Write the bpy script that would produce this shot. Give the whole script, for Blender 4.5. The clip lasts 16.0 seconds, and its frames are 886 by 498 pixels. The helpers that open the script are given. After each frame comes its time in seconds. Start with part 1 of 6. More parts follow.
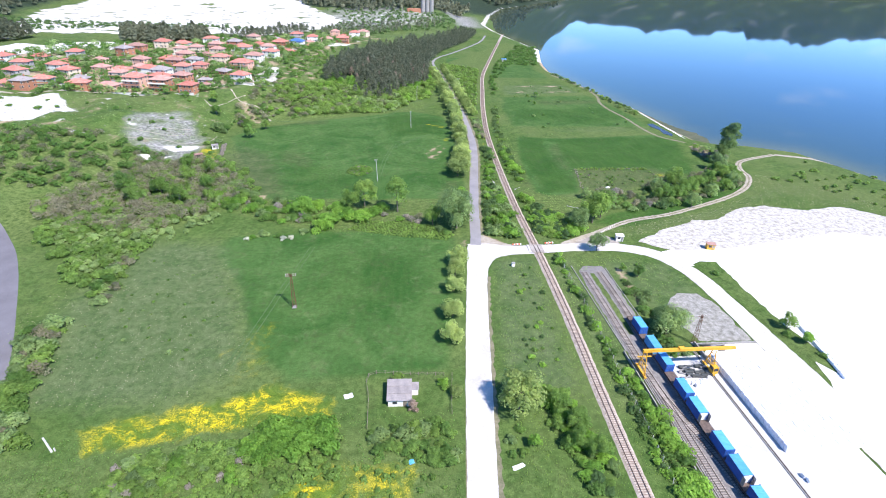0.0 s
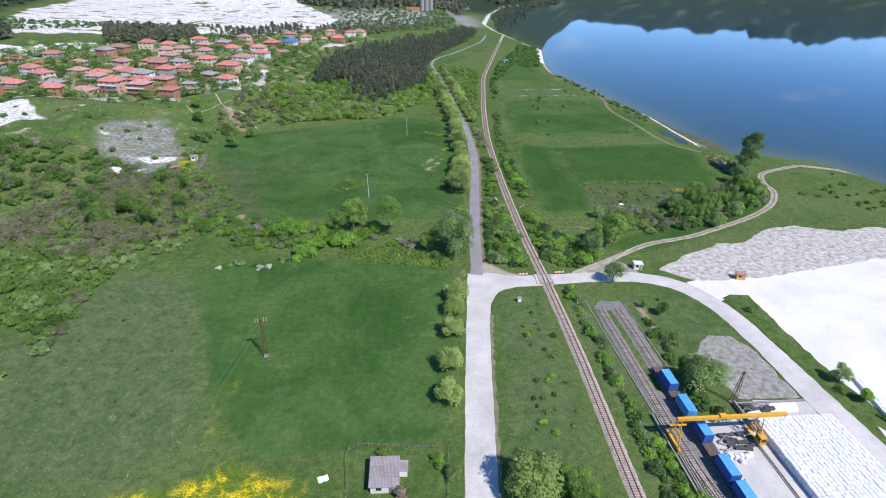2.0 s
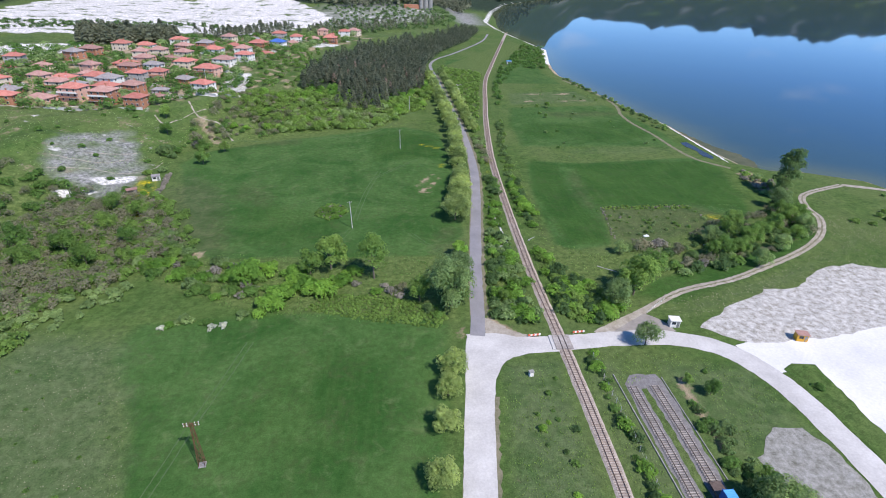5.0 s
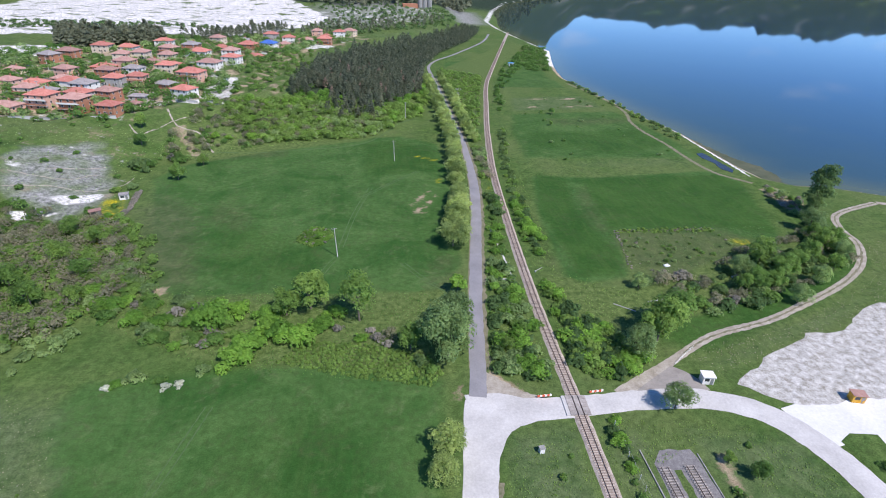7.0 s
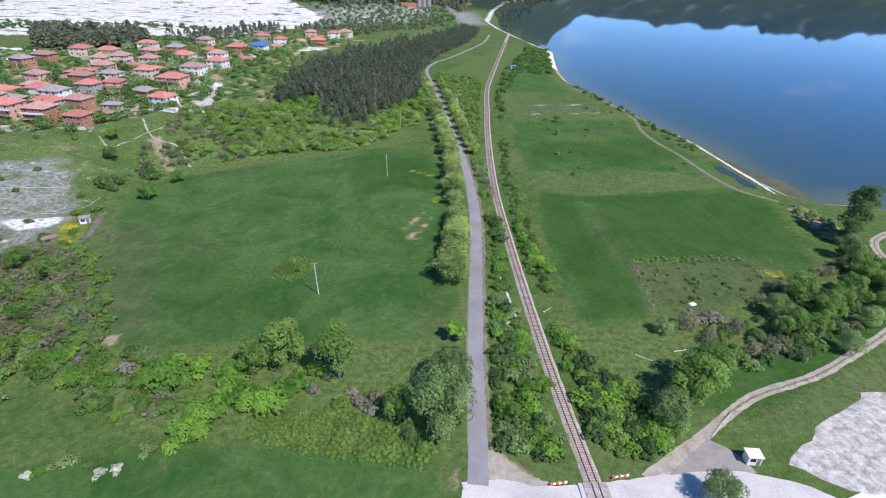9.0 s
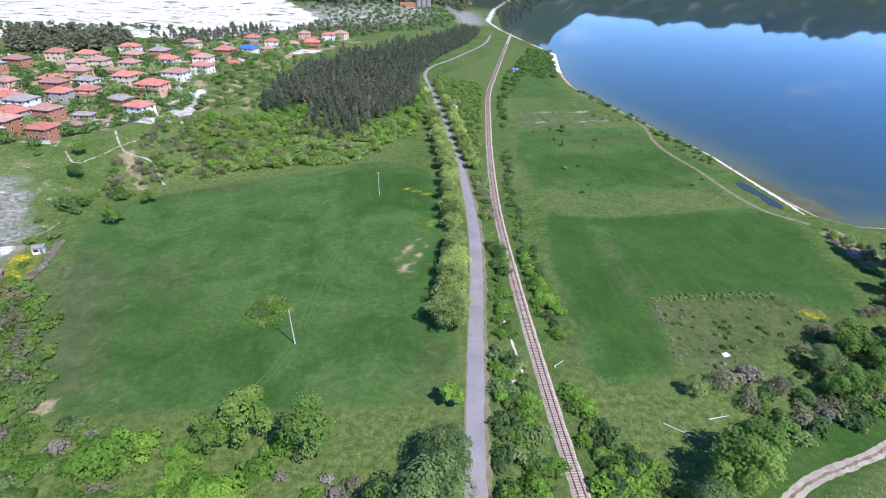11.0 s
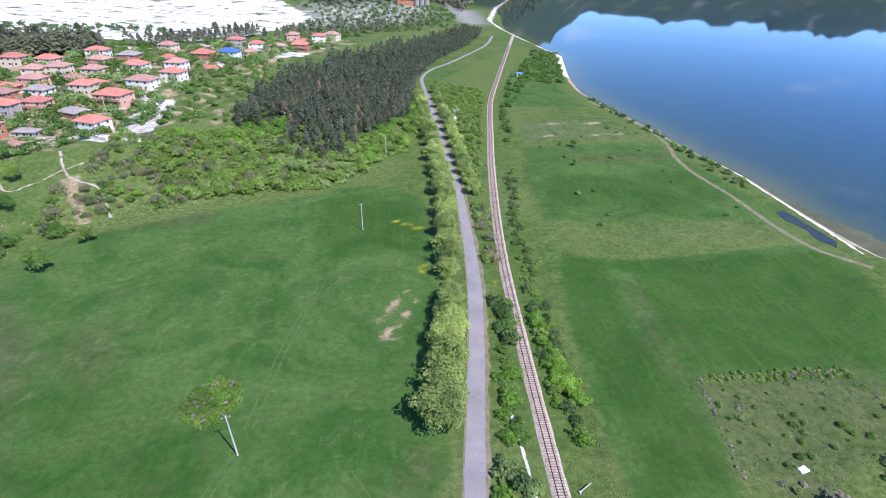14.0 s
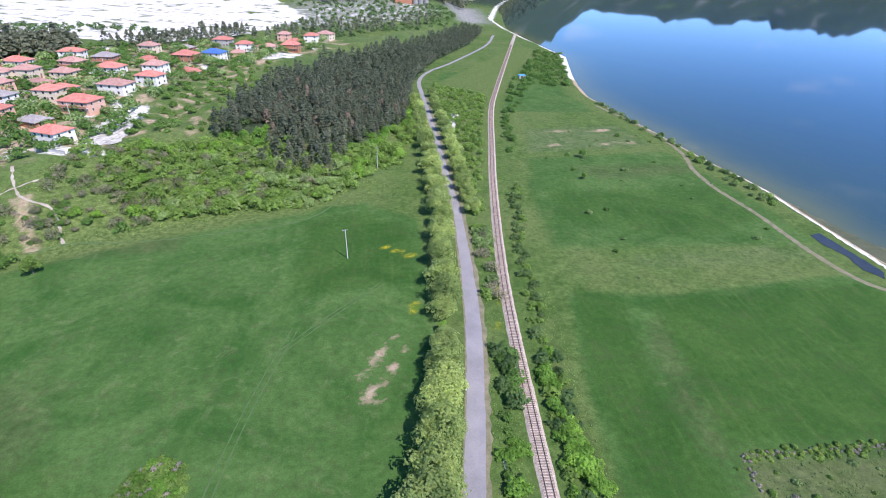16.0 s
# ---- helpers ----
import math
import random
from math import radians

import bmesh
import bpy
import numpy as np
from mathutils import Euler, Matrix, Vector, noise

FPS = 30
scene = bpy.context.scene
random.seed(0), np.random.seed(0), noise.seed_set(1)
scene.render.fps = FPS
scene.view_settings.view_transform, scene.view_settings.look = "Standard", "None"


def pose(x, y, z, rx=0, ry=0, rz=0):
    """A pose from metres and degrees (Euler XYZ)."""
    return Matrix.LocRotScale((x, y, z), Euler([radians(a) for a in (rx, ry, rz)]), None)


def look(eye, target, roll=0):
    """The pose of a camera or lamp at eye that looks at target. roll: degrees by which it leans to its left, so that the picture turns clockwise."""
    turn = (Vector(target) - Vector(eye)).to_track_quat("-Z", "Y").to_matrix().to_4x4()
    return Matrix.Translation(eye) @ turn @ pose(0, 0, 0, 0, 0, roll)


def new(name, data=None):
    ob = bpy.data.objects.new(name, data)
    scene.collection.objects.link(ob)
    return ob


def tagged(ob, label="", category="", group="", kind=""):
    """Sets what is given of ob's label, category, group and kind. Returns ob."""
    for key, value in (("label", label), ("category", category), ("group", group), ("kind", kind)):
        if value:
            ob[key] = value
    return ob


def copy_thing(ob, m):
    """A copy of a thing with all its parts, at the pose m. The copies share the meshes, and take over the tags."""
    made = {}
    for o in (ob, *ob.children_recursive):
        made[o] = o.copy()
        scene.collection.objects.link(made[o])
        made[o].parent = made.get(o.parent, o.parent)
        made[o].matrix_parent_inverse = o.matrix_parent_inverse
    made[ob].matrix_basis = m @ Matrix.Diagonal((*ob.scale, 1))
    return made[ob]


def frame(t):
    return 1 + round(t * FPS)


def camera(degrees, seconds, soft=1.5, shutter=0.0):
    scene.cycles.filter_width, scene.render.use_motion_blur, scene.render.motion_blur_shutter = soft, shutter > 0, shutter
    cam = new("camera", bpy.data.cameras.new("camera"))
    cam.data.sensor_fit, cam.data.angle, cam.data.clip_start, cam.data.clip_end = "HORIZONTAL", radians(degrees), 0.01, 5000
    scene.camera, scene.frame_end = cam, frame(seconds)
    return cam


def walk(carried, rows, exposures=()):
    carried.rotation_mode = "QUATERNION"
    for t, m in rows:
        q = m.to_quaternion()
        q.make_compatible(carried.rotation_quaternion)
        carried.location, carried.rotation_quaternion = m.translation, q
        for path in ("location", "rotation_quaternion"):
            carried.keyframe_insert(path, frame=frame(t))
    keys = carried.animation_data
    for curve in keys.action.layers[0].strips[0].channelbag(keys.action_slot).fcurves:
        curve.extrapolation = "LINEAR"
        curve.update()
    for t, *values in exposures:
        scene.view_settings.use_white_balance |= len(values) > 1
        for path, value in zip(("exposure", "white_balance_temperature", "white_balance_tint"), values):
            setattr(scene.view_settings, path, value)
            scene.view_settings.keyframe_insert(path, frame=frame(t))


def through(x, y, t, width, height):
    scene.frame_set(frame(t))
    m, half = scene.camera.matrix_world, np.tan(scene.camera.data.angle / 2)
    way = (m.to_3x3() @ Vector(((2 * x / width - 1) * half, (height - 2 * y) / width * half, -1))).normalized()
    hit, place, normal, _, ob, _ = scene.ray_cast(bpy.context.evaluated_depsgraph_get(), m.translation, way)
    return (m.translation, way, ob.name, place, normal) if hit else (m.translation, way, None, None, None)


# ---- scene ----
# ---------------------------------------------------------------- camera
cam = camera(81.0, 16.0, soft=1.0)
METRES, EYE, TILT, LEAN, TURN = 213.0, 102.5, -0.2, 1.5, -7.0
ROWS = [
    (0.0, 0.0, 0.0, 0.0, 1.75, -28.51, -3.23),
    (0.5, 0.0006, 0.0304, -0.0012, 1.76, -28.55, -3.23),
    (1.0, 0.0015, 0.0633, -0.0028, 1.77, -28.57, -3.22),
    (1.5, 0.002, 0.0939, -0.0039, 1.79, -28.62, -3.2),
    (2.0, 0.0028, 0.1268, -0.0053, 1.79, -28.65, -3.21),
    (2.5, 0.0034, 0.1568, -0.0067, 1.81, -28.69, -3.21),
    (3.0, 0.0041, 0.1893, -0.0081, 1.83, -28.74, -3.21),
    (3.5, 0.005, 0.2194, -0.0099, 1.85, -28.78, -3.2),
    (4.0, 0.0061, 0.2521, -0.0114, 1.87, -28.83, -3.19),
    (6.5, 0.0105, 0.4073, -0.0159, 1.96, -29.06, -3.2),
    (7.0, 0.0114, 0.4395, -0.0164, 1.97, -29.09, -3.2),
    (7.5, 0.0121, 0.4696, -0.0172, 1.98, -29.12, -3.2),
    (8.0, 0.0132, 0.5019, -0.0174, 2.0, -29.16, -3.2),
    (8.5, 0.0138, 0.5319, -0.0182, 2.01, -29.19, -3.2),
    (9.0, 0.015, 0.564, -0.0184, 2.03, -29.22, -3.2),
    (11.5, 0.019, 0.7177, -0.0184, 2.12, -29.41, -3.16),
    (12.0, 0.0199, 0.7503, -0.0187, 2.14, -29.45, -3.17),
    (12.5, 0.0205, 0.7799, -0.0193, 2.16, -29.48, -3.17),
    (13.0, 0.0214, 0.8123, -0.0211, 2.17, -29.52, -3.14),
    (13.5, 0.022, 0.8421, -0.0227, 2.18, -29.56, -3.16),
    (14.0, 0.0234, 0.8745, -0.025, 2.21, -29.59, -3.16),
    (14.5, 0.0245, 0.9045, -0.0271, 2.21, -29.63, -3.15),
    (15.0, 0.0254, 0.9371, -0.0294, 2.23, -29.67, -3.16),
    (15.5, 0.0266, 0.9668, -0.0317, 2.26, -29.71, -3.17),
    (16.0, 0.0276, 0.9988, -0.0338, 2.28, -29.76, -3.17),
]
EXPOSURES = [(0.0, 1.3, 6500, 17), (0.7, 1.15, 6500, 17), (1.5, 0.76, 6520, 17), (3.0, 0.64, 6520, 17), (9.0, 0.72, 6400, 18), (12.0, 1.03, 6350, 21), (16.0, 1.04, 6350, 22)]
walk(cam, [(t, pose(0, 0, EYE, TILT, LEAN, TURN) @ pose(METRES * x, METRES * y, METRES * z, 90 + pitch, roll, yaw)) for t, x, y, z, yaw, pitch, roll in ROWS], EXPOSURES)

# ---------------------------------------------------------------- sky and sun
SUN_ELEVATION, SUN_AZIMUTH = radians(52), math.atan2(0.62, -0.78)


def make_sky():
    world = bpy.data.worlds.new("sky")
    scene.world = world
    world.use_nodes = True
    nt = world.node_tree
    bg = nt.nodes["Background"]
    sky = nt.nodes.new("ShaderNodeTexSky")
    sky.sky_type, sky.sun_disc = "NISHITA", False
    sky.sun_elevation, sky.sun_rotation = SUN_ELEVATION, SUN_AZIMUTH
    sky.altitude, sky.air_density, sky.dust_density = 4500, 0.95, 0.0
    sky.ozone_density = 2.0
    # thin fair-weather cloud, spread evenly over the whole sky
    co = nt.nodes.new("ShaderNodeTexCoord")
    mp = nt.nodes.new("ShaderNodeMapping")
    mp.inputs["Scale"].default_value = (2.2, 2.2, 7.0)
    nz = nt.nodes.new("ShaderNodeTexNoise")
    nz.inputs["Scale"].default_value, nz.inputs["Detail"].default_value = 2.6, 6.0
    ramp = nt.nodes.new("ShaderNodeMapRange")
    ramp.inputs["From Min"].default_value, ramp.inputs["From Max"].default_value = 0.6, 0.88
    ramp.inputs["To Max"].default_value = 0.55
    mix = nt.nodes.new("ShaderNodeMix")
    mix.data_type = "RGBA"
    mix.inputs[7].default_value = (5.0, 5.3, 5.8, 1)
    nt.links.new(co.outputs["Generated"], mp.inputs["Vector"])
    nt.links.new(mp.outputs["Vector"], nz.inputs["Vector"])
    nt.links.new(nz.outputs["Fac"], ramp.inputs["Value"])
    nt.links.new(ramp.outputs["Result"], mix.inputs[0])
    clear = nt.nodes.new("ShaderNodeHueSaturation")
    clear.inputs["Saturation"].default_value, clear.inputs["Value"].default_value = 1.24, 0.96
    nt.links.new(sky.outputs["Color"], clear.inputs["Color"])
    nt.links.new(clear.outputs["Color"], mix.inputs[6])
    nt.links.new(mix.outputs[2], bg.inputs["Color"])
    bg.inputs["Strength"].default_value = 0.15


make_sky()
sun_data = bpy.data.lights.new("sun", "SUN")
sun_data.energy, sun_data.angle, sun_data.color = 3.3, radians(0.53), (1.0, 0.965, 0.9)
sun = new("sun", sun_data)
to_sun = Vector((math.sin(SUN_AZIMUTH) * math.cos(SUN_ELEVATION), math.cos(SUN_AZIMUTH) * math.cos(SUN_ELEVATION), math.sin(SUN_ELEVATION)))
sun.matrix_world = look(to_sun * 400, (0, 0, 0))

# ---------------------------------------------------------------- the lie of the land
# the foot of the western hill, walked northward with the hill on the left
FOOT = np.array([(-190, -400), (-185, 60), (-158, 200), (-132, 285), (-104, 358), (-26, 408), (30, 425), (43, 520), (41, 650), (74, 748), (122, 862), (150, 960), (160, 1400), (160, 5000)], float)
# the lake's near shore and then its far shores
LAKE = np.array([(900, -900), (430, -60), (345, 150), (291, 258), (272, 316), (244, 331), (226, 334), (215, 344), (212, 365), (211, 390), (211, 425), (208, 445), (203.5, 462), (199.5, 489), (195.5, 520), (190, 554), (182, 612), (186, 650), (193, 690), (216, 790), (190, 1000), (186, 1100), (240, 1350),
                 (318, 1610), (694, 2226), (1300, 2640), (2285, 2954), (2900, 2850), (4300, 2700), (4600, -900)], float)
RIDGE = np.array([(-180, 40), (-75, 60), (-50, 110), (-20, 120), (2, 110), (9, 300), (13.5, 325), (15.7, 297), (17.1, 220), (18.5, 147), (21.8, 189), (26.8, 210), (30, 222), (32.8, 235), (35.5, 255), (39, 290), (42.2, 246), (46, 240), (60, 300), (90, 260), (180, 60)], float)


def smooth(v, lo, hi):
    v = np.clip((v - lo) / (hi - lo), 0, 1)
    return v * v * (3 - 2 * v)


def edge_distance(x, y, line, closed=False):
    """Distance to a polyline, and the side: positive on the left of its way."""
    best, side = np.full(np.shape(x), 1e9), np.ones(np.shape(x))
    pts = np.vstack([line, line[:1]]) if closed else line
    for a, b in zip(pts[:-1], pts[1:]):
        d = b - a
        k = np.clip(((x - a[0]) * d[0] + (y - a[1]) * d[1]) / (d @ d), 0, 1)
        dx, dy = x - a[0] - k * d[0], y - a[1] - k * d[1]
        r = np.hypot(dx, dy)
        near = r < best
        side = np.where(near, np.sign(d[0] * (y - a[1]) - d[1] * (x - a[0])), side)
        best = np.where(near, r, best)
    return best, side


def inside(x, y, poly):
    """1 inside the polygon, 0 outside."""
    poly = np.asarray(poly, float)
    odd = np.zeros(np.shape(x), bool)
    for a, b in zip(poly, np.roll(poly, -1, 0)):
        cross = (a[1] > y) != (b[1] > y)
        odd ^= cross & (x < (b[0] - a[0]) * (y - a[1]) / (b[1] - a[1] + 1e-12) + a[0])
    return odd


def blot(x, y, poly, soft):
    """The polygon with an edge that fades over soft metres."""
    r, _ = edge_distance(x, y, np.asarray(poly, float), True)
    return smooth(np.where(inside(x, y, poly), r, -r), -soft, soft)


def waves(x, y, size, seed=0):
    """Cheap smooth noise about -1..1."""
    r = np.random.RandomState(seed)
    v = 0
    for k in range(7):
        a, f, p = r.uniform(0, 6.28), r.uniform(0.6, 2.2) * 6.28 / size, r.uniform(0, 6.28)
        v = v + np.sin((x * math.cos(a) + y * math.sin(a)) * f + p + 1.3 * np.sin((y * math.cos(a) - x * math.sin(a)) * f * 0.7 + 2 * p))
    return v / 4.5


def lake_distance(x, y):
    """Metres from the waterline, positive on land."""
    r, _ = edge_distance(x, y, LAKE, True)
    return np.where(inside(x, y, LAKE), -r, r)


def height(x, y):
    x, y = np.asarray(x, float), np.asarray(y, float)
    r, side = edge_distance(x, y, FOOT)
    up = r * side
    h = 15.0 * smooth(up, 0, 70) + 9 * smooth(up, 70, 260)
    h = h + smooth(up, 5, 60) * (1.6 * waves(x, y, 55, 3) + 0.5 * waves(x, y, 17, 4))
    # quarry bowl, its back wall and the wooded hills behind
    dist, az = np.hypot(x, y), np.degrees(np.arctan2(x, y))
    back = smooth(y + 0.35 * x, 880, 1500) * smooth(-x, -260, 250)
    h = h + back * (95 + 18 * waves(x, y, 260, 8) + 6 * waves(x, y, 80, 9))
    h = h + 60 * smooth(-x - 0.25 * y, 260, 640) * smooth(dist, 500, 800) * (1 + 0.25 * waves(x, y, 150, 12))
    # mountains round the lake
    dl = lake_distance(x, y)
    rise = np.interp(az, RIDGE[:, 0], RIDGE[:, 1]) * smooth(dl, 20, 700) * smooth(dist, 1250, 2000)
    h = h + rise * (1 + 0.16 * waves(x, y, 420, 15) + 0.07 * waves(x, y, 130, 16))
    # the bank and the lake's bed
    h = h - 3.0 * smooth(-dl, -7, 5) - 6 * smooth(-dl, 5, 80)
    return h

# ---------------------------------------------------------------- materials
def nodes_of(name):
    m = bpy.data.materials.new(name)
    m.use_nodes = True
    nt = m.node_tree
    return m, nt, nt.nodes["Principled BSDF"]


def add(nt, kind, **inputs):
    n = nt.nodes.new(kind)
    for k, v in inputs.items():
        n.inputs[k.replace("_", " ")].default_value = v
    return n


def noise_fac(nt, scale, detail=5.0, rough=0.6, vector=None):
    n = add(nt, "ShaderNodeTexNoise", Scale=scale, Detail=detail, Roughness=rough)
    if vector is None:
        vector = nt.nodes.new("ShaderNodeTexCoord").outputs["Object"]
    nt.links.new(vector, n.inputs["Vector"])
    return n.outputs["Fac"]


def place_of(nt):
    return nt.nodes.new("ShaderNodeNewGeometry").outputs["Position"]


def span(nt, value, lo, hi, to_lo=0.0, to_hi=1.0):
    n = add(nt, "ShaderNodeMapRange", From_Min=lo, From_Max=hi, To_Min=to_lo, To_Max=to_hi)
    nt.links.new(value, n.inputs["Value"])
    return n.outputs["Result"]


def blend(nt, fac, a, b, how="MIX"):
    n = nt.nodes.new("ShaderNodeMix")
    n.data_type, n.blend_type = "RGBA", how
    for socket, v in ((n.inputs[0], fac), (n.inputs[6], a), (n.inputs[7], b)):
        if isinstance(v, (int, float)):
            socket.default_value = v
        elif isinstance(v, tuple):
            socket.default_value = (*v, 1)
        else:
            nt.links.new(v, socket)
    return n.outputs[2]


def sums(nt, how, a, b):
    n = nt.nodes.new("ShaderNodeMath")
    n.operation = how
    for socket, v in zip(n.inputs, (a, b)):
        if isinstance(v, (int, float)):
            socket.default_value = v
        else:
            nt.links.new(v, socket)
    return n.outputs[0]


def relief(nt, bsdf, fac, strength, distance):
    n = add(nt, "ShaderNodeBump", Strength=strength, Distance=distance)
    nt.links.new(fac, n.inputs["Height"])
    nt.links.new(n.outputs["Normal"], bsdf.inputs["Normal"])


def plain(name, a, b, scale=1.0, rough=0.8, metal=0.0, bump=0.3, depth=0.03, fine=6.0, jitter=0.0):
    """Two tones mixed by coarse and fine noise in world space, a little relief, and a shift from piece to piece."""
    m, nt, p = nodes_of(name)
    at = place_of(nt)
    coarse, grain = noise_fac(nt, scale, 4, 0.6, at), noise_fac(nt, scale * fine, 4, 0.7, at)
    fac = span(nt, sums(nt, "ADD", sums(nt, "MULTIPLY", coarse, 0.6), sums(nt, "MULTIPLY", grain, 0.4)), 0.36, 0.64)
    col = blend(nt, fac, a, b)
    if jitter:
        rnd = nt.nodes.new("ShaderNodeObjectInfo").outputs["Random"]
        hsv = add(nt, "ShaderNodeHueSaturation")
        nt.links.new(span(nt, rnd, 0, 1, 1 - jitter, 1 + jitter), hsv.inputs["Value"])
        nt.links.new(col, hsv.inputs["Color"])
        col = hsv.outputs["Color"]
    nt.links.new(col, p.inputs["Base Color"])
    p.inputs["Roughness"].default_value, p.inputs["Metallic"].default_value = rough, metal
    if bump:
        relief(nt, p, grain, bump, depth)
    return m


def leaf(name, dark, light, through=0.54, hue=0.02):
    """Foliage: varies from leaf clump to leaf clump and from plant to plant, and lets some light through."""
    m, nt, p = nodes_of(name)
    isle = nt.nodes.new("ShaderNodeNewGeometry").outputs["Random Per Island"]
    rnd = nt.nodes.new("ShaderNodeObjectInfo").outputs["Random"]
    col = blend(nt, span(nt, isle, 0, 1, 0.22, 0.72), dark, light)
    stand = noise_fac(nt, 0.16, 3, 0.6, place_of(nt))
    col = blend(nt, 1.0, col, blend(nt, span(nt, stand, 0.32, 0.68), (0.8, 0.84, 0.8), (1.5, 1.42, 1.42)), "MULTIPLY")
    small = noise_fac(nt, 2.3, 4, 0.75, place_of(nt))
    col = blend(nt, 1.0, col, blend(nt, span(nt, small, 0.34, 0.66), (0.98, 1.02, 0.98), (1.95, 1.85, 1.9)), "MULTIPLY")
    relief(nt, p, small, 0.9, 0.5)
    hsv = add(nt, "ShaderNodeHueSaturation")
    nt.links.new(col, hsv.inputs["Color"])
    nt.links.new(span(nt, rnd, 0, 1, 0.5 - hue, 0.5 + hue), hsv.inputs["Hue"])
    nt.links.new(span(nt, rnd, 0, 1, 1.2, 0.8), hsv.inputs["Value"])
    nt.links.new(hsv.outputs["Color"], p.inputs["Base Color"])
    p.inputs["Roughness"].default_value = 0.6
    p.inputs["Specular IOR Level"].default_value = 0.25
    tr = nt.nodes.new("ShaderNodeBsdfTranslucent")
    nt.links.new(hsv.outputs["Color"], tr.inputs["Color"])
    mx = add(nt, "ShaderNodeMixShader", Fac=through)
    nt.links.new(p.outputs[0], mx.inputs[1])
    nt.links.new(tr.outputs[0], mx.inputs[2])
    nt.links.new(mx.outputs[0], nt.nodes["Material Output"].inputs["Surface"])
    return m


def ground_material():
    """Meadow with the kinds of cover that grow or lie on it, one attribute each, their edges frayed by noise."""
    m, nt, p = nodes_of("meadow")
    at = place_of(nt)
    broad, mid, fine, grain = noise_fac(nt, 0.022, 4, 0.55, at), noise_fac(nt, 0.11, 6, 0.65, at), noise_fac(nt, 0.55, 6, 0.7, at), noise_fac(nt, 2.6, 4, 0.75, at)
    streak_map = nt.nodes.new("ShaderNodeMapping")
    streak_map.inputs["Rotation"].default_value = (0, 0, 0.25)
    streak_map.inputs["Scale"].default_value = (0.5, 0.045, 1)
    nt.links.new(at, streak_map.inputs["Vector"])
    streak = noise_fac(nt, 1.0, 4, 0.6, streak_map.outputs["Vector"])

    def cover(name, fray=0.75, hard=0.1):
        a = nt.nodes.new("ShaderNodeAttribute")
        a.attribute_name = name
        edge = sums(nt, "ADD", sums(nt, "MULTIPLY", mid, 0.5), sums(nt, "MULTIPLY", fine, 0.5))
        v = sums(nt, "SUBTRACT", sums(nt, "ADD", a.outputs["Fac"], -0.5), sums(nt, "MULTIPLY", sums(nt, "SUBTRACT", edge, 0.5), fray * 2))
        return span(nt, v, -hard, hard)

    smear_node = add(nt, "ShaderNodeTexNoise", Scale=0.034, Detail=7.0, Roughness=0.62, Distortion=1.1)
    nt.links.new(at, smear_node.inputs["Vector"])
    smear = smear_node.outputs["Fac"]
    spot_node = add(nt, "ShaderNodeTexNoise", Scale=0.17, Detail=5.0, Roughness=0.68, Distortion=0.7)
    nt.links.new(at, spot_node.inputs["Vector"])
    spot = spot_node.outputs["Fac"]
    col = blend(nt, span(nt, spot, 0.36, 0.66), (0.05, 0.1, 0.023), (0.092, 0.148, 0.04))
    col = blend(nt, sums(nt, "MULTIPLY", span(nt, broad, 0.42, 0.62), 0.6), col, (0.118, 0.155, 0.055))
    # sown fields: soft clouds of thick and thin growth, faint drill rows, pale spots
    crop = blend(nt, span(nt, smear, 0.38, 0.62), (0.03, 0.09, 0.018), (0.066, 0.134, 0.036))
    crop = blend(nt, sums(nt, "MULTIPLY", span(nt, streak, 0.42, 0.7), 0.25), crop, (0.07, 0.128, 0.034))
    crop = blend(nt, sums(nt, "MULTIPLY", span(nt, spot, 0.55, 0.72), 0.6), crop, (0.115, 0.165, 0.062))
    crop = blend(nt, sums(nt, "MULTIPLY", span(nt, spot, 0.44, 0.3), 0.5), crop, (0.026, 0.08, 0.015))
    sown = cover("crop", 0.35, 0.3)
    col = blend(nt, sown, col, crop)
    lush = blend(nt, span(nt, smear, 0.36, 0.64), (0.026, 0.078, 0.014), (0.044, 0.104, 0.021))
    lush = blend(nt, sums(nt, "MULTIPLY", span(nt, streak, 0.5, 0.72), 0.4), lush, (0.075, 0.125, 0.034))
    col = blend(nt, sums(nt, "MULTIPLY", cover("lush", 0.45, 0.3), 0.95), col, lush)
    dry = blend(nt, span(nt, spot, 0.36, 0.64), (0.05, 0.07, 0.027), (0.1, 0.104, 0.05))
    col = blend(nt, sums(nt, "MULTIPLY", cover("dry", 1.3, 0.5), 0.75), col, dry)
    stale = blend(nt, span(nt, spot, 0.35, 0.65), (0.062, 0.108, 0.038), (0.115, 0.15, 0.072))
    col = blend(nt, sums(nt, "MULTIPLY", cover("stale", 0.9, 0.4), 0.75), col, stale)
    scrub = blend(nt, span(nt, fine, 0.35, 0.65), (0.068, 0.112, 0.03), (0.12, 0.165, 0.052))
    col = blend(nt, cover("scrub", 0.8, 0.2), col, scrub)
    wood = blend(nt, span(nt, mid, 0.35, 0.65), (0.018, 0.034, 0.02), (0.04, 0.06, 0.035))
    col = blend(nt, cover("forest", 0.5, 0.25), col, wood)
    bare = blend(nt, span(nt, fine, 0.35, 0.65), (0.27, 0.21, 0.14), (0.42, 0.34, 0.24))
    col = blend(nt, cover("bare", 1.0, 0.12), col, bare)
    rock = blend(nt, span(nt, fine, 0.35, 0.65), (0.14, 0.15, 0.13), (0.33, 0.33, 0.32))
    col = blend(nt, cover("rock", 0.5, 0.3), col, rock)
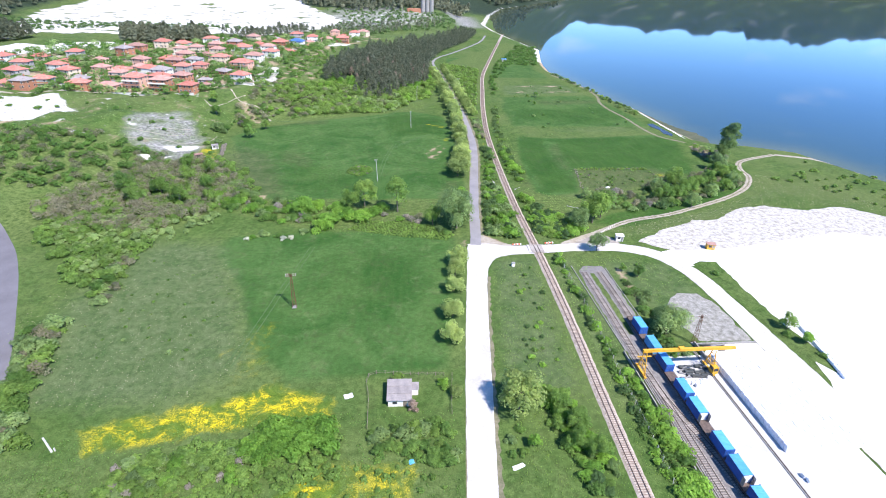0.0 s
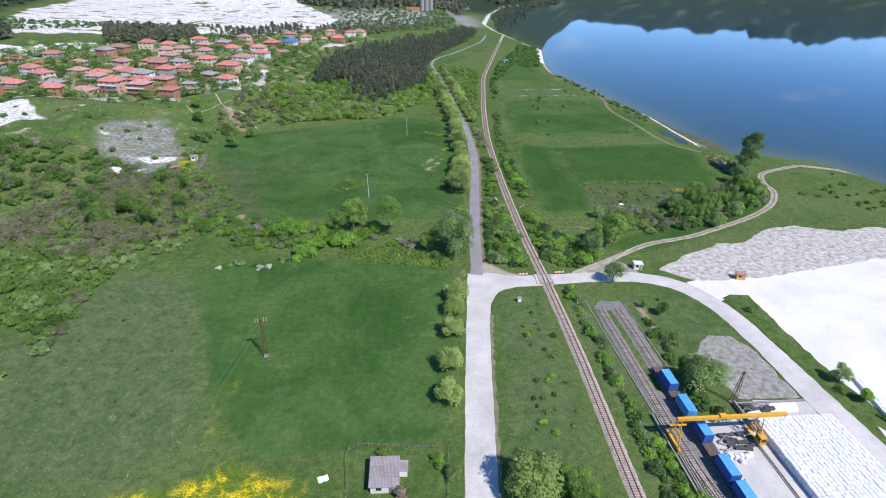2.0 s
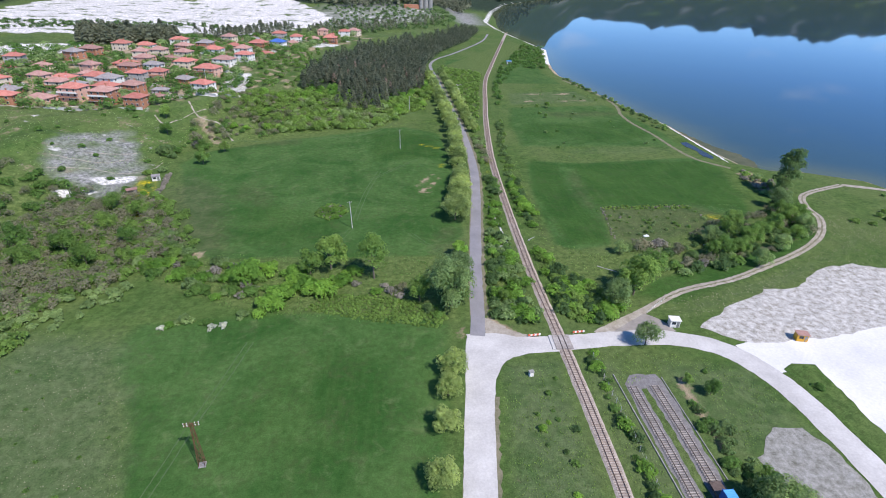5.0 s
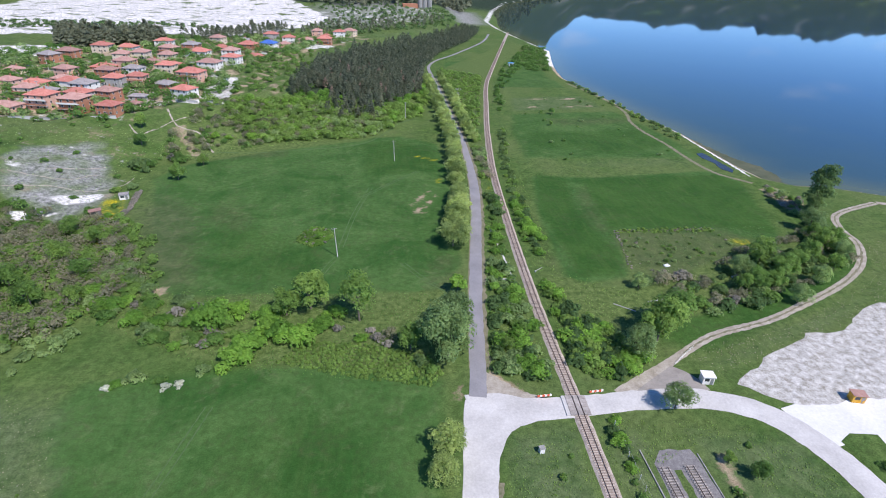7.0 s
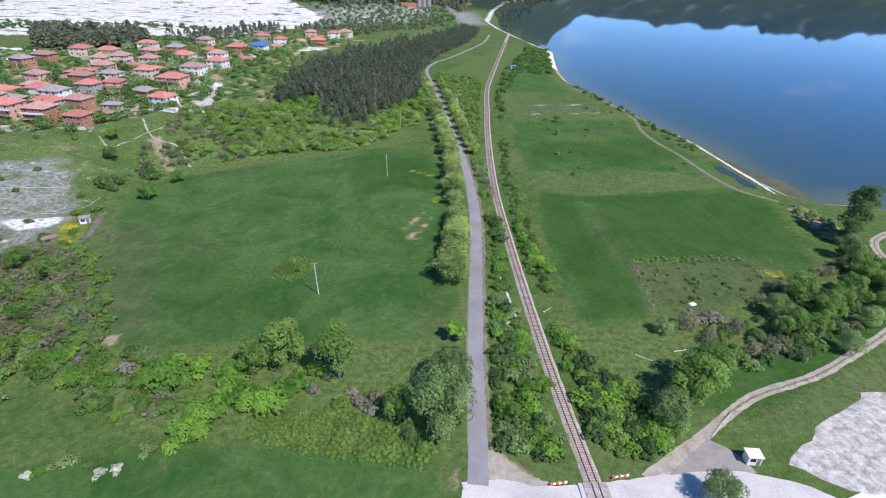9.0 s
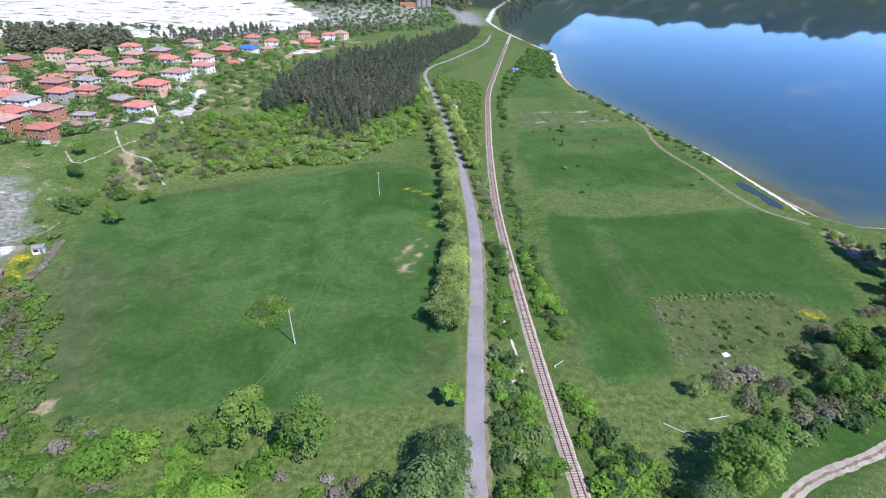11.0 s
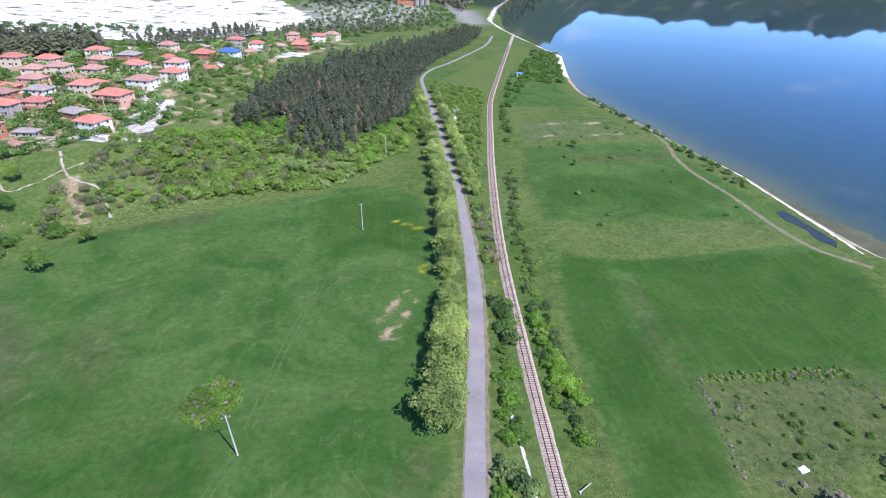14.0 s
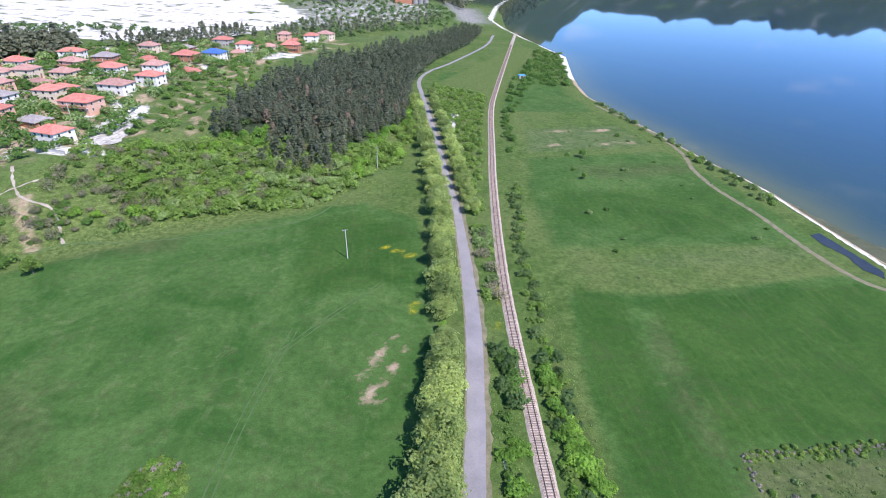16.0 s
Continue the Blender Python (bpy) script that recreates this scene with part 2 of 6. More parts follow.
    chalk = blend(nt, span(nt, fine, 0.3, 0.6), (0.3, 0.29, 0.26), (0.74, 0.73, 0.71))
    col = blend(nt, cover("chalk", 0.9, 0.08), col, chalk)
    bloom = cover("flowers", 0.9, 0.3)
    col = blend(nt, sums(nt, "MULTIPLY", bloom, 0.75), col, blend(nt, span(nt, spot, 0.4, 0.6), (0.1, 0.17, 0.018), (0.2, 0.24, 0.02)))
    rape = blend(nt, span(nt, grain, 0.4, 0.6), (0.42, 0.33, 0.01), (0.66, 0.52, 0.02))
    patch = sums(nt, "MULTIPLY", span(nt, spot, 0.46, 0.58), span(nt, sums(nt, "ADD", fine, sums(nt, "MULTIPLY", grain, 0.6)), 0.72, 0.86))
    col = blend(nt, sums(nt, "MULTIPLY", bloom, patch), col, rape)
    speck = sums(nt, "SUBTRACT", 0.62, sums(nt, "MULTIPLY", sown, 0.3))
    col = blend(nt, speck, col, blend(nt, span(nt, grain, 0.32, 0.68), (0.4, 0.43, 0.4), (1.6, 1.57, 1.6)), "MULTIPLY")
    tuft = blend(nt, sums(nt, "SUBTRACT", 1.0, sums(nt, "MULTIPLY", sown, 0.3)), col, blend(nt, span(nt, fine, 0.32, 0.68), (0.68, 0.72, 0.66), (1.32, 1.27, 1.34)), "MULTIPLY")
    nt.links.new(tuft, p.inputs["Base Color"])
    p.inputs["Roughness"].default_value = 0.95
    p.inputs["Specular IOR Level"].default_value = 0.1
    relief(nt, p, sums(nt, "ADD", grain, fine), 0.5, 0.25)
    return m


def water_material():
    m, nt, p = nodes_of("lake_water")
    a = nt.nodes.new("ShaderNodeAttribute")
    a.attribute_name = "shallow"
    at = place_of(nt)
    fac = sums(nt, "ADD", a.outputs["Fac"], sums(nt, "MULTIPLY", sums(nt, "SUBTRACT", noise_fac(nt, 0.03, 4, 0.6, at), 0.5), 0.25))
    deep = blend(nt, span(nt, fac, 0.0, 0.55), (0.006, 0.036, 0.095), (0.032, 0.064, 0.064))
    col = blend(nt, span(nt, fac, 0.6, 1.0), deep, (0.085, 0.105, 0.05))
    nt.links.new(col, p.inputs["Base Color"])
    p.inputs["Roughness"].default_value = 0.03
    p.inputs["IOR"].default_value = 1.333
    relief(nt, p, noise_fac(nt, 0.35, 3, 0.5, at), 0.015, 0.05)
    return m


M = {
    "ground": ground_material(),
    "water": water_material(),
    "gravel": plain("limestone_gravel", (0.4, 0.385, 0.37), (0.6, 0.585, 0.565), 0.12, 0.95, bump=0.4, depth=0.03, fine=14),
    "asphalt": plain("worn_asphalt", (0.195, 0.19, 0.2), (0.285, 0.275, 0.29), 0.12, 0.9, bump=0.2, fine=18),
    "asphalt_dark": plain("smooth_asphalt", (0.13, 0.125, 0.14), (0.18, 0.175, 0.195), 0.12, 0.85, bump=0.15, fine=18),
    "asphalt_old": plain("dirty_asphalt", (0.22, 0.2, 0.18), (0.33, 0.3, 0.27), 0.3, 0.9),
    "path": plain("trodden_earth", (0.24, 0.205, 0.16), (0.44, 0.4, 0.34), 0.3, 0.95, bump=0.5, depth=0.06),
    "verge": plain("dusty_verge", (0.1, 0.11, 0.05), (0.25, 0.22, 0.15), 0.35, 0.95, bump=0.5, depth=0.06),
    "grass_pale": plain("pressed_grass", (0.046, 0.102, 0.027), (0.08, 0.13, 0.043), 0.5, 0.95),
    "pool": plain("pool_water", (0.02, 0.024, 0.024), (0.04, 0.045, 0.042), 0.2, 0.25, bump=0.0),
    "mud": plain("reedy_mud", (0.05, 0.066, 0.03), (0.115, 0.12, 0.07), 0.12, 0.9, bump=0.4, depth=0.1, fine=9),
    "chalk": plain("crushed_chalk", (0.56, 0.56, 0.55), (0.76, 0.75, 0.74), 0.05, 0.95, bump=0.4, depth=0.05, fine=22),
    "rubble": plain("chalk_rubble", (0.22, 0.2, 0.16), (0.66, 0.645, 0.615), 0.5, 0.95, bump=0.8, depth=0.25, fine=5),
    "rubble_grey": plain("grey_rubble", (0.14, 0.14, 0.11), (0.4, 0.39, 0.365), 0.6, 0.95, bump=0.8, depth=0.2, fine=5),
    "concrete": plain("stained_concrete", (0.42, 0.42, 0.41), (0.58, 0.57, 0.55), 0.12, 0.9, bump=0.15, fine=10),
    "concrete_dark": plain("weathered_concrete", (0.2, 0.2, 0.19), (0.36, 0.35, 0.33), 0.6, 0.9, bump=0.2),
    "ballast": plain("rail_ballast", (0.25, 0.205, 0.17), (0.52, 0.45, 0.39), 0.9, 0.95, bump=0.9, depth=0.08, fine=4),
    "ballast_grey": plain("grey_ballast", (0.13, 0.12, 0.12), (0.26, 0.25, 0.245), 0.8, 0.95, bump=0.9, depth=0.08, fine=4),
    "sleeper": plain("old_sleeper", (0.24, 0.21, 0.19), (0.42, 0.38, 0.35), 1.5, 0.9, jitter=0.25),
    "sleeper_conc": plain("concrete_sleeper", (0.15, 0.115, 0.095), (0.29, 0.23, 0.195), 1.5, 0.9, jitter=0.2),
    "rust": plain("rusty_steel", (0.09, 0.04, 0.022), (0.2, 0.09, 0.05), 2.0, 0.8, 0.2),
    "rail": plain("rail_steel", (0.07, 0.05, 0.04), (0.14, 0.1, 0.08), 2.0, 0.55, 0.6),
    "steel": plain("grey_steel", (0.2, 0.2, 0.2), (0.35, 0.35, 0.35), 2.0, 0.5, 0.5),
    "yellow": plain("yellow_paint", (0.62, 0.3, 0.02), (0.75, 0.42, 0.04), 1.2, 0.5),
    "blue": plain("blue_paint", (0.015, 0.09, 0.36), (0.03, 0.14, 0.48), 0.8, 0.5, bump=0.05, jitter=0.2),
    "blue_light": plain("pale_blue_paint", (0.06, 0.29, 0.58), (0.1, 0.38, 0.66), 0.8, 0.5, bump=0.05, jitter=0.1),
    "wagon": plain("wagon_deck", (0.07, 0.05, 0.045), (0.16, 0.12, 0.1), 1.2, 0.9),
    "bag": plain("white_woven_bag", (0.66, 0.69, 0.73), (0.82, 0.83, 0.85), 1.5, 0.85, bump=0.5, depth=0.08, jitter=0.08),
    "white": plain("white_plaster", (0.68, 0.66, 0.62), (0.8, 0.78, 0.74), 0.5, 0.9, bump=0.1),
    "cream": plain("cream_plaster", (0.58, 0.48, 0.36), (0.68, 0.58, 0.45), 0.5, 0.9, bump=0.1),
    "pink": plain("pink_plaster", (0.6, 0.35, 0.27), (0.7, 0.44, 0.34), 0.5, 0.9, bump=0.1),
    "brick": plain("orange_brick", (0.32, 0.13, 0.075), (0.46, 0.22, 0.13), 1.5, 0.9),
    "grey_wall": plain("grey_render", (0.3, 0.29, 0.28), (0.42, 0.41, 0.39), 0.6, 0.9),
    "tile_red": plain("red_clay_tile", (0.4, 0.125, 0.09), (0.54, 0.235, 0.19), 0.5, 0.85, bump=0.6, depth=0.06, fine=8, jitter=0.15),
    "tile_old": plain("weathered_clay_tile", (0.3, 0.16, 0.13), (0.46, 0.28, 0.24), 0.5, 0.9, bump=0.6, depth=0.06, fine=8, jitter=0.2),
    "tile_grey": plain("grey_fibre_sheet", (0.22, 0.2, 0.2), (0.36, 0.33, 0.32), 0.5, 0.9, bump=0.5, depth=0.05, fine=8),
    "roof_blue": plain("blue_sheet_roof", (0.05, 0.13, 0.42), (0.08, 0.18, 0.5), 0.5, 0.5),
    "glass": plain("window_glass", (0.03, 0.035, 0.04), (0.06, 0.065, 0.07), 0.8, 0.08, bump=0.0),
    "wood": plain("grey_wood", (0.14, 0.115, 0.09), (0.27, 0.23, 0.18), 1.5, 0.9),
    "bark": plain("bark", (0.1, 0.085, 0.065), (0.2, 0.17, 0.14), 2.0, 0.95, bump=0.8, depth=0.05),
    "barrier": plain("red_barrier_paint", (0.6, 0.08, 0.03), (0.72, 0.13, 0.05), 2.0, 0.5),
    "dark": plain("dark_tarpaulin", (0.03, 0.035, 0.035), (0.09, 0.1, 0.1), 0.8, 0.7),
}
LEAF = {
    "plane": leaf("yellow_green_leaves", (0.15, 0.225, 0.065), (0.33, 0.42, 0.155), hue=0.008),
    "olive": leaf("grey_green_leaves", (0.11, 0.185, 0.065), (0.24, 0.345, 0.14), hue=0.01),
    "fresh": leaf("fresh_green_leaves", (0.1, 0.22, 0.032), (0.2, 0.36, 0.07), hue=0.01),
    "mid": leaf("green_leaves", (0.08, 0.165, 0.035), (0.175, 0.29, 0.075), hue=0.015),
    "dark": leaf("dark_green_leaves", (0.064, 0.125, 0.042), (0.13, 0.212, 0.075), hue=0.015),
    "pine": leaf("pine_needles", (0.09, 0.112, 0.074), (0.14, 0.165, 0.108), 0.45, 0.02),
    "bare": leaf("budding_twigs", (0.125, 0.13, 0.08), (0.215, 0.22, 0.14), 0.4, 0.01),
    "purple": leaf("lilac_grey_twigs", (0.13, 0.125, 0.105), (0.23, 0.222, 0.19), 0.25, 0.01),
    "blossom": leaf("white_blossom", (0.27, 0.31, 0.22), (0.46, 0.48, 0.42), 0.3, 0.01),
    "brown": leaf("withered_leaves", (0.13, 0.1, 0.075), (0.25, 0.2, 0.16), 0.2, 0.01),
}

# ---------------------------------------------------------------- builders
def mesh_from(name, verts, faces, material, sharp=True):
    me = bpy.data.meshes.new(name)
    me.from_pydata([tuple(v) for v in verts], [], [tuple(f) for f in faces])
    me.materials.append(material)
    if not sharp:
        for poly in me.polygons:
            poly.use_smooth = True
    return me


def quads(name, verts, material):
    """A mesh of loose four-cornered leaves: verts in fours."""
    n = len(verts)
    me = bpy.data.meshes.new(name)
    me.vertices.add(n)
    me.vertices.foreach_set("co", np.asarray(verts, np.float32).ravel())
    me.loops.add(n)
    me.loops.foreach_set("vertex_index", np.arange(n, dtype=np.int32))
    me.polygons.add(n // 4)
    me.polygons.foreach_set("loop_start", np.arange(0, n, 4, dtype=np.int32))
    me.update(calc_edges=True)
    me.materials.append(material)
    return me


def thing(name, x, y, z, rz, label, category, group="", kind=""):
    ob = new(name)
    ob.empty_display_size = 0.2
    ob.matrix_basis = pose(x, y, z, 0, 0, rz)
    return tagged(ob, label, category, group, kind)


def attach(name, mesh, parent, label="", m=None):
    ob = new(name, mesh)
    ob.parent = parent
    if m is not None:
        ob.matrix_basis = m
    return tagged(ob, label) if label else ob


def part(name, bm, material, parent, label=""):
    me = bpy.data.meshes.new(name)
    bm.to_mesh(me)
    bm.free()
    me.materials.append(material)
    return attach(name, me, parent, label)


def box(bm, x0, x1, y0, y1, z0, z1, bevel=0.0):
    made = bmesh.ops.create_cube(bm, size=1)["verts"]
    bmesh.ops.transform(bm, verts=made, matrix=Matrix.Translation(((x0 + x1) / 2, (y0 + y1) / 2, (z0 + z1) / 2)) @ Matrix.Diagonal((x1 - x0, y1 - y0, z1 - z0, 1)))
    if bevel:
        edges = list({e for v in made for e in v.link_edges})
        bmesh.ops.bevel(bm, geom=edges, offset=bevel, segments=1, affect="EDGES")
    return bm


def corrugated(x0, x1, y0, y1, z, waves_, deep, across="x"):
    """One folded sheet with a flat underside; its ridges run across x or y."""
    n = waves_ * 2 + 1
    verts, faces = [], []
    for k in range(n):
        t = k / (n - 1)
        top = z + 0.04 + deep * (k % 2)
        for h in (z, top):
            if across == "x":
                y = y0 + (y1 - y0) * t
                verts += [(x0, y, h), (x1, y, h)]
            else:
                x = x0 + (x1 - x0) * t
                verts += [(x, y1, h), (x, y0, h)]
    for k in range(n - 1):
        a, b = k * 4, k * 4 + 4
        faces += [(a + 2, a + 3, b + 3, b + 2), (a, b, b + 1, a + 1), (a, a + 2, b + 2, b), (a + 1, b + 1, b + 3, a + 3)]
    faces += [(0, 1, 3, 2), (4 * n - 4, 4 * n - 2, 4 * n - 1, 4 * n - 3)]
    return verts, faces


def boxes(*list_of):
    bm = bmesh.new()
    for b in list_of:
        box(bm, *b)
    return bm


def bar(bm, a, b, r, sides=6, r2=None):
    """A round bar from a to b, tapering to r2."""
    a, b = Vector(a), Vector(b)
    m = Matrix.Translation((a + b) / 2) @ (b - a).to_track_quat("Z", "Y").to_matrix().to_4x4()
    bmesh.ops.create_cone(bm, cap_ends=True, segments=sides, radius1=r, radius2=r if r2 is None else r2, depth=(b - a).length, matrix=m)
    return bm


def spline(points, step):
    """Evenly spaced points and directions along a smooth curve through the points."""
    p = np.array(points, float)
    p = np.vstack([2 * p[0] - p[1], p, 2 * p[-1] - p[-2]])
    out = []
    for i in range(1, len(p) - 2):
        n = max(2, int(np.hypot(*(p[i + 1] - p[i])[:2]) / min(step, 1.0)))
        t = np.linspace(0, 1, n, endpoint=False)[:, None]
        out.append(0.5 * (2 * p[i] + (p[i + 1] - p[i - 1]) * t + (2 * p[i - 1] - 5 * p[i] + 4 * p[i + 1] - p[i + 2]) * t ** 2 + (3 * p[i] - p[i - 1] - 3 * p[i + 1] + p[i + 2]) * t ** 3))
    q = np.vstack(out + [p[-2:-1]])
    s = np.concatenate([[0], np.cumsum(np.hypot(*np.diff(q[:, :2], axis=0).T))])
    at = np.arange(0, s[-1], step)
    q = np.stack([np.interp(at, s, q[:, k]) for k in range(q.shape[1])], 1)
    d = np.gradient(q[:, :2], axis=0)
    return q, d / np.hypot(d[:, 0], d[:, 1])[:, None]


def strip(name, points, profile, material, label, category, step=3.0, fray=0.0, base=0.0, kind="structure"):
    """A ribbon along a curve; profile: (sideways, up) pairs; a third column of points scales its width."""
    q, d = spline(points, step)
    rng = np.random.RandomState(len(name) + len(points))
    prof = np.array(profile, float)
    n, k = len(q), len(prof)
    width = q[:, 2] if q.shape[1] > 2 else np.ones(n)
    side = prof[:, 0][None] * width[:, None] + fray * rng.uniform(-1, 1, (n, k)) * (np.abs(prof[:, 0])[None] == np.abs(prof[:, 0]).max())
    x, y = q[:, :1] + d[:, 1:] * side, q[:, 1:2] - d[:, :1] * side
    z = height(x, y) + prof[:, 1][None] + base
    verts = np.stack([x, y, z], 2).reshape(-1, 3)
    faces = [(i * k + j, i * k + j + 1, i * k + j + k + 1, i * k + j + k) for i in range(n - 1) for j in range(k - 1)]
    me = mesh_from(name, verts, [f[::-1] for f in faces], material)
    return tagged(new(name, me), label, category, kind=kind)


def sheet(name, poly, z, material, label, category, fray=0.6, cell=2.5, bumps=0.0, seed=1, level=None):
    """A flat spread of material with an uneven edge: cells of a grid within the outline, drawn in to it."""
    rng = np.random.RandomState(seed)
    p = np.asarray(poly, float)
    ring = []
    for a, b in zip(p, np.roll(p, -1, 0)):
        n = max(1, int(np.hypot(*(b - a)) / cell))
        for t in np.linspace(0, 1, n, endpoint=False):
            ring.append(a + (b - a) * t + rng.uniform(-fray, fray, 2))
    bm = bmesh.new()
    vs = [bm.verts.new((x, y, 0)) for x, y in ring]
    bmesh.ops.triangulate(bm, faces=[bm.faces.new(vs)])
    if bumps:
        for _ in range(3):
            long = [e for e in bm.edges if e.calc_length() > 3.0]
            bmesh.ops.subdivide_edges(bm, edges=long, cuts=1)
            bmesh.ops.triangulate(bm, faces=[f for f in bm.faces if len(f.verts) > 3])
    for v in bm.verts:
        lift = bumps * max(0.0, noise.noise(Vector((v.co.x * 0.13, v.co.y * 0.13, seed))) + 0.5 * noise.noise(Vector((v.co.x * 0.5, v.co.y * 0.5, seed)))) if bumps and not v.is_boundary else 0.0
        v.co.z = (float(height(v.co.x, v.co.y)) if level is None else level) + z + lift
    bmesh.ops.recalc_face_normals(bm, faces=bm.faces)
    if sum(f.normal.z for f in bm.faces) < 0:
        bmesh.ops.reverse_faces(bm, faces=bm.faces)
    me = bpy.data.meshes.new(name)
    bm.to_mesh(me)
    bm.free()
    me.materials.append(material)
    return tagged(new(name, me), label, category, kind="structure")


# ---------------------------------------------------------------- foliage
def clumps(rng, lobes, count, size, flat=0.0, inner=0.22):
    """Leaf clumps over and within a set of lobes (x, y, z, rx, ry, rz): corners in fours."""
    lobes = np.array(lobes, float)
    area = (lobes[:, 3] * lobes[:, 5]) + 0.01
    pick = rng.choice(len(lobes), count, p=area / area.sum())
    d = rng.normal(size=(count, 3))
    d /= np.linalg.norm(d, axis=1)[:, None]
    d[:, 2] = np.where(d[:, 2] < -0.35, -d[:, 2], d[:, 2])
    r = 1 - inner * rng.uniform(0, 1, count) ** 2 + 0.1 * rng.normal(size=count)
    c = lobes[pick, :3] + d * lobes[pick, 3:6] * r[:, None]
    n = d + 0.24 * rng.normal(size=(count, 3)) + np.array([0.12, -0.16, 0.55 + flat])
    n /= np.linalg.norm(n, axis=1)[:, None]
    u = np.cross(n, rng.normal(size=(count, 3)))
    u /= np.linalg.norm(u, axis=1)[:, None]
    v = np.cross(n, u)
    s = size * rng.uniform(0.55, 1.35, count)[:, None]
    t = s * rng.uniform(0.5, 1.0, (count, 1))
    bend = n * s * rng.uniform(-0.35, 0.1, (count, 1))
    return np.stack([c - u * s * 0.5, c + v * t * 0.5 + bend * 0.5, c + u * s * 0.5, c - v * t * 0.5 + bend], 1).reshape(-1, 3)


def trunk_mesh(name, rng, h, r, limbs, spread):
    bm = bmesh.new()
    lean = rng.uniform(-0.06, 0.06, 2) * h
    mid = (lean[0] * 0.5, lean[1] * 0.5, h * 0.5)
    bar(bm, (0, 0, -0.3), mid, r, 7, r * 0.75)
    bar(bm, mid, (lean[0], lean[1], h), r * 0.75, 6, r * 0.25)
    for k in range(limbs):
        a, z = 6.28 * k / limbs + rng.uniform(-0.4, 0.4), h * rng.uniform(0.25, 0.7)
        s = spread * rng.uniform(0.6, 1.0)
        bar(bm, (lean[0] * z / h, lean[1] * z / h, z), (s * math.cos(a), s * math.sin(a), z + s * rng.uniform(0.4, 1.0)), r * 0.4, 5, r * 0.1)
    me = bpy.data.meshes.new(name)
    bm.to_mesh(me)
    bm.free()
    me.materials.append(M["bark"])
    return me


def crown_lobes(rng, h0, h1, r, n, tall=1.0):
    """Lobes that fill a rounded crown between two heights."""
    mid, half = (h0 + h1) / 2, (h1 - h0) / 2
    out = [(0, 0, mid, r * 0.6, r * 0.6, half * 0.75)]
    for k in range(n):
        a, e = 6.28 * k / n * 1.618 * 2, rng.uniform(-0.75, 0.95)
        w = math.sqrt(max(0.05, 1 - e * e)) * r * rng.uniform(0.45, 0.86)
        s = r * rng.uniform(0.2, 0.44)
        out.append((w * math.cos(a), w * math.sin(a), mid + e * half * rng.uniform(0.65, 0.95), s, s, s * tall))
    return out


# kind: leaf, label, crown bottom, top, radius, lobes, leaves, leaf size, trunk height, trunk radius
TREES = {
    "plane": ("plane", "rounded yellow-green roadside tree with dense crown", 0.7, 8.4, 5.4, 22, 3300, 0.54, 5.5, 0.22),
    "willow": ("olive", "broad grey-green tree with dense drooping crown", 0.7, 13.0, 6.8, 26, 4400, 0.6, 8.0, 0.35),
    "ash": ("mid", "tall loose green tree with thin upper branches", 2.0, 14.0, 4.6, 18, 2400, 0.5, 12.0, 0.26),
    "poplar": ("dark", "tall dark green poplar with dense crown", 2.0, 21.0, 7.0, 24, 4200, 0.85, 15.0, 0.5),
    "leafy": ("mid", "green leafy tree with rounded uneven crown", 0.6, 8.0, 4.0, 16, 2300, 0.48, 5.0, 0.2),
    "young": ("fresh", "small fresh green leafy tree", 0.5, 4.4, 2.0, 9, 700, 0.5, 2.6, 0.1),
}
SHRUBS = {
    "fresh": ("fresh", "fresh green rounded leafy bush", 3.0, 2.4, 1300, 0.37),
    "mid": ("mid", "green leafy bush in the rough grass", 2.4, 1.9, 760, 0.38),
    "dark": ("dark", "dark green leafy bush", 2.6, 2.0, 640, 0.46),
    "olive": ("olive", "grey-green bush with small leaves", 2.6, 2.1, 760, 0.38),
    "bare": ("bare", "brownish bush with few leaves", 2.8, 2.0, 760, 0.27),
    "purple": ("purple", "lilac-grey twiggy bush without leaves", 2.0, 1.5, 320, 0.36),
    "blossom": ("blossom", "bush covered in white blossom", 2.0, 1.5, 420, 0.42),
    "brown": ("brown", "small tree with withered brown leaves", 2.8, 1.2, 300, 0.4),
}
PROTO = {}


def tree(kind, x, y, scale=1.0, group=""):
    look_, label, h0, h1, r, lobes, leaves, size, th, tr = TREES[kind]
    variants = PROTO.setdefault(kind, [])
    turn, flat = random.uniform(0, 360), random.uniform(0.9, 1.12)
    z = float(height(x, y))
    m = pose(x, y, z, 0, 0, turn) @ Matrix.Diagonal((scale, scale, scale * flat, 1))
    if len(variants) < 3:
        rng = np.random.RandomState(len(kind) * 7 + len(variants))
        ob = thing("tree", x, y, z, 0, label, "tree", group)
        attach("trunk", trunk_mesh("trunk", rng, th, tr, 6, r * 0.7), ob, "brown bark trunk with limbs")
        attach("crown", quads("crown", clumps(rng, crown_lobes(rng, h0, h1, r, lobes, 0.9), leaves, size), LEAF[look_]), ob)
        variants.append(ob)
        ob.matrix_basis = m
        return ob
    ob = copy_thing(variants[random.randrange(3)], pose(0, 0, 0))
    ob.matrix_basis = m
    return tagged(ob, label, "tree", group)


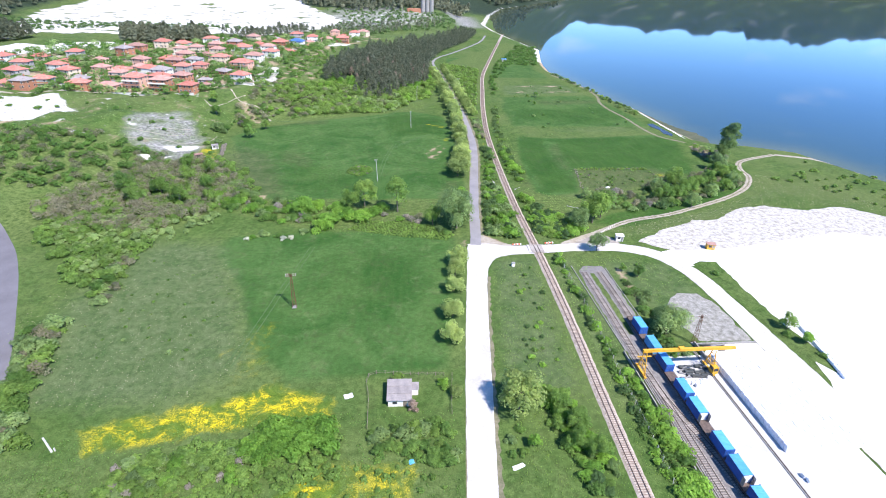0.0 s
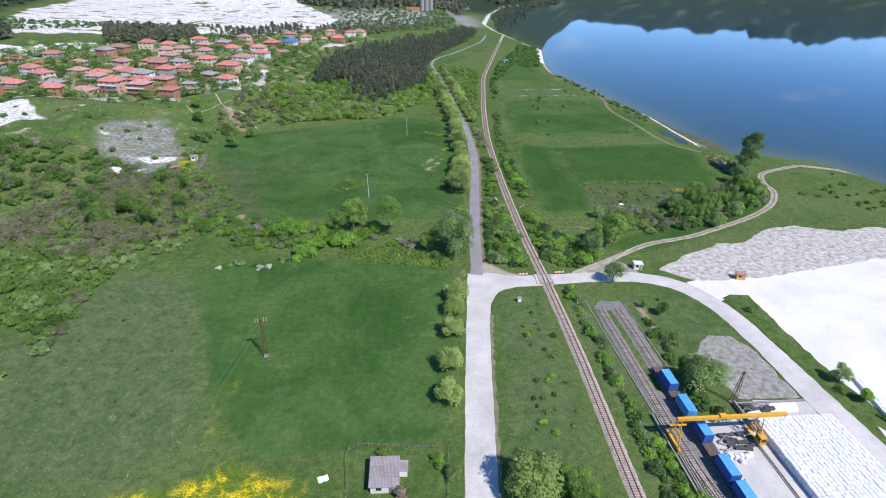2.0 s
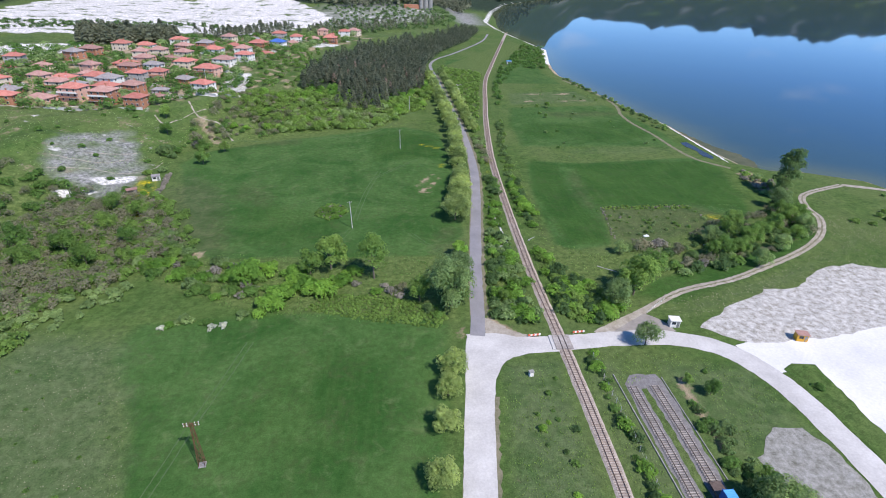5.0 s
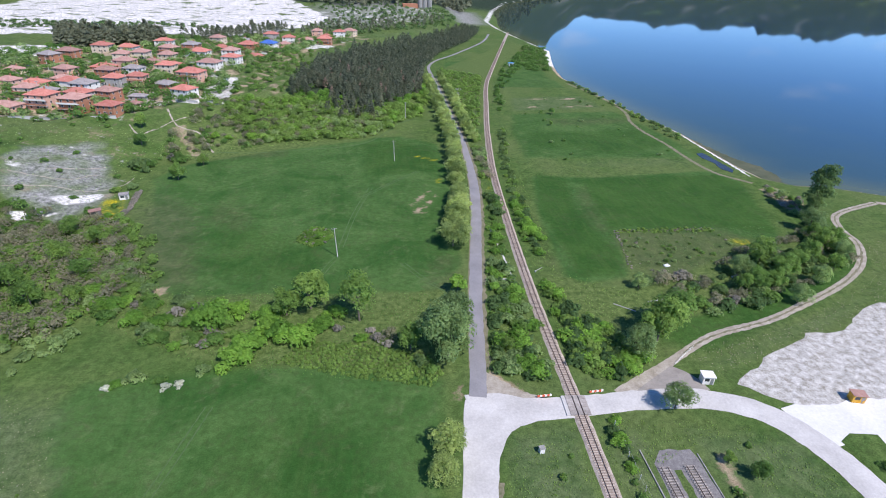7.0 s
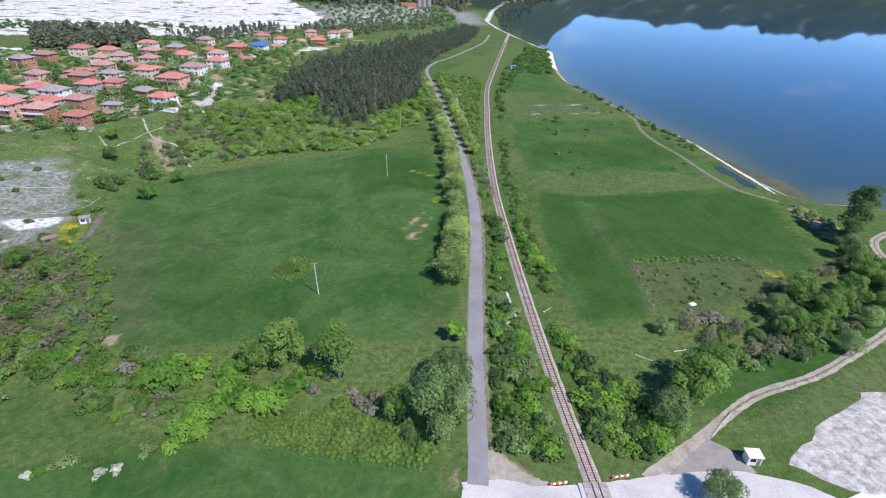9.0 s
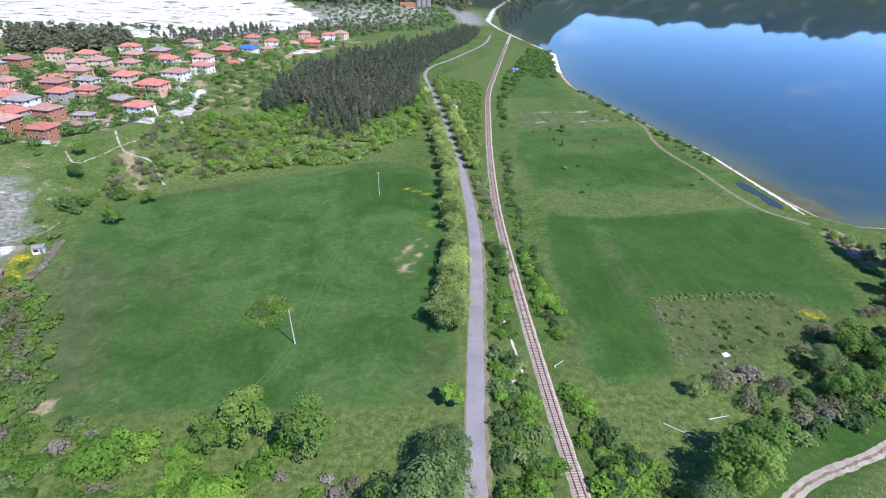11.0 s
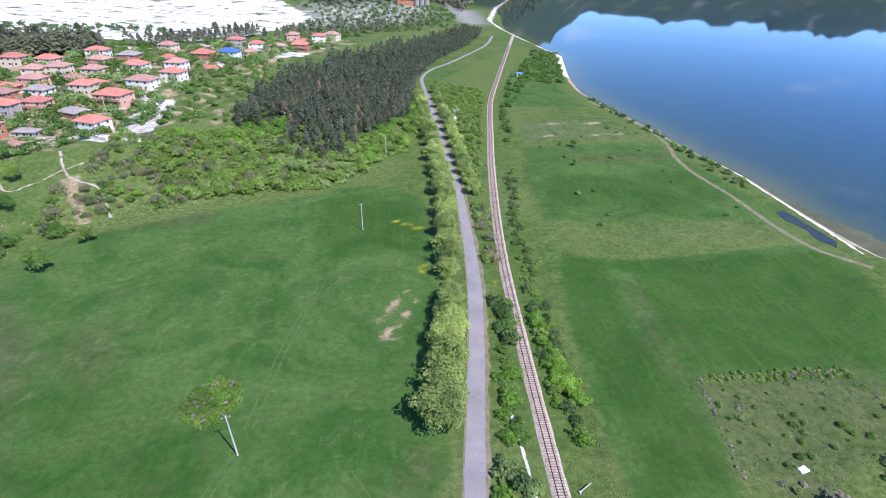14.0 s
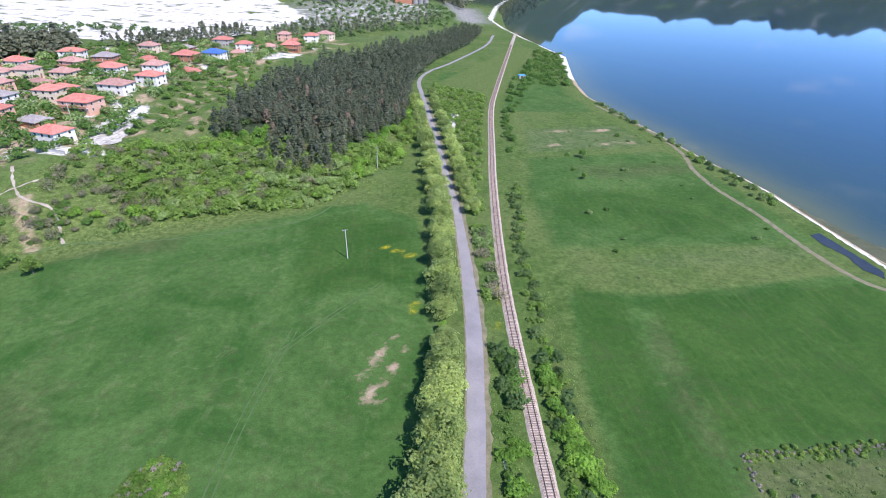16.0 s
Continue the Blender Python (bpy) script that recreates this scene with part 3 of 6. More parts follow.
def shrub_verts(kind, seed):
    look_, label, h, r, leaves, size = SHRUBS[kind]
    rng = np.random.RandomState(seed)
    lobes = [(0, 0, h * 0.4, r * 0.65, r * 0.65, h * 0.5)]
    for k in range(7):
        a, w = k * 2.4, r * rng.uniform(0.35, 0.9)
        s = r * rng.uniform(0.22, 0.48)
        lobes.append((w * math.cos(a), w * math.sin(a), h * rng.uniform(0.15, 0.6), s, s, s * 0.9))
    return clumps(rng, lobes, leaves, size)


def shrub(kind, x, y, scale=1.0, group=""):
    label = SHRUBS[kind][1]
    variants = PROTO.setdefault("shrub " + kind, [])
    if len(variants) < 3:
        variants.append(quads("bush", shrub_verts(kind, len(variants) + 11), LEAF[SHRUBS[kind][0]]))
        me = variants[-1]
    else:
        me = variants[random.randrange(3)]
    ob = new("bush", me)
    ob.matrix_basis = pose(x, y, float(height(x, y)) - 0.1, 0, 0, random.uniform(0, 360)) @ Matrix.Diagonal((scale, scale * random.uniform(0.85, 1.15), scale * random.uniform(0.8, 1.15), 1))
    return tagged(ob, label, "bush", group)


def scatter(poly, count, apart=2.0, seed=1):
    """Places strewn within an outline, not nearer to each other than apart."""
    rng = np.random.RandomState(seed)
    p = np.asarray(poly, float)
    lo, hi = p.min(0), p.max(0)
    got = np.zeros((0, 2))
    for _ in range(count * 30):
        q = rng.uniform(lo, hi)
        if inside(q[0], q[1], p) and (len(got) == 0 or np.hypot(*(got - q).T).min() > apart):
            got = np.vstack([got, q])
            if len(got) >= count:
                break
    return got


def bushes(poly, count, kinds, lo, hi, group, apart=2.0, seed=1, joined=False):
    """Bushes strewn in an outline, each a thing of its own, or joined to one hedge for each kind."""
    rng, heap = np.random.RandomState(seed + 500), {}
    for x, y in scatter(poly, count, apart, seed):
        kind, s, a = kinds[rng.randint(len(kinds))], rng.uniform(lo, hi), rng.uniform(0, 6.28)
        if not joined:
            shrub(kind, x, y, s, group)
            continue
        if (kind, 0) not in VERTS:
            for k in range(4):
                q = shrub_verts(kind, 90 + k).reshape(-1, 4, 3)[::3]
                VERTS[kind, k] = (q.mean(1, keepdims=True) + (q - q.mean(1, keepdims=True)) * 1.55).reshape(-1, 3)
        v = VERTS[kind, rng.randint(4)] * (s, s, s * rng.uniform(0.8, 1.15))
        heap.setdefault(kind, []).append(np.stack([x + v[:, 0] * math.cos(a) - v[:, 1] * math.sin(a), y + v[:, 0] * math.sin(a) + v[:, 1] * math.cos(a), v[:, 2] + float(height(x, y)) - 0.1], 1))
    for kind, parts in heap.items():
        tagged(new("hedge", quads("hedge", np.vstack(parts), LEAF[SHRUBS[kind][0]])), f"{SHRUBS[kind][1]}, many together: {group}", "bushes", kind="stuff")


VERTS = {}


def thicket(name, poly, count, kind, lo, hi, label, apart=2.0, seed=1, thin=1, category="bushes"):
    """Growth that nobody could count, as one mesh."""
    base = []
    for k in range(4):
        q = shrub_verts(kind, 40 + k).reshape(-1, 4, 3)[::thin]
        base.append(q)
    rng = np.random.RandomState(seed)
    out = []
    for x, y in scatter(poly, count, apart, seed):
        a, s = rng.uniform(0, 6.28), rng.uniform(lo, hi)
        q = base[rng.randint(4)]
        mid = q.mean(1, keepdims=True)
        v = (mid * (s, s, s * rng.uniform(0.7, 1.15)) + (q - mid) * thin ** 0.4 * s ** 0.62).reshape(-1, 3)
        out.append(np.stack([x + v[:, 0] * math.cos(a) - v[:, 1] * math.sin(a), y + v[:, 0] * math.sin(a) + v[:, 1] * math.cos(a), v[:, 2] + float(height(x, y)) - 0.1], 1))
    return tagged(new(name, quads(name, np.vstack(out), LEAF[SHRUBS[kind][0]])), label, category, kind="stuff")


def weeds(name, poly, count, size, kind, label, seed=1):
    """Coarse grass and weeds too small to count: leaves strewn close over the ground."""
    rng = np.random.RandomState(seed)
    p = np.asarray(poly, float)
    q = rng.uniform(p.min(0), p.max(0), (count * 2, 2))
    q = q[inside(q[:, 0], q[:, 1], p)][:int(count * 0.3)]
    q = q[waves(q[:, 0], q[:, 1], 14, seed) + 0.5 * waves(q[:, 0], q[:, 1], 4, seed + 1) > rng.uniform(-1.1, 0.5, len(q))]
    n = len(q)
    s = size * rng.uniform(0.3, 0.95, (n, 1))
    c = np.stack([q[:, 0], q[:, 1], height(q[:, 0], q[:, 1])], 1) + np.array([0, 0, 0.45]) * s
    nn = rng.normal(size=(n, 3)) * 0.35 + np.array([0.12, -0.18, 0.9])
    nn /= np.linalg.norm(nn, axis=1)[:, None]
    u = np.cross(nn, rng.normal(size=(n, 3)))
    u /= np.linalg.norm(u, axis=1)[:, None]
    v = np.cross(nn, u)
    return tagged(new(name, quads(name, np.stack([c - u * s * 0.5, c + v * s * 0.35, c + u * s * 0.5, c - v * s * 0.35], 1).reshape(-1, 3), LEAF[kind])), label, "weeds", kind="stuff")


def pine_verts(rng, h, r, leaves, size):
    """Needle clumps in drooping whorls round a tall stem."""
    k = rng.uniform(0, 1, leaves) ** 0.75
    a = rng.uniform(0, 6.28, leaves)
    whorl = np.floor(k * 7) / 7 + 0.5 / 7
    z = h * (0.24 + 0.76 * (0.6 * whorl + 0.4 * k))
    w = r * (1.03 - 0.92 * k) * (0.55 + 0.45 * rng.uniform(0, 1, leaves) ** 0.5) * (0.85 + 0.25 * np.sin(a * 3 + whorl * 20))
    c = np.stack([w * np.cos(a), w * np.sin(a), z], 1)
    n = np.stack([0.6 * np.cos(a), 0.6 * np.sin(a), np.ones(leaves)], 1) + 0.45 * rng.normal(size=(leaves, 3))
    n /= np.linalg.norm(n, axis=1)[:, None]
    u = np.cross(n, rng.normal(size=(leaves, 3)))
    u /= np.linalg.norm(u, axis=1)[:, None]
    v = np.cross(n, u)
    s = size * rng.uniform(0.6, 1.4, (leaves, 1))
    return np.stack([c - u * s * 0.5, c + v * s * 0.4, c + u * s * 0.5, c - v * s * 0.4], 1).reshape(-1, 3)


def pine(x, y, scale, group):
    variants = PROTO.setdefault("pine", [])
    z = float(height(x, y))
    m = pose(x, y, z, 0, 0, random.uniform(0, 360)) @ Matrix.Diagonal((scale, scale, scale * random.uniform(0.85, 1.15), 1))
    label = "dark green pine at the edge of the wood"
    if len(variants) < 3:
        rng = np.random.RandomState(len(variants) + 70)
        ob = thing("pine_tree", x, y, z, 0, label, "tree", group)
        attach("trunk", trunk_mesh("trunk", rng, 9.5, 0.2, 5, 1.2), ob, "grey-brown pine trunk")
        attach("crown", quads("crown", pine_verts(rng, 11.0, 2.9, 520, 0.85), LEAF["pine"]), ob)
        variants.append(ob)
        ob.matrix_basis = m
        return ob
    ob = copy_thing(variants[random.randrange(3)], pose(0, 0, 0))
    ob.matrix_basis = m
    return tagged(ob, label, "tree", group)


def pine_wood(name, poly, count, lo, hi, label, apart=3.0, seed=1, leaves=170, size=1.6, look_="pine"):
    rng = np.random.RandomState(seed)
    base = [pine_verts(rng, 10.5, 3.7, leaves, size) for _ in range(5)]
    out = []
    for x, y in scatter(poly, count, apart, seed):
        a, s = rng.uniform(0, 6.28), rng.uniform(lo, hi)
        v = base[rng.randint(5)] * (s, s, s * rng.uniform(0.8, 1.2))
        out.append(np.stack([x + v[:, 0] * math.cos(a) - v[:, 1] * math.sin(a), y + v[:, 0] * math.sin(a) + v[:, 1] * math.cos(a), v[:, 2] + float(height(x, y)) - 0.2], 1))
    return tagged(new(name, quads(name, np.vstack(out), LEAF[look_])), label, "woodland", kind="stuff")

# ---------------------------------------------------------------- ground and lake
def axis(lo, fine_lo, fine_hi, hi, cell):
    mid = list(np.arange(fine_lo, fine_hi, cell))
    out, s = [], cell
    v = fine_hi
    while v < hi:
        out.append(v)
        s = min(s * 1.06, 60)
        v += s
    back, s, v = [], cell, fine_lo
    while v > lo:
        s = min(s * 1.06, 60)
        v -= s
        back.append(v)
    return np.array(back[::-1] + mid + out)


def make_ground():
    xs, ys = axis(-2600, -330, 300, 4300, 3.0), axis(-1200, 55, 860, 4650, 3.0)
    x, y = np.meshgrid(xs, ys)
    nx, ny = len(xs), len(ys)
    h = height(x, y)
    dl = lake_distance(x, y)
    r, side = edge_distance(x, y, FOOT)
    up = r * side
    dist = np.hypot(x, y)
    verts = np.stack([x, y, h], 2).reshape(-1, 3)
    i = (np.arange(ny - 1)[:, None] * nx + np.arange(nx - 1)[None]).ravel()
    faces = np.stack([i, i + 1, i + nx + 1, i + nx], 1)
    me = bpy.data.meshes.new("ground")
    me.vertices.add(len(verts))
    me.vertices.foreach_set("co", verts.astype(np.float32).ravel())
    me.loops.add(faces.size)
    me.loops.foreach_set("vertex_index", faces.astype(np.int32).ravel())
    me.polygons.add(len(faces))
    me.polygons.foreach_set("loop_start", np.arange(0, faces.size, 4, dtype=np.int32))
    me.polygons.foreach_set("use_smooth", np.ones(len(faces), bool))
    me.update(calc_edges=True)
    me.materials.append(M["ground"])

    def cover(name, *layers):
        v = np.clip(np.maximum.reduce(layers), 0, 1)
        me.attributes.new(name, "FLOAT", "POINT").data.foreach_set("value", v.astype(np.float32).ravel())

    def b(soft, *poly):
        return blot(x, y, poly, soft)

    cover("crop",
          b(4, (-68, 200), (-70, 186), (-54, 160), (-45, 130), (-30, 112), (15, 114), (21, 150), (26, 198), (-10, 205)),
          b(3, (-64, 238), (-104, 342), (-96, 362), (-26, 404), (18, 414), (40, 398), (42, 340), (38, 255), (22, 234), (-30, 240)),
          b(3, (74, 240), (78, 300), (86, 345), (120, 342), (190, 352), (197, 340), (175, 272), (106, 281), (98, 245)),
          b(4, (92, 430), (100, 470), (185, 480), (195, 420), (194, 372), (88, 372)) * 0.75,
          b(4, (103, 560), (120, 620), (150, 690), (172, 690), (170, 560)) * 0.7,
          b(4, (62, 590), (70, 680), (100, 700), (96, 610)))
    cover("lush",
          b(5, (80, 246), (79, 300), (88, 346), (103, 342), (96, 300), (101, 262), (96, 246)), b(6, (104, 283), (110, 340), (190, 346), (196, 335), (178, 276), (150, 284)),
          b(7, (96, 395), (100, 425), (184, 432), (188, 396), (150, 378)) * 0.7, b(5, (-2, 345), (36, 352), (38, 386), (18, 408), (-6, 398)) * 0.75,
          b(9, (-34, 150), (-30, 186), (4, 190), (8, 160), (-8, 138)) * 0.45, b(8, (-52, 250), (-14, 244), (-12, 268), (-44, 292), (-60, 286)) * 0.6,
          b(5, (80, 214), (104, 203), (150, 222), (200, 252), (196, 272), (150, 256), (112, 238), (92, 232)) * 0.85)
    cover("dry",
          b(7, (-96, 306), (-90, 320), (-74, 306), (-66, 284), (-58, 262), (-54, 244), (-74, 246), (-88, 280)) * 0.75, b(6, (-66, 312), (-52, 310), (-50, 296), (-64, 294)) * 0.6,
          b(5, (-60, 302), (-46, 296), (-48, 288), (-62, 292)) * 0.6, b(5, (-66, 268), (-58, 240), (-52, 234), (-58, 266)) * 0.7,
          b(3, (20, 230), (34, 244), (36, 262), (28, 262)) * 0.5, b(4, (99, 300), (105, 328), (110, 330), (104, 284), (100, 276)) * 0.6,
          b(5, (106, 280), (101, 252), (112, 236), (150, 245), (168, 258), (155, 282)) * 0.7, b(3, (68, 200), (72, 330), (76, 330), (73, 250)) * 0.5, b(6, (130, 440), (180, 446), (186, 462), (120, 456)) * 0.6,
          b(6, (-110, 374), (-84, 384), (-49, 388), (-48, 378), (-84, 371)) * 0.7)
    # pale earth between the houses, lightened further to stand in for distance haze
    village = b(25, (-330, 400), (-330, 580), (-230, 620), (-30, 780), (-10, 740), (-60, 640), (-95, 560), (-105, 440), (-140, 395), (-200, 385))
    cover("stale",
          b(8, (-115, 120), (-100, 196), (-70, 192), (-56, 160), (-42, 118), (-60, 106), (-95, 105)),
          b(5, (106, 280), (101, 252), (112, 236), (150, 245), (168, 258), (155, 282)) * 0.3,
          b(3, (104, 478), (110, 520), (172, 530), (178, 490)) * 0.75, b(3, (30, 104), (50, 104), (56, 178), (40, 176)) * 0.85,
          b(3, (120, 356), (195, 362), (192, 374), (112, 368)) * 0.4, b(4, (61, 100), (70, 100), (72, 175), (63, 178)) * 0.7, b(4, (84, 140), (112, 146), (110, 172), (84, 176)) * 0.75, b(4, (100, 196), (150, 214), (190, 236), (214, 250), (180, 230), (140, 214)) * 0.8,
          village * 0.42, smooth(up, 20, 60) * smooth(dist, 500, 700) * 0.4, b(10, (-100, 250), (-60, 235), (-70, 300), (-100, 340)) * 0.4)
    cover("scrub",
          b(12, (-265, 240), (-172, 232), (-118, 298), (-170, 316), (-265, 312)) * 0.8, b(8, (-175, 190), (-100, 202), (-82, 222), (-66, 240), (-106, 300), (-130, 290), (-170, 240)) * 0.85,
          b(6, (-112, 358), (-20, 398), (-2, 406), (14, 434), (40, 480), (50, 660), (-10, 500), (-60, 460), (-112, 440)) * 0.8,
          b(3, (-95, 235), (-40, 206), (10, 200), (30, 196), (33, 240), (0, 240), (-40, 235), (-75, 246)) * 0.75,
          b(3, (-85, 84), (-40, 92), (12, 94), (14, 70), (-90, 66)) * 0.45,
          b(3, (40, 196), (55, 194), (57, 240), (52, 275), (45, 240)) * 0.75,
          b(3, (63, 196), (74, 196), (105, 218), (180, 246), (200, 272), (150, 262), (95, 236), (66, 250)) * 0.8,
          b(4, (62, 440), (78, 440), (110, 600), (150, 720), (200, 800), (180, 860), (60, 640)) * 0.7,
          smooth(dl, -2, 10) * smooth(-dl, -30, -12) * smooth(y, 380, 420) * smooth(-y, -800, -600) * 0.6,
          smooth(up, 30, 80) * smooth(dist, 600, 760) * (0.45 + 0.6 * waves(x, y, 120, 33)))
    cover("forest", smooth(dist, 1150, 1500) * (0.85 + 0.3 * waves(x, y, 240, 31)), b(30, (-660, 560), (-440, 620), (-490, 760), (-540, 900), (-600, 1150), (-1200, 1300), (-1200, 560)),
          b(15, (-150, 1040), (-60, 1010), (60, 1090), (150, 1180), (200, 1500), (-100, 1500), (-450, 1380), (-200, 1150)), b(4, (-50, 470), (-22, 446), (8, 468), (36, 530), (44, 590), (46, 650), (70, 742), (118, 850), (148, 950), (122, 945), (85, 860), (45, 780), (5, 705), (-24, 640), (-62, 540)) * 0.7)
    knoll = b(10, (-275, 318), (-118, 292), (-106, 350), (-112, 392), (-270, 392))
    cover("bare", knoll * (0.22 + 0.3 * waves(x, y, 26, 81)), b(10, (-104, 452), (-62, 458), (-54, 560), (-66, 650), (-100, 600)) * (0.36 + 0.35 * waves(x, y, 24, 82)),
          b(3, (17, 300), (28, 298), (36, 326), (24, 328)) * (0.4 + 0.42 * waves(x, y, 9, 95)), b(1.5, (36, 188), (48, 187), (44, 194), (38, 200)),
          b(2, (27, 187), (31, 187), (31, 195), (27, 191)) * 0.7, b(2, (-70, 240), (-62, 240), (-62, 246), (-70, 245)) * 0.8,
          b(8, (-132, 470), (-95, 470), (-95, 440), (-130, 436)) * 0.62, village * (0.5 + 0.4 * waves(x, y, 30, 41)),
          smooth(dl, -4, 0) * smooth(-dl, -6, -2.5) * smooth(-y, -900, -700) * 0.85,
          b(2, (36, 100), (38, 100), (38, 165), (36, 165)) * 0.45, b(3, (84, 142), (88, 142), (90, 168), (86, 168)) * 0.7,
          b(4, (106, 486), (172, 492), (172, 499), (106, 493)) * (0.5 + 0.35 * waves(x * 0.4, y, 14, 97)), b(4, (110, 510), (166, 516), (166, 523), (110, 517)) * (0.48 + 0.35 * waves(x * 0.4, y, 14, 98)), b(4, (196, 300), (212, 292), (212, 330), (200, 326)) * 0.6, b(3, (-115, 400), (-95, 372), (-90, 374), (-108, 408)) * 0.6)
    cover("rock",
          b(6, (-168, 352), (-140, 376), (-118, 336), (-113, 306), (-126, 294), (-160, 318)) * (0.62 + 0.3 * waves(x, y, 22, 61)),
          b(40, (-110, 790), (-20, 830), (95, 1000), (60, 1120), (-110, 1010)) * 0.6,
          b(30, (120, 1010), (175, 1040), (182, 1240), (110, 1220)) * 0.8, smooth(dist, 1500, 1900) * (0.1 + 0.28 * waves(x, y, 300, 45)))
    cover("chalk",
          b(6, (-285, 335), (-258, 376), (-224, 382), (-200, 352), (-214, 324), (-252, 314)) * 0.85, knoll * (0.1 + 0.45 * waves(x, y, 19, 83)), b(2.5, (-138, 318), (-119, 325), (-117, 317), (-130, 311)) * 0.95, b(2.5, (-146, 301), (-134, 307), (-131, 300), (-142, 294)) * 0.95,
          b(6, (-400, 520), (-330, 576), (-298, 592), (-262, 586), (-254, 566), (-262, 536), (-285, 524), (-360, 490)), b(5, (-285, 372), (-262, 388), (-268, 356), (-290, 350)) * 0.8,
          b(8, (-420, 640), (-290, 668), (-214, 678), (-157, 678), (-100, 770), (-70, 890), (-110, 985), (-160, 1080), (-240, 1180), (-460, 1300), (-560, 1150), (-520, 900), (-470, 760)) * (0.72 + 0.36 * waves(x * 0.35, y, 40, 71) + 0.18 * waves(x * 0.5, y, 13, 74)), b(8, (-520, 640), (-440, 690), (-400, 650), (-380, 600), (-470, 590)) * (0.66 + 0.4 * waves(x, y, 40, 72)),
          b(15, (-110, 800), (60, 920), (120, 1060), (60, 1090), (-100, 960)) * 0.42,
          smooth(dl, -4, 0) * smooth(-dl, -9, -4) * smooth(y, 640, 700) * smooth(-y, -900, -840), smooth(dl, -6, 0) * smooth(-dl, -13, -5) * smooth(y, 840, 900) * smooth(-y, -1900, -1700) * 0.6,
          smooth(dl, 0, 1.5) * smooth(-dl, -8, -5) * (smooth(y, 338, 350) * smooth(-y, -520, -400)) * 0.5,
          b(3, (-78, 640), (-50, 655), (-45, 690), (-70, 680)) * 0.6, b(5, (-122, 508), (-102, 510), (-94, 480), (-112, 470)) * 0.75, b(4, (-122, 444), (-96, 442), (-90, 430), (-120, 432)) * 0.7, village * (0.22 + 0.45 * waves(x, y, 22, 91)))
    cover("flowers",
          b(3, (-78, 98), (-50, 105), (-33, 110), (-16, 104), (-18, 97), (-49, 95), (-72, 90)) * (0.85 + 0.35 * waves(x, y, 16, 62)), b(2, (-30, 72), (-22, 80), (-12, 77), (-16, 70)) * 0.95,
          b(2.5, (-116, 318), (-107, 322), (-93, 276), (-88, 258), (-94, 258), (-106, 288)) * (0.62 + 0.4 * waves(x, y, 14, 63)), b(1.2, (26, 377.6), (38.4, 369.6), (38.2, 366.8), (26, 375.4)) * 0.8,
          b(1.2, (33.6, 342), (37.6, 339), (37, 335), (34, 338)) * 0.9, b(1, (59.6, 326), (61.2, 326), (63.8, 348), (62, 350)) * 0.9,
          b(6, (-56, 112), (-34, 112), (-35, 138), (-46, 142)) * (0.22 + 0.3 * waves(x, y, 9, 66)), b(3, (-20, 84), (5, 84), (5, 70), (-20, 72)) * 0.45, b(2, (150, 268), (160, 266), (160, 272), (152, 274)) * 0.6)
    return tagged(new("ground", me), "green meadows, fields and hills with chalk quarry", "ground", kind="structure")


def make_lake():
    xs, ys = axis(120, 180, 420, 4600, 5.0), axis(-900, 220, 900, 3100, 8.0)
    x, y = np.meshgrid(xs, ys)
    nx, ny = len(xs), len(ys)
    dl = lake_distance(x, y)
    i = (np.arange(ny - 1)[:, None] * nx + np.arange(nx - 1)[None])
    keep = (np.minimum.reduce([dl[:-1, :-1], dl[1:, :-1], dl[:-1, 1:], dl[1:, 1:]]) < 12).ravel()
    f = np.stack([i, i + 1, i + nx + 1, i + nx], 2).reshape(-1, 4)[keep]
    me = mesh_from("water", np.stack([x, y, np.full_like(x, -1.9)], 2).reshape(-1, 3), f, M["water"])
    v = np.clip(np.exp(dl / 16), 0, 1) * 0.58 + 0.62 * np.exp(np.minimum(dl, 0) / 270)
    me.attributes.new("shallow", "FLOAT", "POINT").data.foreach_set("value", v.astype(np.float32).ravel())
    return tagged(new("water", me), "calm blue lake with greenish shallows", "lake", kind="structure")


make_ground()
make_lake()

# ---------------------------------------------------------------- roads, paths and yards
MAIN_RAIL = [(52, -60), (53.6, 20), (55, 70), (56.4, 103), (58.3, 143), (59.2, 184), (59.6, 232), (62.7, 301), (66.8, 357), (75.4, 427), (84, 484), (97.4, 567), (114, 638), (170, 860), (196, 960)]
strip("road", [(x, y, 1.0 if y < 360 else 0.86 if y < 400 else 0.7) for x, y in [(34.3, 189.5), (35.4, 197), (39.2, 228), (45, 268), (50.3, 305), (53.9, 342), (56.2, 405), (55.4, 440), (53.8, 519), (51.4, 600), (51, 654), (62, 694), (86, 737), (136, 845), (160, 930)]],
      [(-2.25, 0.03), (-1.1, 0.07), (0, 0.09), (1.1, 0.07), (2.25, 0.03)], M["asphalt"], "narrow grey worn asphalt country road", "road", 2.5, 0.15)
strip("verge", [(36, 200), (39.2, 228), (45, 268), (50.3, 305), (53.9, 342), (56.2, 405), (55.4, 440), (53.8, 519), (51.4, 600)], [(-2.7, 0.012), (3.5, 0.012)], M["verge"], "dusty dry verge beside the road", "verge", 2.0, 0.5)
strip("road", [(-306, 262), (-196, 228), (-156, 196), (-123, 142), (-102, 96), (-84, 40)], [(-4.4, 0.03), (0, 0.08), (4.4, 0.03)], M["asphalt_dark"], "smooth grey asphalt road with pale shoulder", "road", 2.5, 0.05)
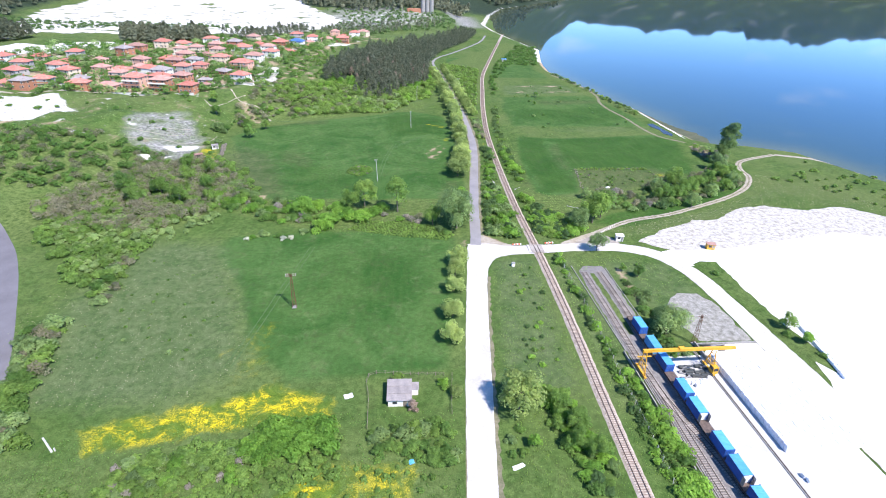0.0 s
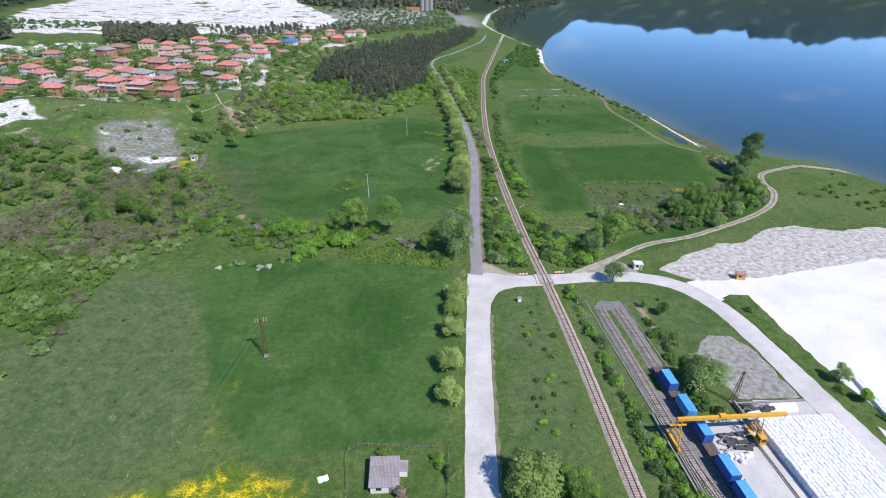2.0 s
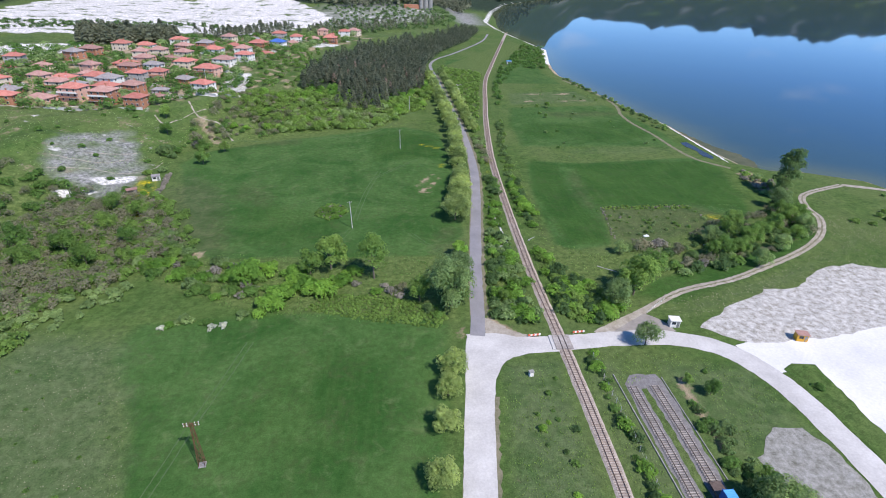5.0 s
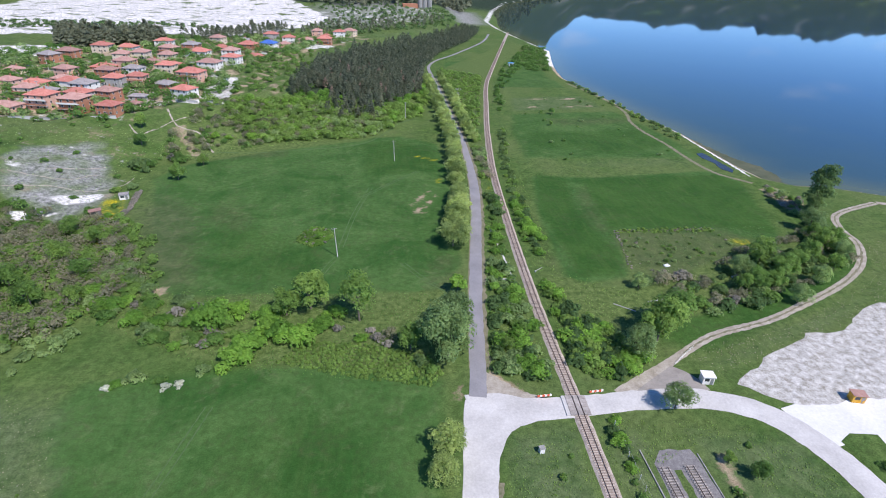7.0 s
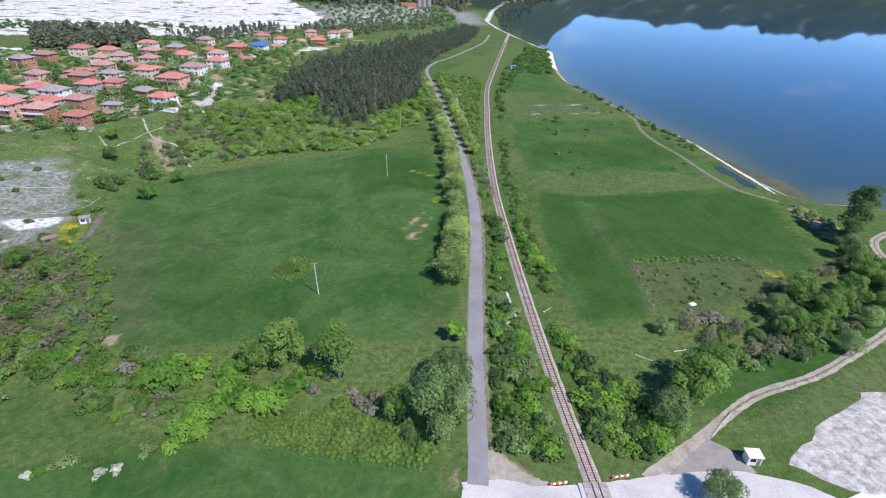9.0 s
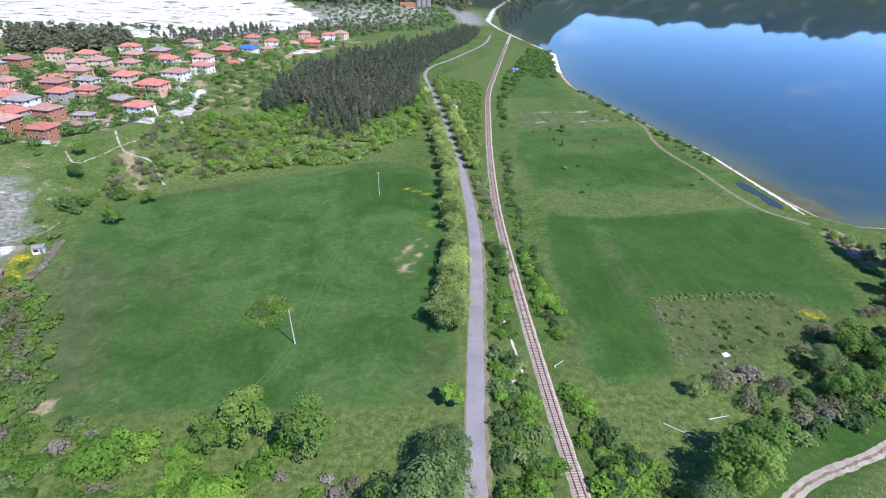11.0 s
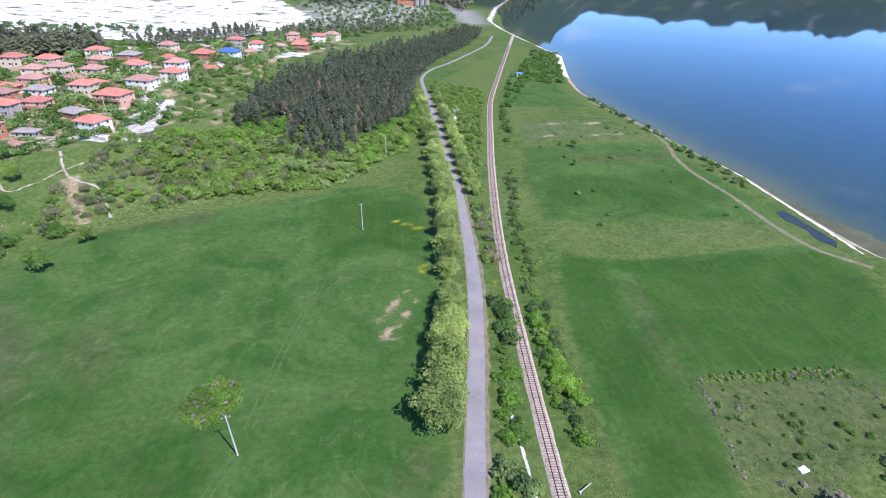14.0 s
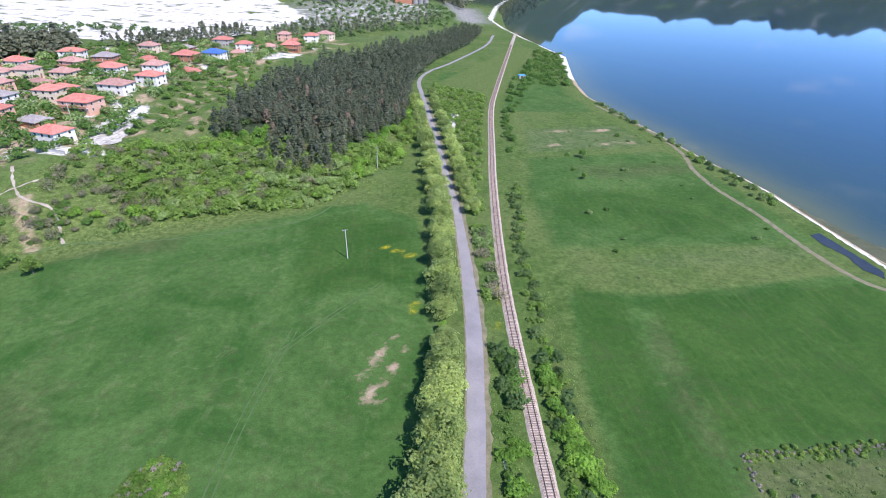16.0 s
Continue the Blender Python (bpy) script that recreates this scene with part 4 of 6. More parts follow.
strip("verge", [(-304, 260), (-194, 226), (-154, 196), (-121, 142), (-100, 96), (-82, 40)], [(-2.0, 0.015), (3.2, 0.015)], M["gravel"], "pale gravel shoulder of the road", "verge", 2.5, 0.2)
strip("gravel_road", [(9, -20, 1), (15, 40, 1), (18.6, 72, 1), (22.8, 105, 1.08), (27.5, 140, 1.08), (31.6, 168, 1.1), (33.6, 181, 1.2), (34.4, 190, 0.95)],
      [(-3.45, 0.02), (-1.7, 0.06), (0, 0.07), (1.7, 0.06), (3.45, 0.02)], M["gravel"], "pale limestone gravel road", "road", 2.0, 0.12, 0.02)
strip("verge", [(15.3, 40), (18.9, 72), (23.1, 105), (27.8, 140), (31.9, 166)], [(-4.1, 0.014), (4.4, 0.014)], M["verge"], "dusty dry verge beside the gravel road", "verge", 1.2, 0.45)
strip("gravel_road", [(31.2, 160, 0.9), (33.5, 172, 1), (38.5, 180.3, 1), (47, 183.8, 1), (59, 184.6, 1), (77, 186, 1), (95, 185, 1.05), (108.5, 178, 1.1), (116, 163, 1.15), (118.3, 141, 1.15), (118.8, 123, 1.25), (119.6, 100, 1.35), (120.5, 60, 1.4), (122, 10, 1.4)],
      [(-3.4, 0.025), (-1.7, 0.06), (0, 0.07), (1.7, 0.06), (3.4, 0.025)], M["gravel"], "pale gravel works road curving into the yard", "road", 2.0, 0.2, 0.05)
sheet("forecourt", [(30.6, 170), (38, 177.5), (47, 180.6), (58, 181.5), (58, 188), (46, 188.5), (40, 190.5), (31, 190.5)], 0.03, M["gravel"], "pale gravel where the roads fork", "ground", 0.25)
sheet("forecourt", [(37.0, 189), (46, 187.8), (52, 188), (45, 191.5), (39.5, 197.5), (37.4, 199)], 0.026, M["path"], "dusty reddish earth at the road fork", "ground", 0.4, 1.2)
sheet("forecourt", [(73, 187), (90, 187), (97, 188.5), (96, 193), (91, 198), (85, 196.5), (76, 191)], 0.04, M["asphalt_old"], "dusty paved apron by the guard hut", "ground", 0.3)
strip("dirt_track", [(72, 188, 1.5), (79, 192.5, 1.2), (90, 199, 0.9), (110, 210.5, 0.9), (132, 217, 0.9), (146, 223, 0.9), (170, 234.5, 0.9), (184, 243, 0.9), (196, 253, 1), (206, 267, 1), (209, 280, 1), (216, 292, 1), (228, 299, 1), (250, 307, 1)],
      [(-1.6, 0.02), (-0.9, 0.05), (0, 0.07), (0.9, 0.05), (1.6, 0.02)], M["path"], "beaten earth track along the field", "track", 1.2, 0.16)
strip("track_median", [(97, 203.4), (110, 210.5), (132, 217), (146, 223), (170, 234.5), (184, 243), (196, 253), (206, 267), (209, 280), (216, 292), (228, 299), (250, 307)], [(-0.34, 0.085), (0.34, 0.085)], M["verge"], "grassy strip between the ruts of the track", "track", 1.0, 0.22)
strip("dirt_track", [(250, 307), (272, 296), (288, 268), (306, 215), (330, 150)], [(-1.7, 0.02), (0, 0.06), (1.7, 0.02)], M["path"], "beaten earth track along the shore", "track", 1.5, 0.3)
strip("dirt_track", [(202, 333), (190, 348), (186.5, 368), (185.5, 400), (182.5, 428), (184, 451), (190, 474), (191, 500), (186, 540), (176, 580)], [(-1.2, 0.02), (0, 0.05), (1.2, 0.02)], M["verge"], "grassy cart track by the shore", "track", 1.5, 0.3)
strip("dirt_track", [(62, 516), (66, 530), (69, 545), (72, 562)], [(-2.6, 0.02), (0, 0.05), (2.6, 0.02)], M["gravel"], "pale gravel strip in the grass", "track", 1.5, 0.9)
strip("footpath", [(-122, 420), (-112, 404), (-98, 398), (-86, 380)], [(-0.45, 0.06), (0.45, 0.06)], M["path"], "trodden path down the slope", "path", 1.5, 0.3)
strip("footpath", [(-118, 446), (-150, 430), (-185, 404), (-230, 395), (-270, 384)], [(-1.6, 0.08), (1.6, 0.08)], M["path"], "village lane of pale earth", "path", 1.5, 0.4)
for line in ([(-8.2, 263), (-10.4, 258), (-12.8, 251), (-18, 242), (-24, 236)], [(-33, 190), (-35, 180), (-37.3, 169), (-39.6, 159), (-43, 140), (-48, 118)], [(2, 330), (-4, 300), (-7.5, 270)], [(26, 352), (12, 336), (-2, 318)], [(16, 258), (24, 246), (34, 236)]):
    for side in (-0.9, 0.9):
        strip("wheel_track", [(x + side, y) for x, y in line], [(-0.17, 0.03), (0.17, 0.03)], M["grass_pale"], "faint wheel track pressed into the field", "track", 1.0, 0.12)
strip("footpath", [(-95, 374), (-83, 381), (-66, 382), (-49, 385), (-32, 389), (-16, 393), (-2, 402), (8, 420), (20, 442), (34, 464)], [(-0.35, 0.05), (0.35, 0.05)], M["grass_pale"], "pale path along the foot of the scrub", "path", 1.5, 0.3)
strip("footpath", [(-135, 397), (-127, 388), (-120, 398), (-112, 412), (-104, 420)], [(-0.35, 0.08), (0.35, 0.08)], M["path"], "trodden path down the slope", "path", 1.5, 0.3)
for line in ([(-160, 330), (-146, 330.6), (-136.4, 333.7), (-132, 340), (-128, 343)], [(-156, 318), (-141, 325), (-126, 326), (-115.3, 334), (-113.4, 344)], [(-148, 337), (-136, 345), (-128, 352)]):
    strip("footpath", line, [(-0.25, 0.1), (0.25, 0.1)], M["path"], "thin pale path across the knoll", "path", 1.2, 0.2)
sheet("bare_ground", [(-112, 447), (-93, 446), (-97, 470), (-105, 490), (-117, 498), (-113, 474)], 0.25, M["rubble"], "pale broken ground below the houses", "ground", 1.2, 2.5, 0.5, 9)
sheet("chalk_yard", [(117, 168), (112, 181), (124, 183.5), (150, 187), (205, 198), (250, 178), (300, 150), (340, 60), (330, -40), (124, -40), (124, 100), (126.5, 106), (128, 118), (126, 140), (127.5, 172)], 0.03, M["chalk"], "blinding white levelled chalk yard", "ground", 0.5, 3.0)
sheet("rubble_field", [(105, 190), (115, 183), (123, 181), (150, 184), (204, 195.5), (252, 180), (262, 190), (240, 215), (228, 224), (205, 220), (188, 226), (173, 224), (154, 211), (141, 210), (120, 200)], 0.05, M["rubble"], "rough white chalk rubble", "ground", 0.7, 3.0, 0.55, 4)
sheet("rubble_field", [(96, 123), (113.6, 121.5), (113.8, 141), (110, 149), (103, 150), (93, 141)], 0.05, M["rubble_grey"], "grey chalk rubble beside the works road", "ground", 0.6, 2.5, 0.35, 6)
sheet("concrete_yard", [(81.2, 20), (114.6, 20), (114.6, 121), (100, 122), (94, 116), (81.2, 116)], 0.06, M["concrete"], "pale stained concrete loading yard", "ground", 0.05)
sheet("ballast_bed", [(70.4, 20), (81, 20), (81.5, 136), (82.5, 165), (81.5, 170), (74, 170.5), (71.2, 167)], 0.02, M["ballast_grey"], "grey gravel bed under the sidings", "ground", 0.3)
sheet("grass_island", [(119.8, 169.8), (124, 172.5), (130.6, 171.2), (129.8, 150), (130.2, 131), (132.4, 116), (131, 104), (126.5, 112), (124.4, 128), (123, 139.5)], 0.075, M["ground"], "dry grassy island between road and chalk yard", "ground", 0.4, 2.0)
sheet("grass_strip", [(75.0, 127), (76.9, 127), (77.1, 145), (76.9, 165), (75.1, 165)], 0.05, M["ground"], "grass growing between the two sidings", "ground", 0.2, 1.5)
sheet("mud_bank", [(210, 430), (213, 410), (216, 390), (220, 376), (226, 363), (227, 346), (222, 334), (213, 341), (209, 352), (208.5, 390), (208.5, 425)], 0.05, M["mud"], "olive reedy mud along the beach", "shore", 0.9, 2.0, level=-1.9)
strip("beach", [(203.5, 446, 0.5), (206.4, 428, 0.7), (206.5, 405, 0.9), (207, 388, 1), (206.5, 373, 1), (207, 358, 1), (206.5, 342, 0.6)], [(-1.0, 0.03), (0, 0.1), (1.0, 0.03)], M["chalk"], "narrow bank of white washed-up chalk", "beach", 1.5, 0.5)
sheet("pond", [(195.8, 380), (201, 382), (202, 370), (203, 352), (200, 348), (196.5, 354), (198, 364), (195.5, 372)], 0.12, M["pool"], "narrow dark pool behind the beach", "water", 0.3)


# ---------------------------------------------------------------- railway
def rails_of(parent, points, gauge=1.5, z=0.34):
    for s, nm in ((-1, "rail"), (1, "rail")):
        q, d = spline(points, 3.0)
        prof = [(-0.045, 0.0), (-0.045, 0.16), (0.045, 0.16), (0.045, 0.0)]
        n = len(q)
        verts = []
        for k in range(n):
            for a, b in prof:
                o = s * gauge / 2 + a
                verts.append((q[k, 0] + d[k, 1] * o, q[k, 1] - d[k, 0] * o, z + b))
        faces = [(i * 4 + j, i * 4 + 4 + j, i * 4 + 5 + j, i * 4 + 1 + j) for i in range(n - 1) for j in range(3)]
        attach(nm, mesh_from(nm, verts, faces, M["rail"]), parent)


def sleeper_mesh(material):
    bm = bmesh.new()
    box(bm, -1.28, 1.28, -0.13, 0.13, 0, 0.2, 0.02)
    me = bpy.data.meshes.new("sleeper")
    bm.to_mesh(me)
    bm.free()
    me.materials.append(material)
    return me


def track(points, bed, lo, hi, material, label, pitch=0.68, z=0.17):
    """Rails on sleepers; those between y = lo and hi are parts of their own, the rest one part."""
    ob = tagged(new("railway_track"), label, "railway")
    rails_of(ob, points, z=z + 0.17)
    me = sleeper_mesh(material)
    co = np.array([v.co for v in me.vertices])
    fa = [tuple(p.vertices) for p in me.polygons]
    q, d = spline(points, pitch)
    verts, faces = [], []
    for k in range(len(q)):
        a = math.atan2(d[k, 1], d[k, 0]) - math.pi / 2 + random.uniform(-0.02, 0.02)
        if lo < q[k, 1] < hi:
            attach("sleeper", me, ob, m=pose(q[k, 0], q[k, 1], z + random.uniform(-0.015, 0.015), 0, 0, math.degrees(a)))
        else:
            c, s = math.cos(a), math.sin(a)
            base = len(verts)
            verts.extend((q[k, 0] + c * v[0] - s * v[1], q[k, 1] + s * v[0] + c * v[1], z + v[2]) for v in co)
            faces.extend(tuple(base + i for i in f) for f in fa)
    if verts:
        tagged(attach("sleepers", mesh_from("sleepers", verts, faces, material), ob), kind="stuff")
    return ob


strip("ballast", MAIN_RAIL, [(-1.95, 0.0), (-1.35, 0.27), (0, 0.28), (1.35, 0.27), (1.95, 0.0)], M["ballast"], "pinkish-grey stone ballast of the railway line", "railway", 2.0, 0.1)
track(MAIN_RAIL, 0, 215, 408, M["sleeper_conc"], "single railway track with worn rails and pale sleepers")
track([(73, 165.5), (73, 140), (72.8, 115), (73.2, 97), (73, 80), (72.6, 30)], 0, 105, 170, M["sleeper"], "disused siding track with grey sleepers")
track([(79, 165.5), (79.2, 150), (78.9, 130), (78.5, 110), (78.4, 30)], 0, 128, 170, M["sleeper"], "siding track with parked flat wagons")
track([(72.9, 104), (73.6, 97), (75.4, 88), (77.2, 78), (78.2, 66)], 0, 60, 110, M["sleeper"], "curved turnout track between the sidings")

# level crossing deck and striped barriers
deck = thing("crossing_deck", 59.25, 185, 0, -2, "worn grey panels of the level crossing", "level crossing")
for k in range(5):
    part("panel", boxes((-2.6, -0.9, -3.3 + k * 1.32, -2.02 + k * 1.32, 0.2, 0.5), (-0.6, 0.6, -3.3 + k * 1.32, -2.02 + k * 1.32, 0.2, 0.5), (0.9, 2.6, -3.3 + k * 1.32, -2.02 + k * 1.32, 0.2, 0.5)), M["sleeper"], deck)
part("ramp", boxes((-3.6, -2.6, -3.3, 3.3, 0.02, 0.36), (2.6, 3.6, -3.3, 3.3, 0.02, 0.36)), M["gravel"], deck)


def barrier(x, y, rz):
    ob = thing("barrier", x, y, 0, rz, "red and white road barrier on short posts", "barrier", "barriers at the level crossing")
    for k in range(6):
        part("panel", boxes((-1.95 + k * 0.65, -1.3 + k * 0.65, -0.08, 0.08, 0.35, 0.95)), M["barrier" if k % 2 == 0 else "white"], ob)
    for s in (-1.6, 0, 1.6):
        part("post", boxes((s - 0.07, s + 0.07, 0.08, 0.2, 0, 1.0)), M["white"], ob)


barrier(51.5, 188.4, 4)
barrier(65.6, 189.2, 5)

# ---------------------------------------------------------------- loading yard
def wagon(y):
    ob = thing("flat_wagon", 78.5, y, 0.5, 0, "rusty brown flat railway wagon on the siding", "wagon", "wagons on the siding")
    part("deck", boxes((-1.35, 1.35, -6.2, 6.2, 0.75, 1.0)), M["wagon"], ob)
    part("frame", boxes((-1.2, -1.0, -6.0, 6.0, 0.45, 0.75), (1.0, 1.2, -6.0, 6.0, 0.45, 0.75), (-1.2, 1.2, -6.1, -5.9, 0.45, 0.75), (-1.2, 1.2, 5.9, 6.1, 0.45, 0.75)), M["rust"], ob)
    for s in (-4.2, 4.2):
        bogie = part("bogie", boxes((-1.1, -0.9, s - 1.4, s + 1.4, 0.2, 0.5), (0.9, 1.1, s - 1.4, s + 1.4, 0.2, 0.5), (-1.0, 1.0, s - 0.2, s + 0.2, 0.3, 0.55)), M["rust"], ob)
        for a in (-0.9, 0.9):
            for side in (-0.78, 0.78):
                part("wheel", bar(bmesh.new(), (side - 0.06, s + a, 0.46), (side + 0.06, s + a, 0.46), 0.46, 14), M["rail"], bogie)
    for s in (-1, 1):
        for side in (-0.85, 0.85):
            part("buffer", bar(bmesh.new(), (side, s * 6.2, 0.6), (side, s * 6.6, 0.6), 0.2, 10), M["rail"], ob)


def container(y, paint, is_open):
    words = "blue freight container with open doors and white liner" if is_open else "closed blue corrugated freight container on a wagon"
    ob = thing("container", 78.5, y, 1.5, 0, words, "container", "containers on the wagons")
    bm = bmesh.new()
    box(bm, -1.14, 1.14, -2.95, 2.95, 0.08, 2.5)
    for k in range(19):
        c = -2.76 + k * 0.307
        box(bm, -1.19, -1.14, c - 0.08, c + 0.08, 0.2, 2.42)
        box(bm, 1.14, 1.19, c - 0.08, c + 0.08, 0.2, 2.42)
    part("body", bm, M[paint], ob)
    # roof paler than the body: the sun on it is put into its blue
    attach("roof", mesh_from("roof", *corrugated(-1.18, 1.18, -2.86, 2.86, 2.5, 15, 0.035), M["blue_light"]), ob, "pale blue corrugated roof, sunlight put into its colour")
    for sx in (-1, 1):
        for sy in (-1, 1):
            part("corner_post", boxes((sx * 1.14 - 0.09, sx * 1.14 + 0.09, sy * 2.97 - 0.09, sy * 2.97 + 0.09, 0, 2.59)), M[paint], ob)
        part("side_rail", boxes((sx * 1.17 - 0.06, sx * 1.17 + 0.06, -2.88, 2.88, 0, 0.16)), M[paint], ob)
        if is_open:
            part("door", boxes((sx * 1.26 - 0.04, sx * 1.26 + 0.04, -4.0, -3.0, 0.12, 2.45)), M["steel"], ob, "grey container door swung open")
        else:
            door = part("door", boxes((min(0.02 * sx, 1.05 * sx), max(0.02 * sx, 1.05 * sx), -3.03, -2.96, 0.12, 2.45)), M[paint], ob)
            part("lock_rod", bar(bar(bmesh.new(), (0.3 * sx, -3.06, 0.15), (0.3 * sx, -3.06, 2.42), 0.025), (0.75 * sx, -3.06, 0.15), (0.75 * sx, -3.06, 2.42), 0.025), M["steel"], door)
    if is_open:
        part("liner", boxes((-1.04, 1.04, -3.02, -2.96, 0.12, 2.45)), M["bag"], ob, "white liner closing the open end")


for k in range(6):
    wagon(61.8 + k * 13.4)
for y, paint, is_open in ((128.3, "blue", False), (118.6, "blue_light", False), (110.8, "blue", False), (99.6, "blue", False), (92.6, "blue", True), (81.0, "blue", False), (74.0, "blue", True), (65.6, "blue", False), (58.6, "blue", False)):
    container(y, paint, is_open)


def gantry_crane(y):
    ob = thing("gantry_crane", 81.5, y, 0, 0, "yellow gantry crane spanning sidings and yard", "crane")
    g = part("girder", boxes((-11.4, 16.5, -0.32, 0.32, 7.6, 8.4)), M["yellow"], ob)
    part("rail_cap", boxes((-11.3, 16.4, -0.38, 0.38, 8.4, 8.46)), M["yellow"], g)
    for k in range(14):
        part("stiffener", boxes((-11 + k * 2.0, -10.9 + k * 2.0, -0.36, 0.36, 7.62, 8.38)), M["yellow"], g)
    for x, name in ((-10.4, "leg_frame"), (10.4, "leg_frame")):
        bm = bmesh.new()
        for s in (-1, 1):
            bar(bm, (x, s * 2.4, 0.7), (x, s * 0.6, 7.6), 0.14, 8)
            bar(bm, (x - 0.7, s * 1.5, 4.0), (x + 0.7, s * 1.5, 4.0), 0.08)
        for z, w in ((2.4, 1.95), (4.2, 1.45), (5.9, 1.02)):
            bar(bm, (x, -w, z), (x, w, z), 0.1)
        bar(bm, (x, -2.2, 1.0), (x, 1.45, 4.2), 0.08)
        bar(bm, (x, 2.2, 1.0), (x, -1.45, 4.2), 0.08)
        leg = part(name, bm, M["yellow"], ob)
        part("sill_beam", boxes((x - 0.3, x + 0.3, -3.1, 3.1, 0.4, 0.85)), M["yellow"], leg)
        for s in (-2.5, 2.5):
            part("wheel", bar(bmesh.new(), (x - 0.1, s, 0.32), (x + 0.1, s, 0.32), 0.32, 12), M["rail"], leg)
    cabin = part("cabin", boxes((9.7, 11.3, -3.0, -1.0, 1.0, 3.2)), M["yellow"], ob, "yellow driver's cabin")
    part("window", boxes((9.66, 9.7, -2.8, -1.2, 2.0, 3.0), (9.9, 11.1, -3.04, -3.0, 2.0, 3.0)), M["glass"], cabin)
    bm = bmesh.new()
    for x in np.arange(-12.0, -7.8, 0.7):
        bar(bm, (x, 0.9, 5.4), (x, 0.9, 6.5), 0.04)
    box(bm, -12.2, -8.0, 0.45, 0.95, 5.3, 5.4)
    bar(bm, (-12.0, 0.9, 6.5), (-8.0, 0.9, 6.5), 0.04)
    part("walkway", bm, M["yellow"], ob)
    trolley = part("trolley", boxes((-0.8, 0.8, -0.6, 0.6, 8.46, 8.85)), M["yellow"], ob)
    part("hook_block", bar(bar(bmesh.new(), (0, 0.6, 6.2), (0, 0.6, 8.8), 0.03), (0, 0.6, 5.5), (0, 0.6, 6.2), 0.25), M["steel"], trolley)


gantry_crane(109.6)
for x in (71.1, 91.9):
    rail = thing("crane_rail", x, 70, 0.06, 0, "single crane rail on a concrete sill", "rail", "crane rails")
    part("sill", boxes((-0.4, 0.4, -50, 47.5, -0.06, 0.22)), M["concrete_dark"], rail)
    part("rail_head", boxes((-0.06, 0.06, -50, 47.5, 0.22, 0.36)), M["rail"], rail)
wall = thing("retaining_wall", 69.6, 70, 0, 0, "low grey concrete wall beside the siding", "wall")
for k in range(16):
    part("slab", boxes((-0.15, 0.15, -49 + k * 6.1, -43.0 + k * 6.1, -0.1, 0.85)), M["concrete_dark"], wall)
wall = thing("channel_edge", 70.2, 136, 0, 1.2, "concrete edging along the siding bed", "kerb")
for k in range(11):
    part("kerb_stone", boxes((-0.14, 0.14, -17 + k * 4.7, -12.4 + k * 4.7, -0.1, 0.28)), M["concrete_dark"], wall)
wall = thing("channel_edge", 82.6, 137, 0, 0, "concrete edging along the siding bed", "kerb")
for k in range(7):
    part("kerb_stone", boxes((-0.12, 0.12, -1 + k * 4.7, 3.6 + k * 4.7, -0.1, 0.22)), M["concrete_dark"], wall)
wall = thing("yard_wall", 93.6, 113.5, 0, 0, "low concrete wall closing the yard", "wall")
part("slab", boxes((-0.2, 0.2, -2, 7.5, -0.1, 1.3)), M["concrete_dark"], wall)
part("slab", boxes((0.2, 20.5, 7.1, 7.5, -0.1, 0.7)), M["concrete_dark"], wall)

# woven bulk bags
def bag_mesh(seed):
    rng = np.random.RandomState(seed)
    bm = bmesh.new()
    bmesh.ops.create_cube(bm, size=1.0)
    bmesh.ops.subdivide_edges(bm, edges=bm.edges, cuts=2, use_grid_fill=True)
    for v in bm.verts:
        r = v.co.normalized() * 0.62
        v.co = v.co.lerp(r, 0.35) + Vector(rng.uniform(-0.035, 0.035, 3))
        if v.co.z > 0.42:
            v.co.z += 0.1 * (1 - min(1, 2.2 * math.hypot(v.co.x, v.co.y)))
        v.co.z = max(v.co.z, -0.46) + 0.46
    for sx in (-1, 1):
        for sy in (-1, 1):
            c = Vector((0.33 * sx, 0.33 * sy, 0.9))
            bar(bm, c, c + Vector((-0.12 * sx, -0.1 * sy, 0.2)), 0.05, 4, 0.03)
    me = bpy.data.meshes.new("bulk_bag")
    bm.to_mesh(me)
    bm.free()
    me.materials.append(M["bag"])
    return me


BAGS = [bag_mesh(k) for k in range(4)]


def bag(x, y, z, group):
    ob = new("bulk_bag", random.choice(BAGS))
    ob.matrix_basis = pose(x + random.uniform(-0.05, 0.05), y + random.uniform(-0.05, 0.05), z, 0, 0, random.choice((0, 90, 180)) + random.uniform(-6, 6)) @ Matrix.Diagonal((1.06, 1.06, random.uniform(0.95, 1.1), 1))
    return tagged(ob, "filled white woven bulk bag standing in rows", "bulk bag", group)


for row in range(31):
    for level in range(2):
        bag(95.4, 80 + row * 1.13, 0.07 + level * 0.98, "bulk bags in the yard")
    for column in range(1, 5):
        bag(95.4 + column * 1.12, 80 + row * 1.13, 1.05, "bulk bags in the yard")
for x, y in ((94.5, 72.5), (94.9, 71.2), (82.8, 104.4), (84.1, 104.0), (85.4, 104.3), (86.7, 104.1), (87.9, 104.6), (84.8, 102.9)):
    bag(x, y, 0.07, "loose bulk bags in the yard")
for k in range(22):
    for j in range(2):
        bag(130.6 + k * 0.19 + j * 1.15, 103.5 + k * 1.12, 0.05, "bulk bags beside the grass strip")
verts, faces = [], []
rng = np.random.RandomState(5)
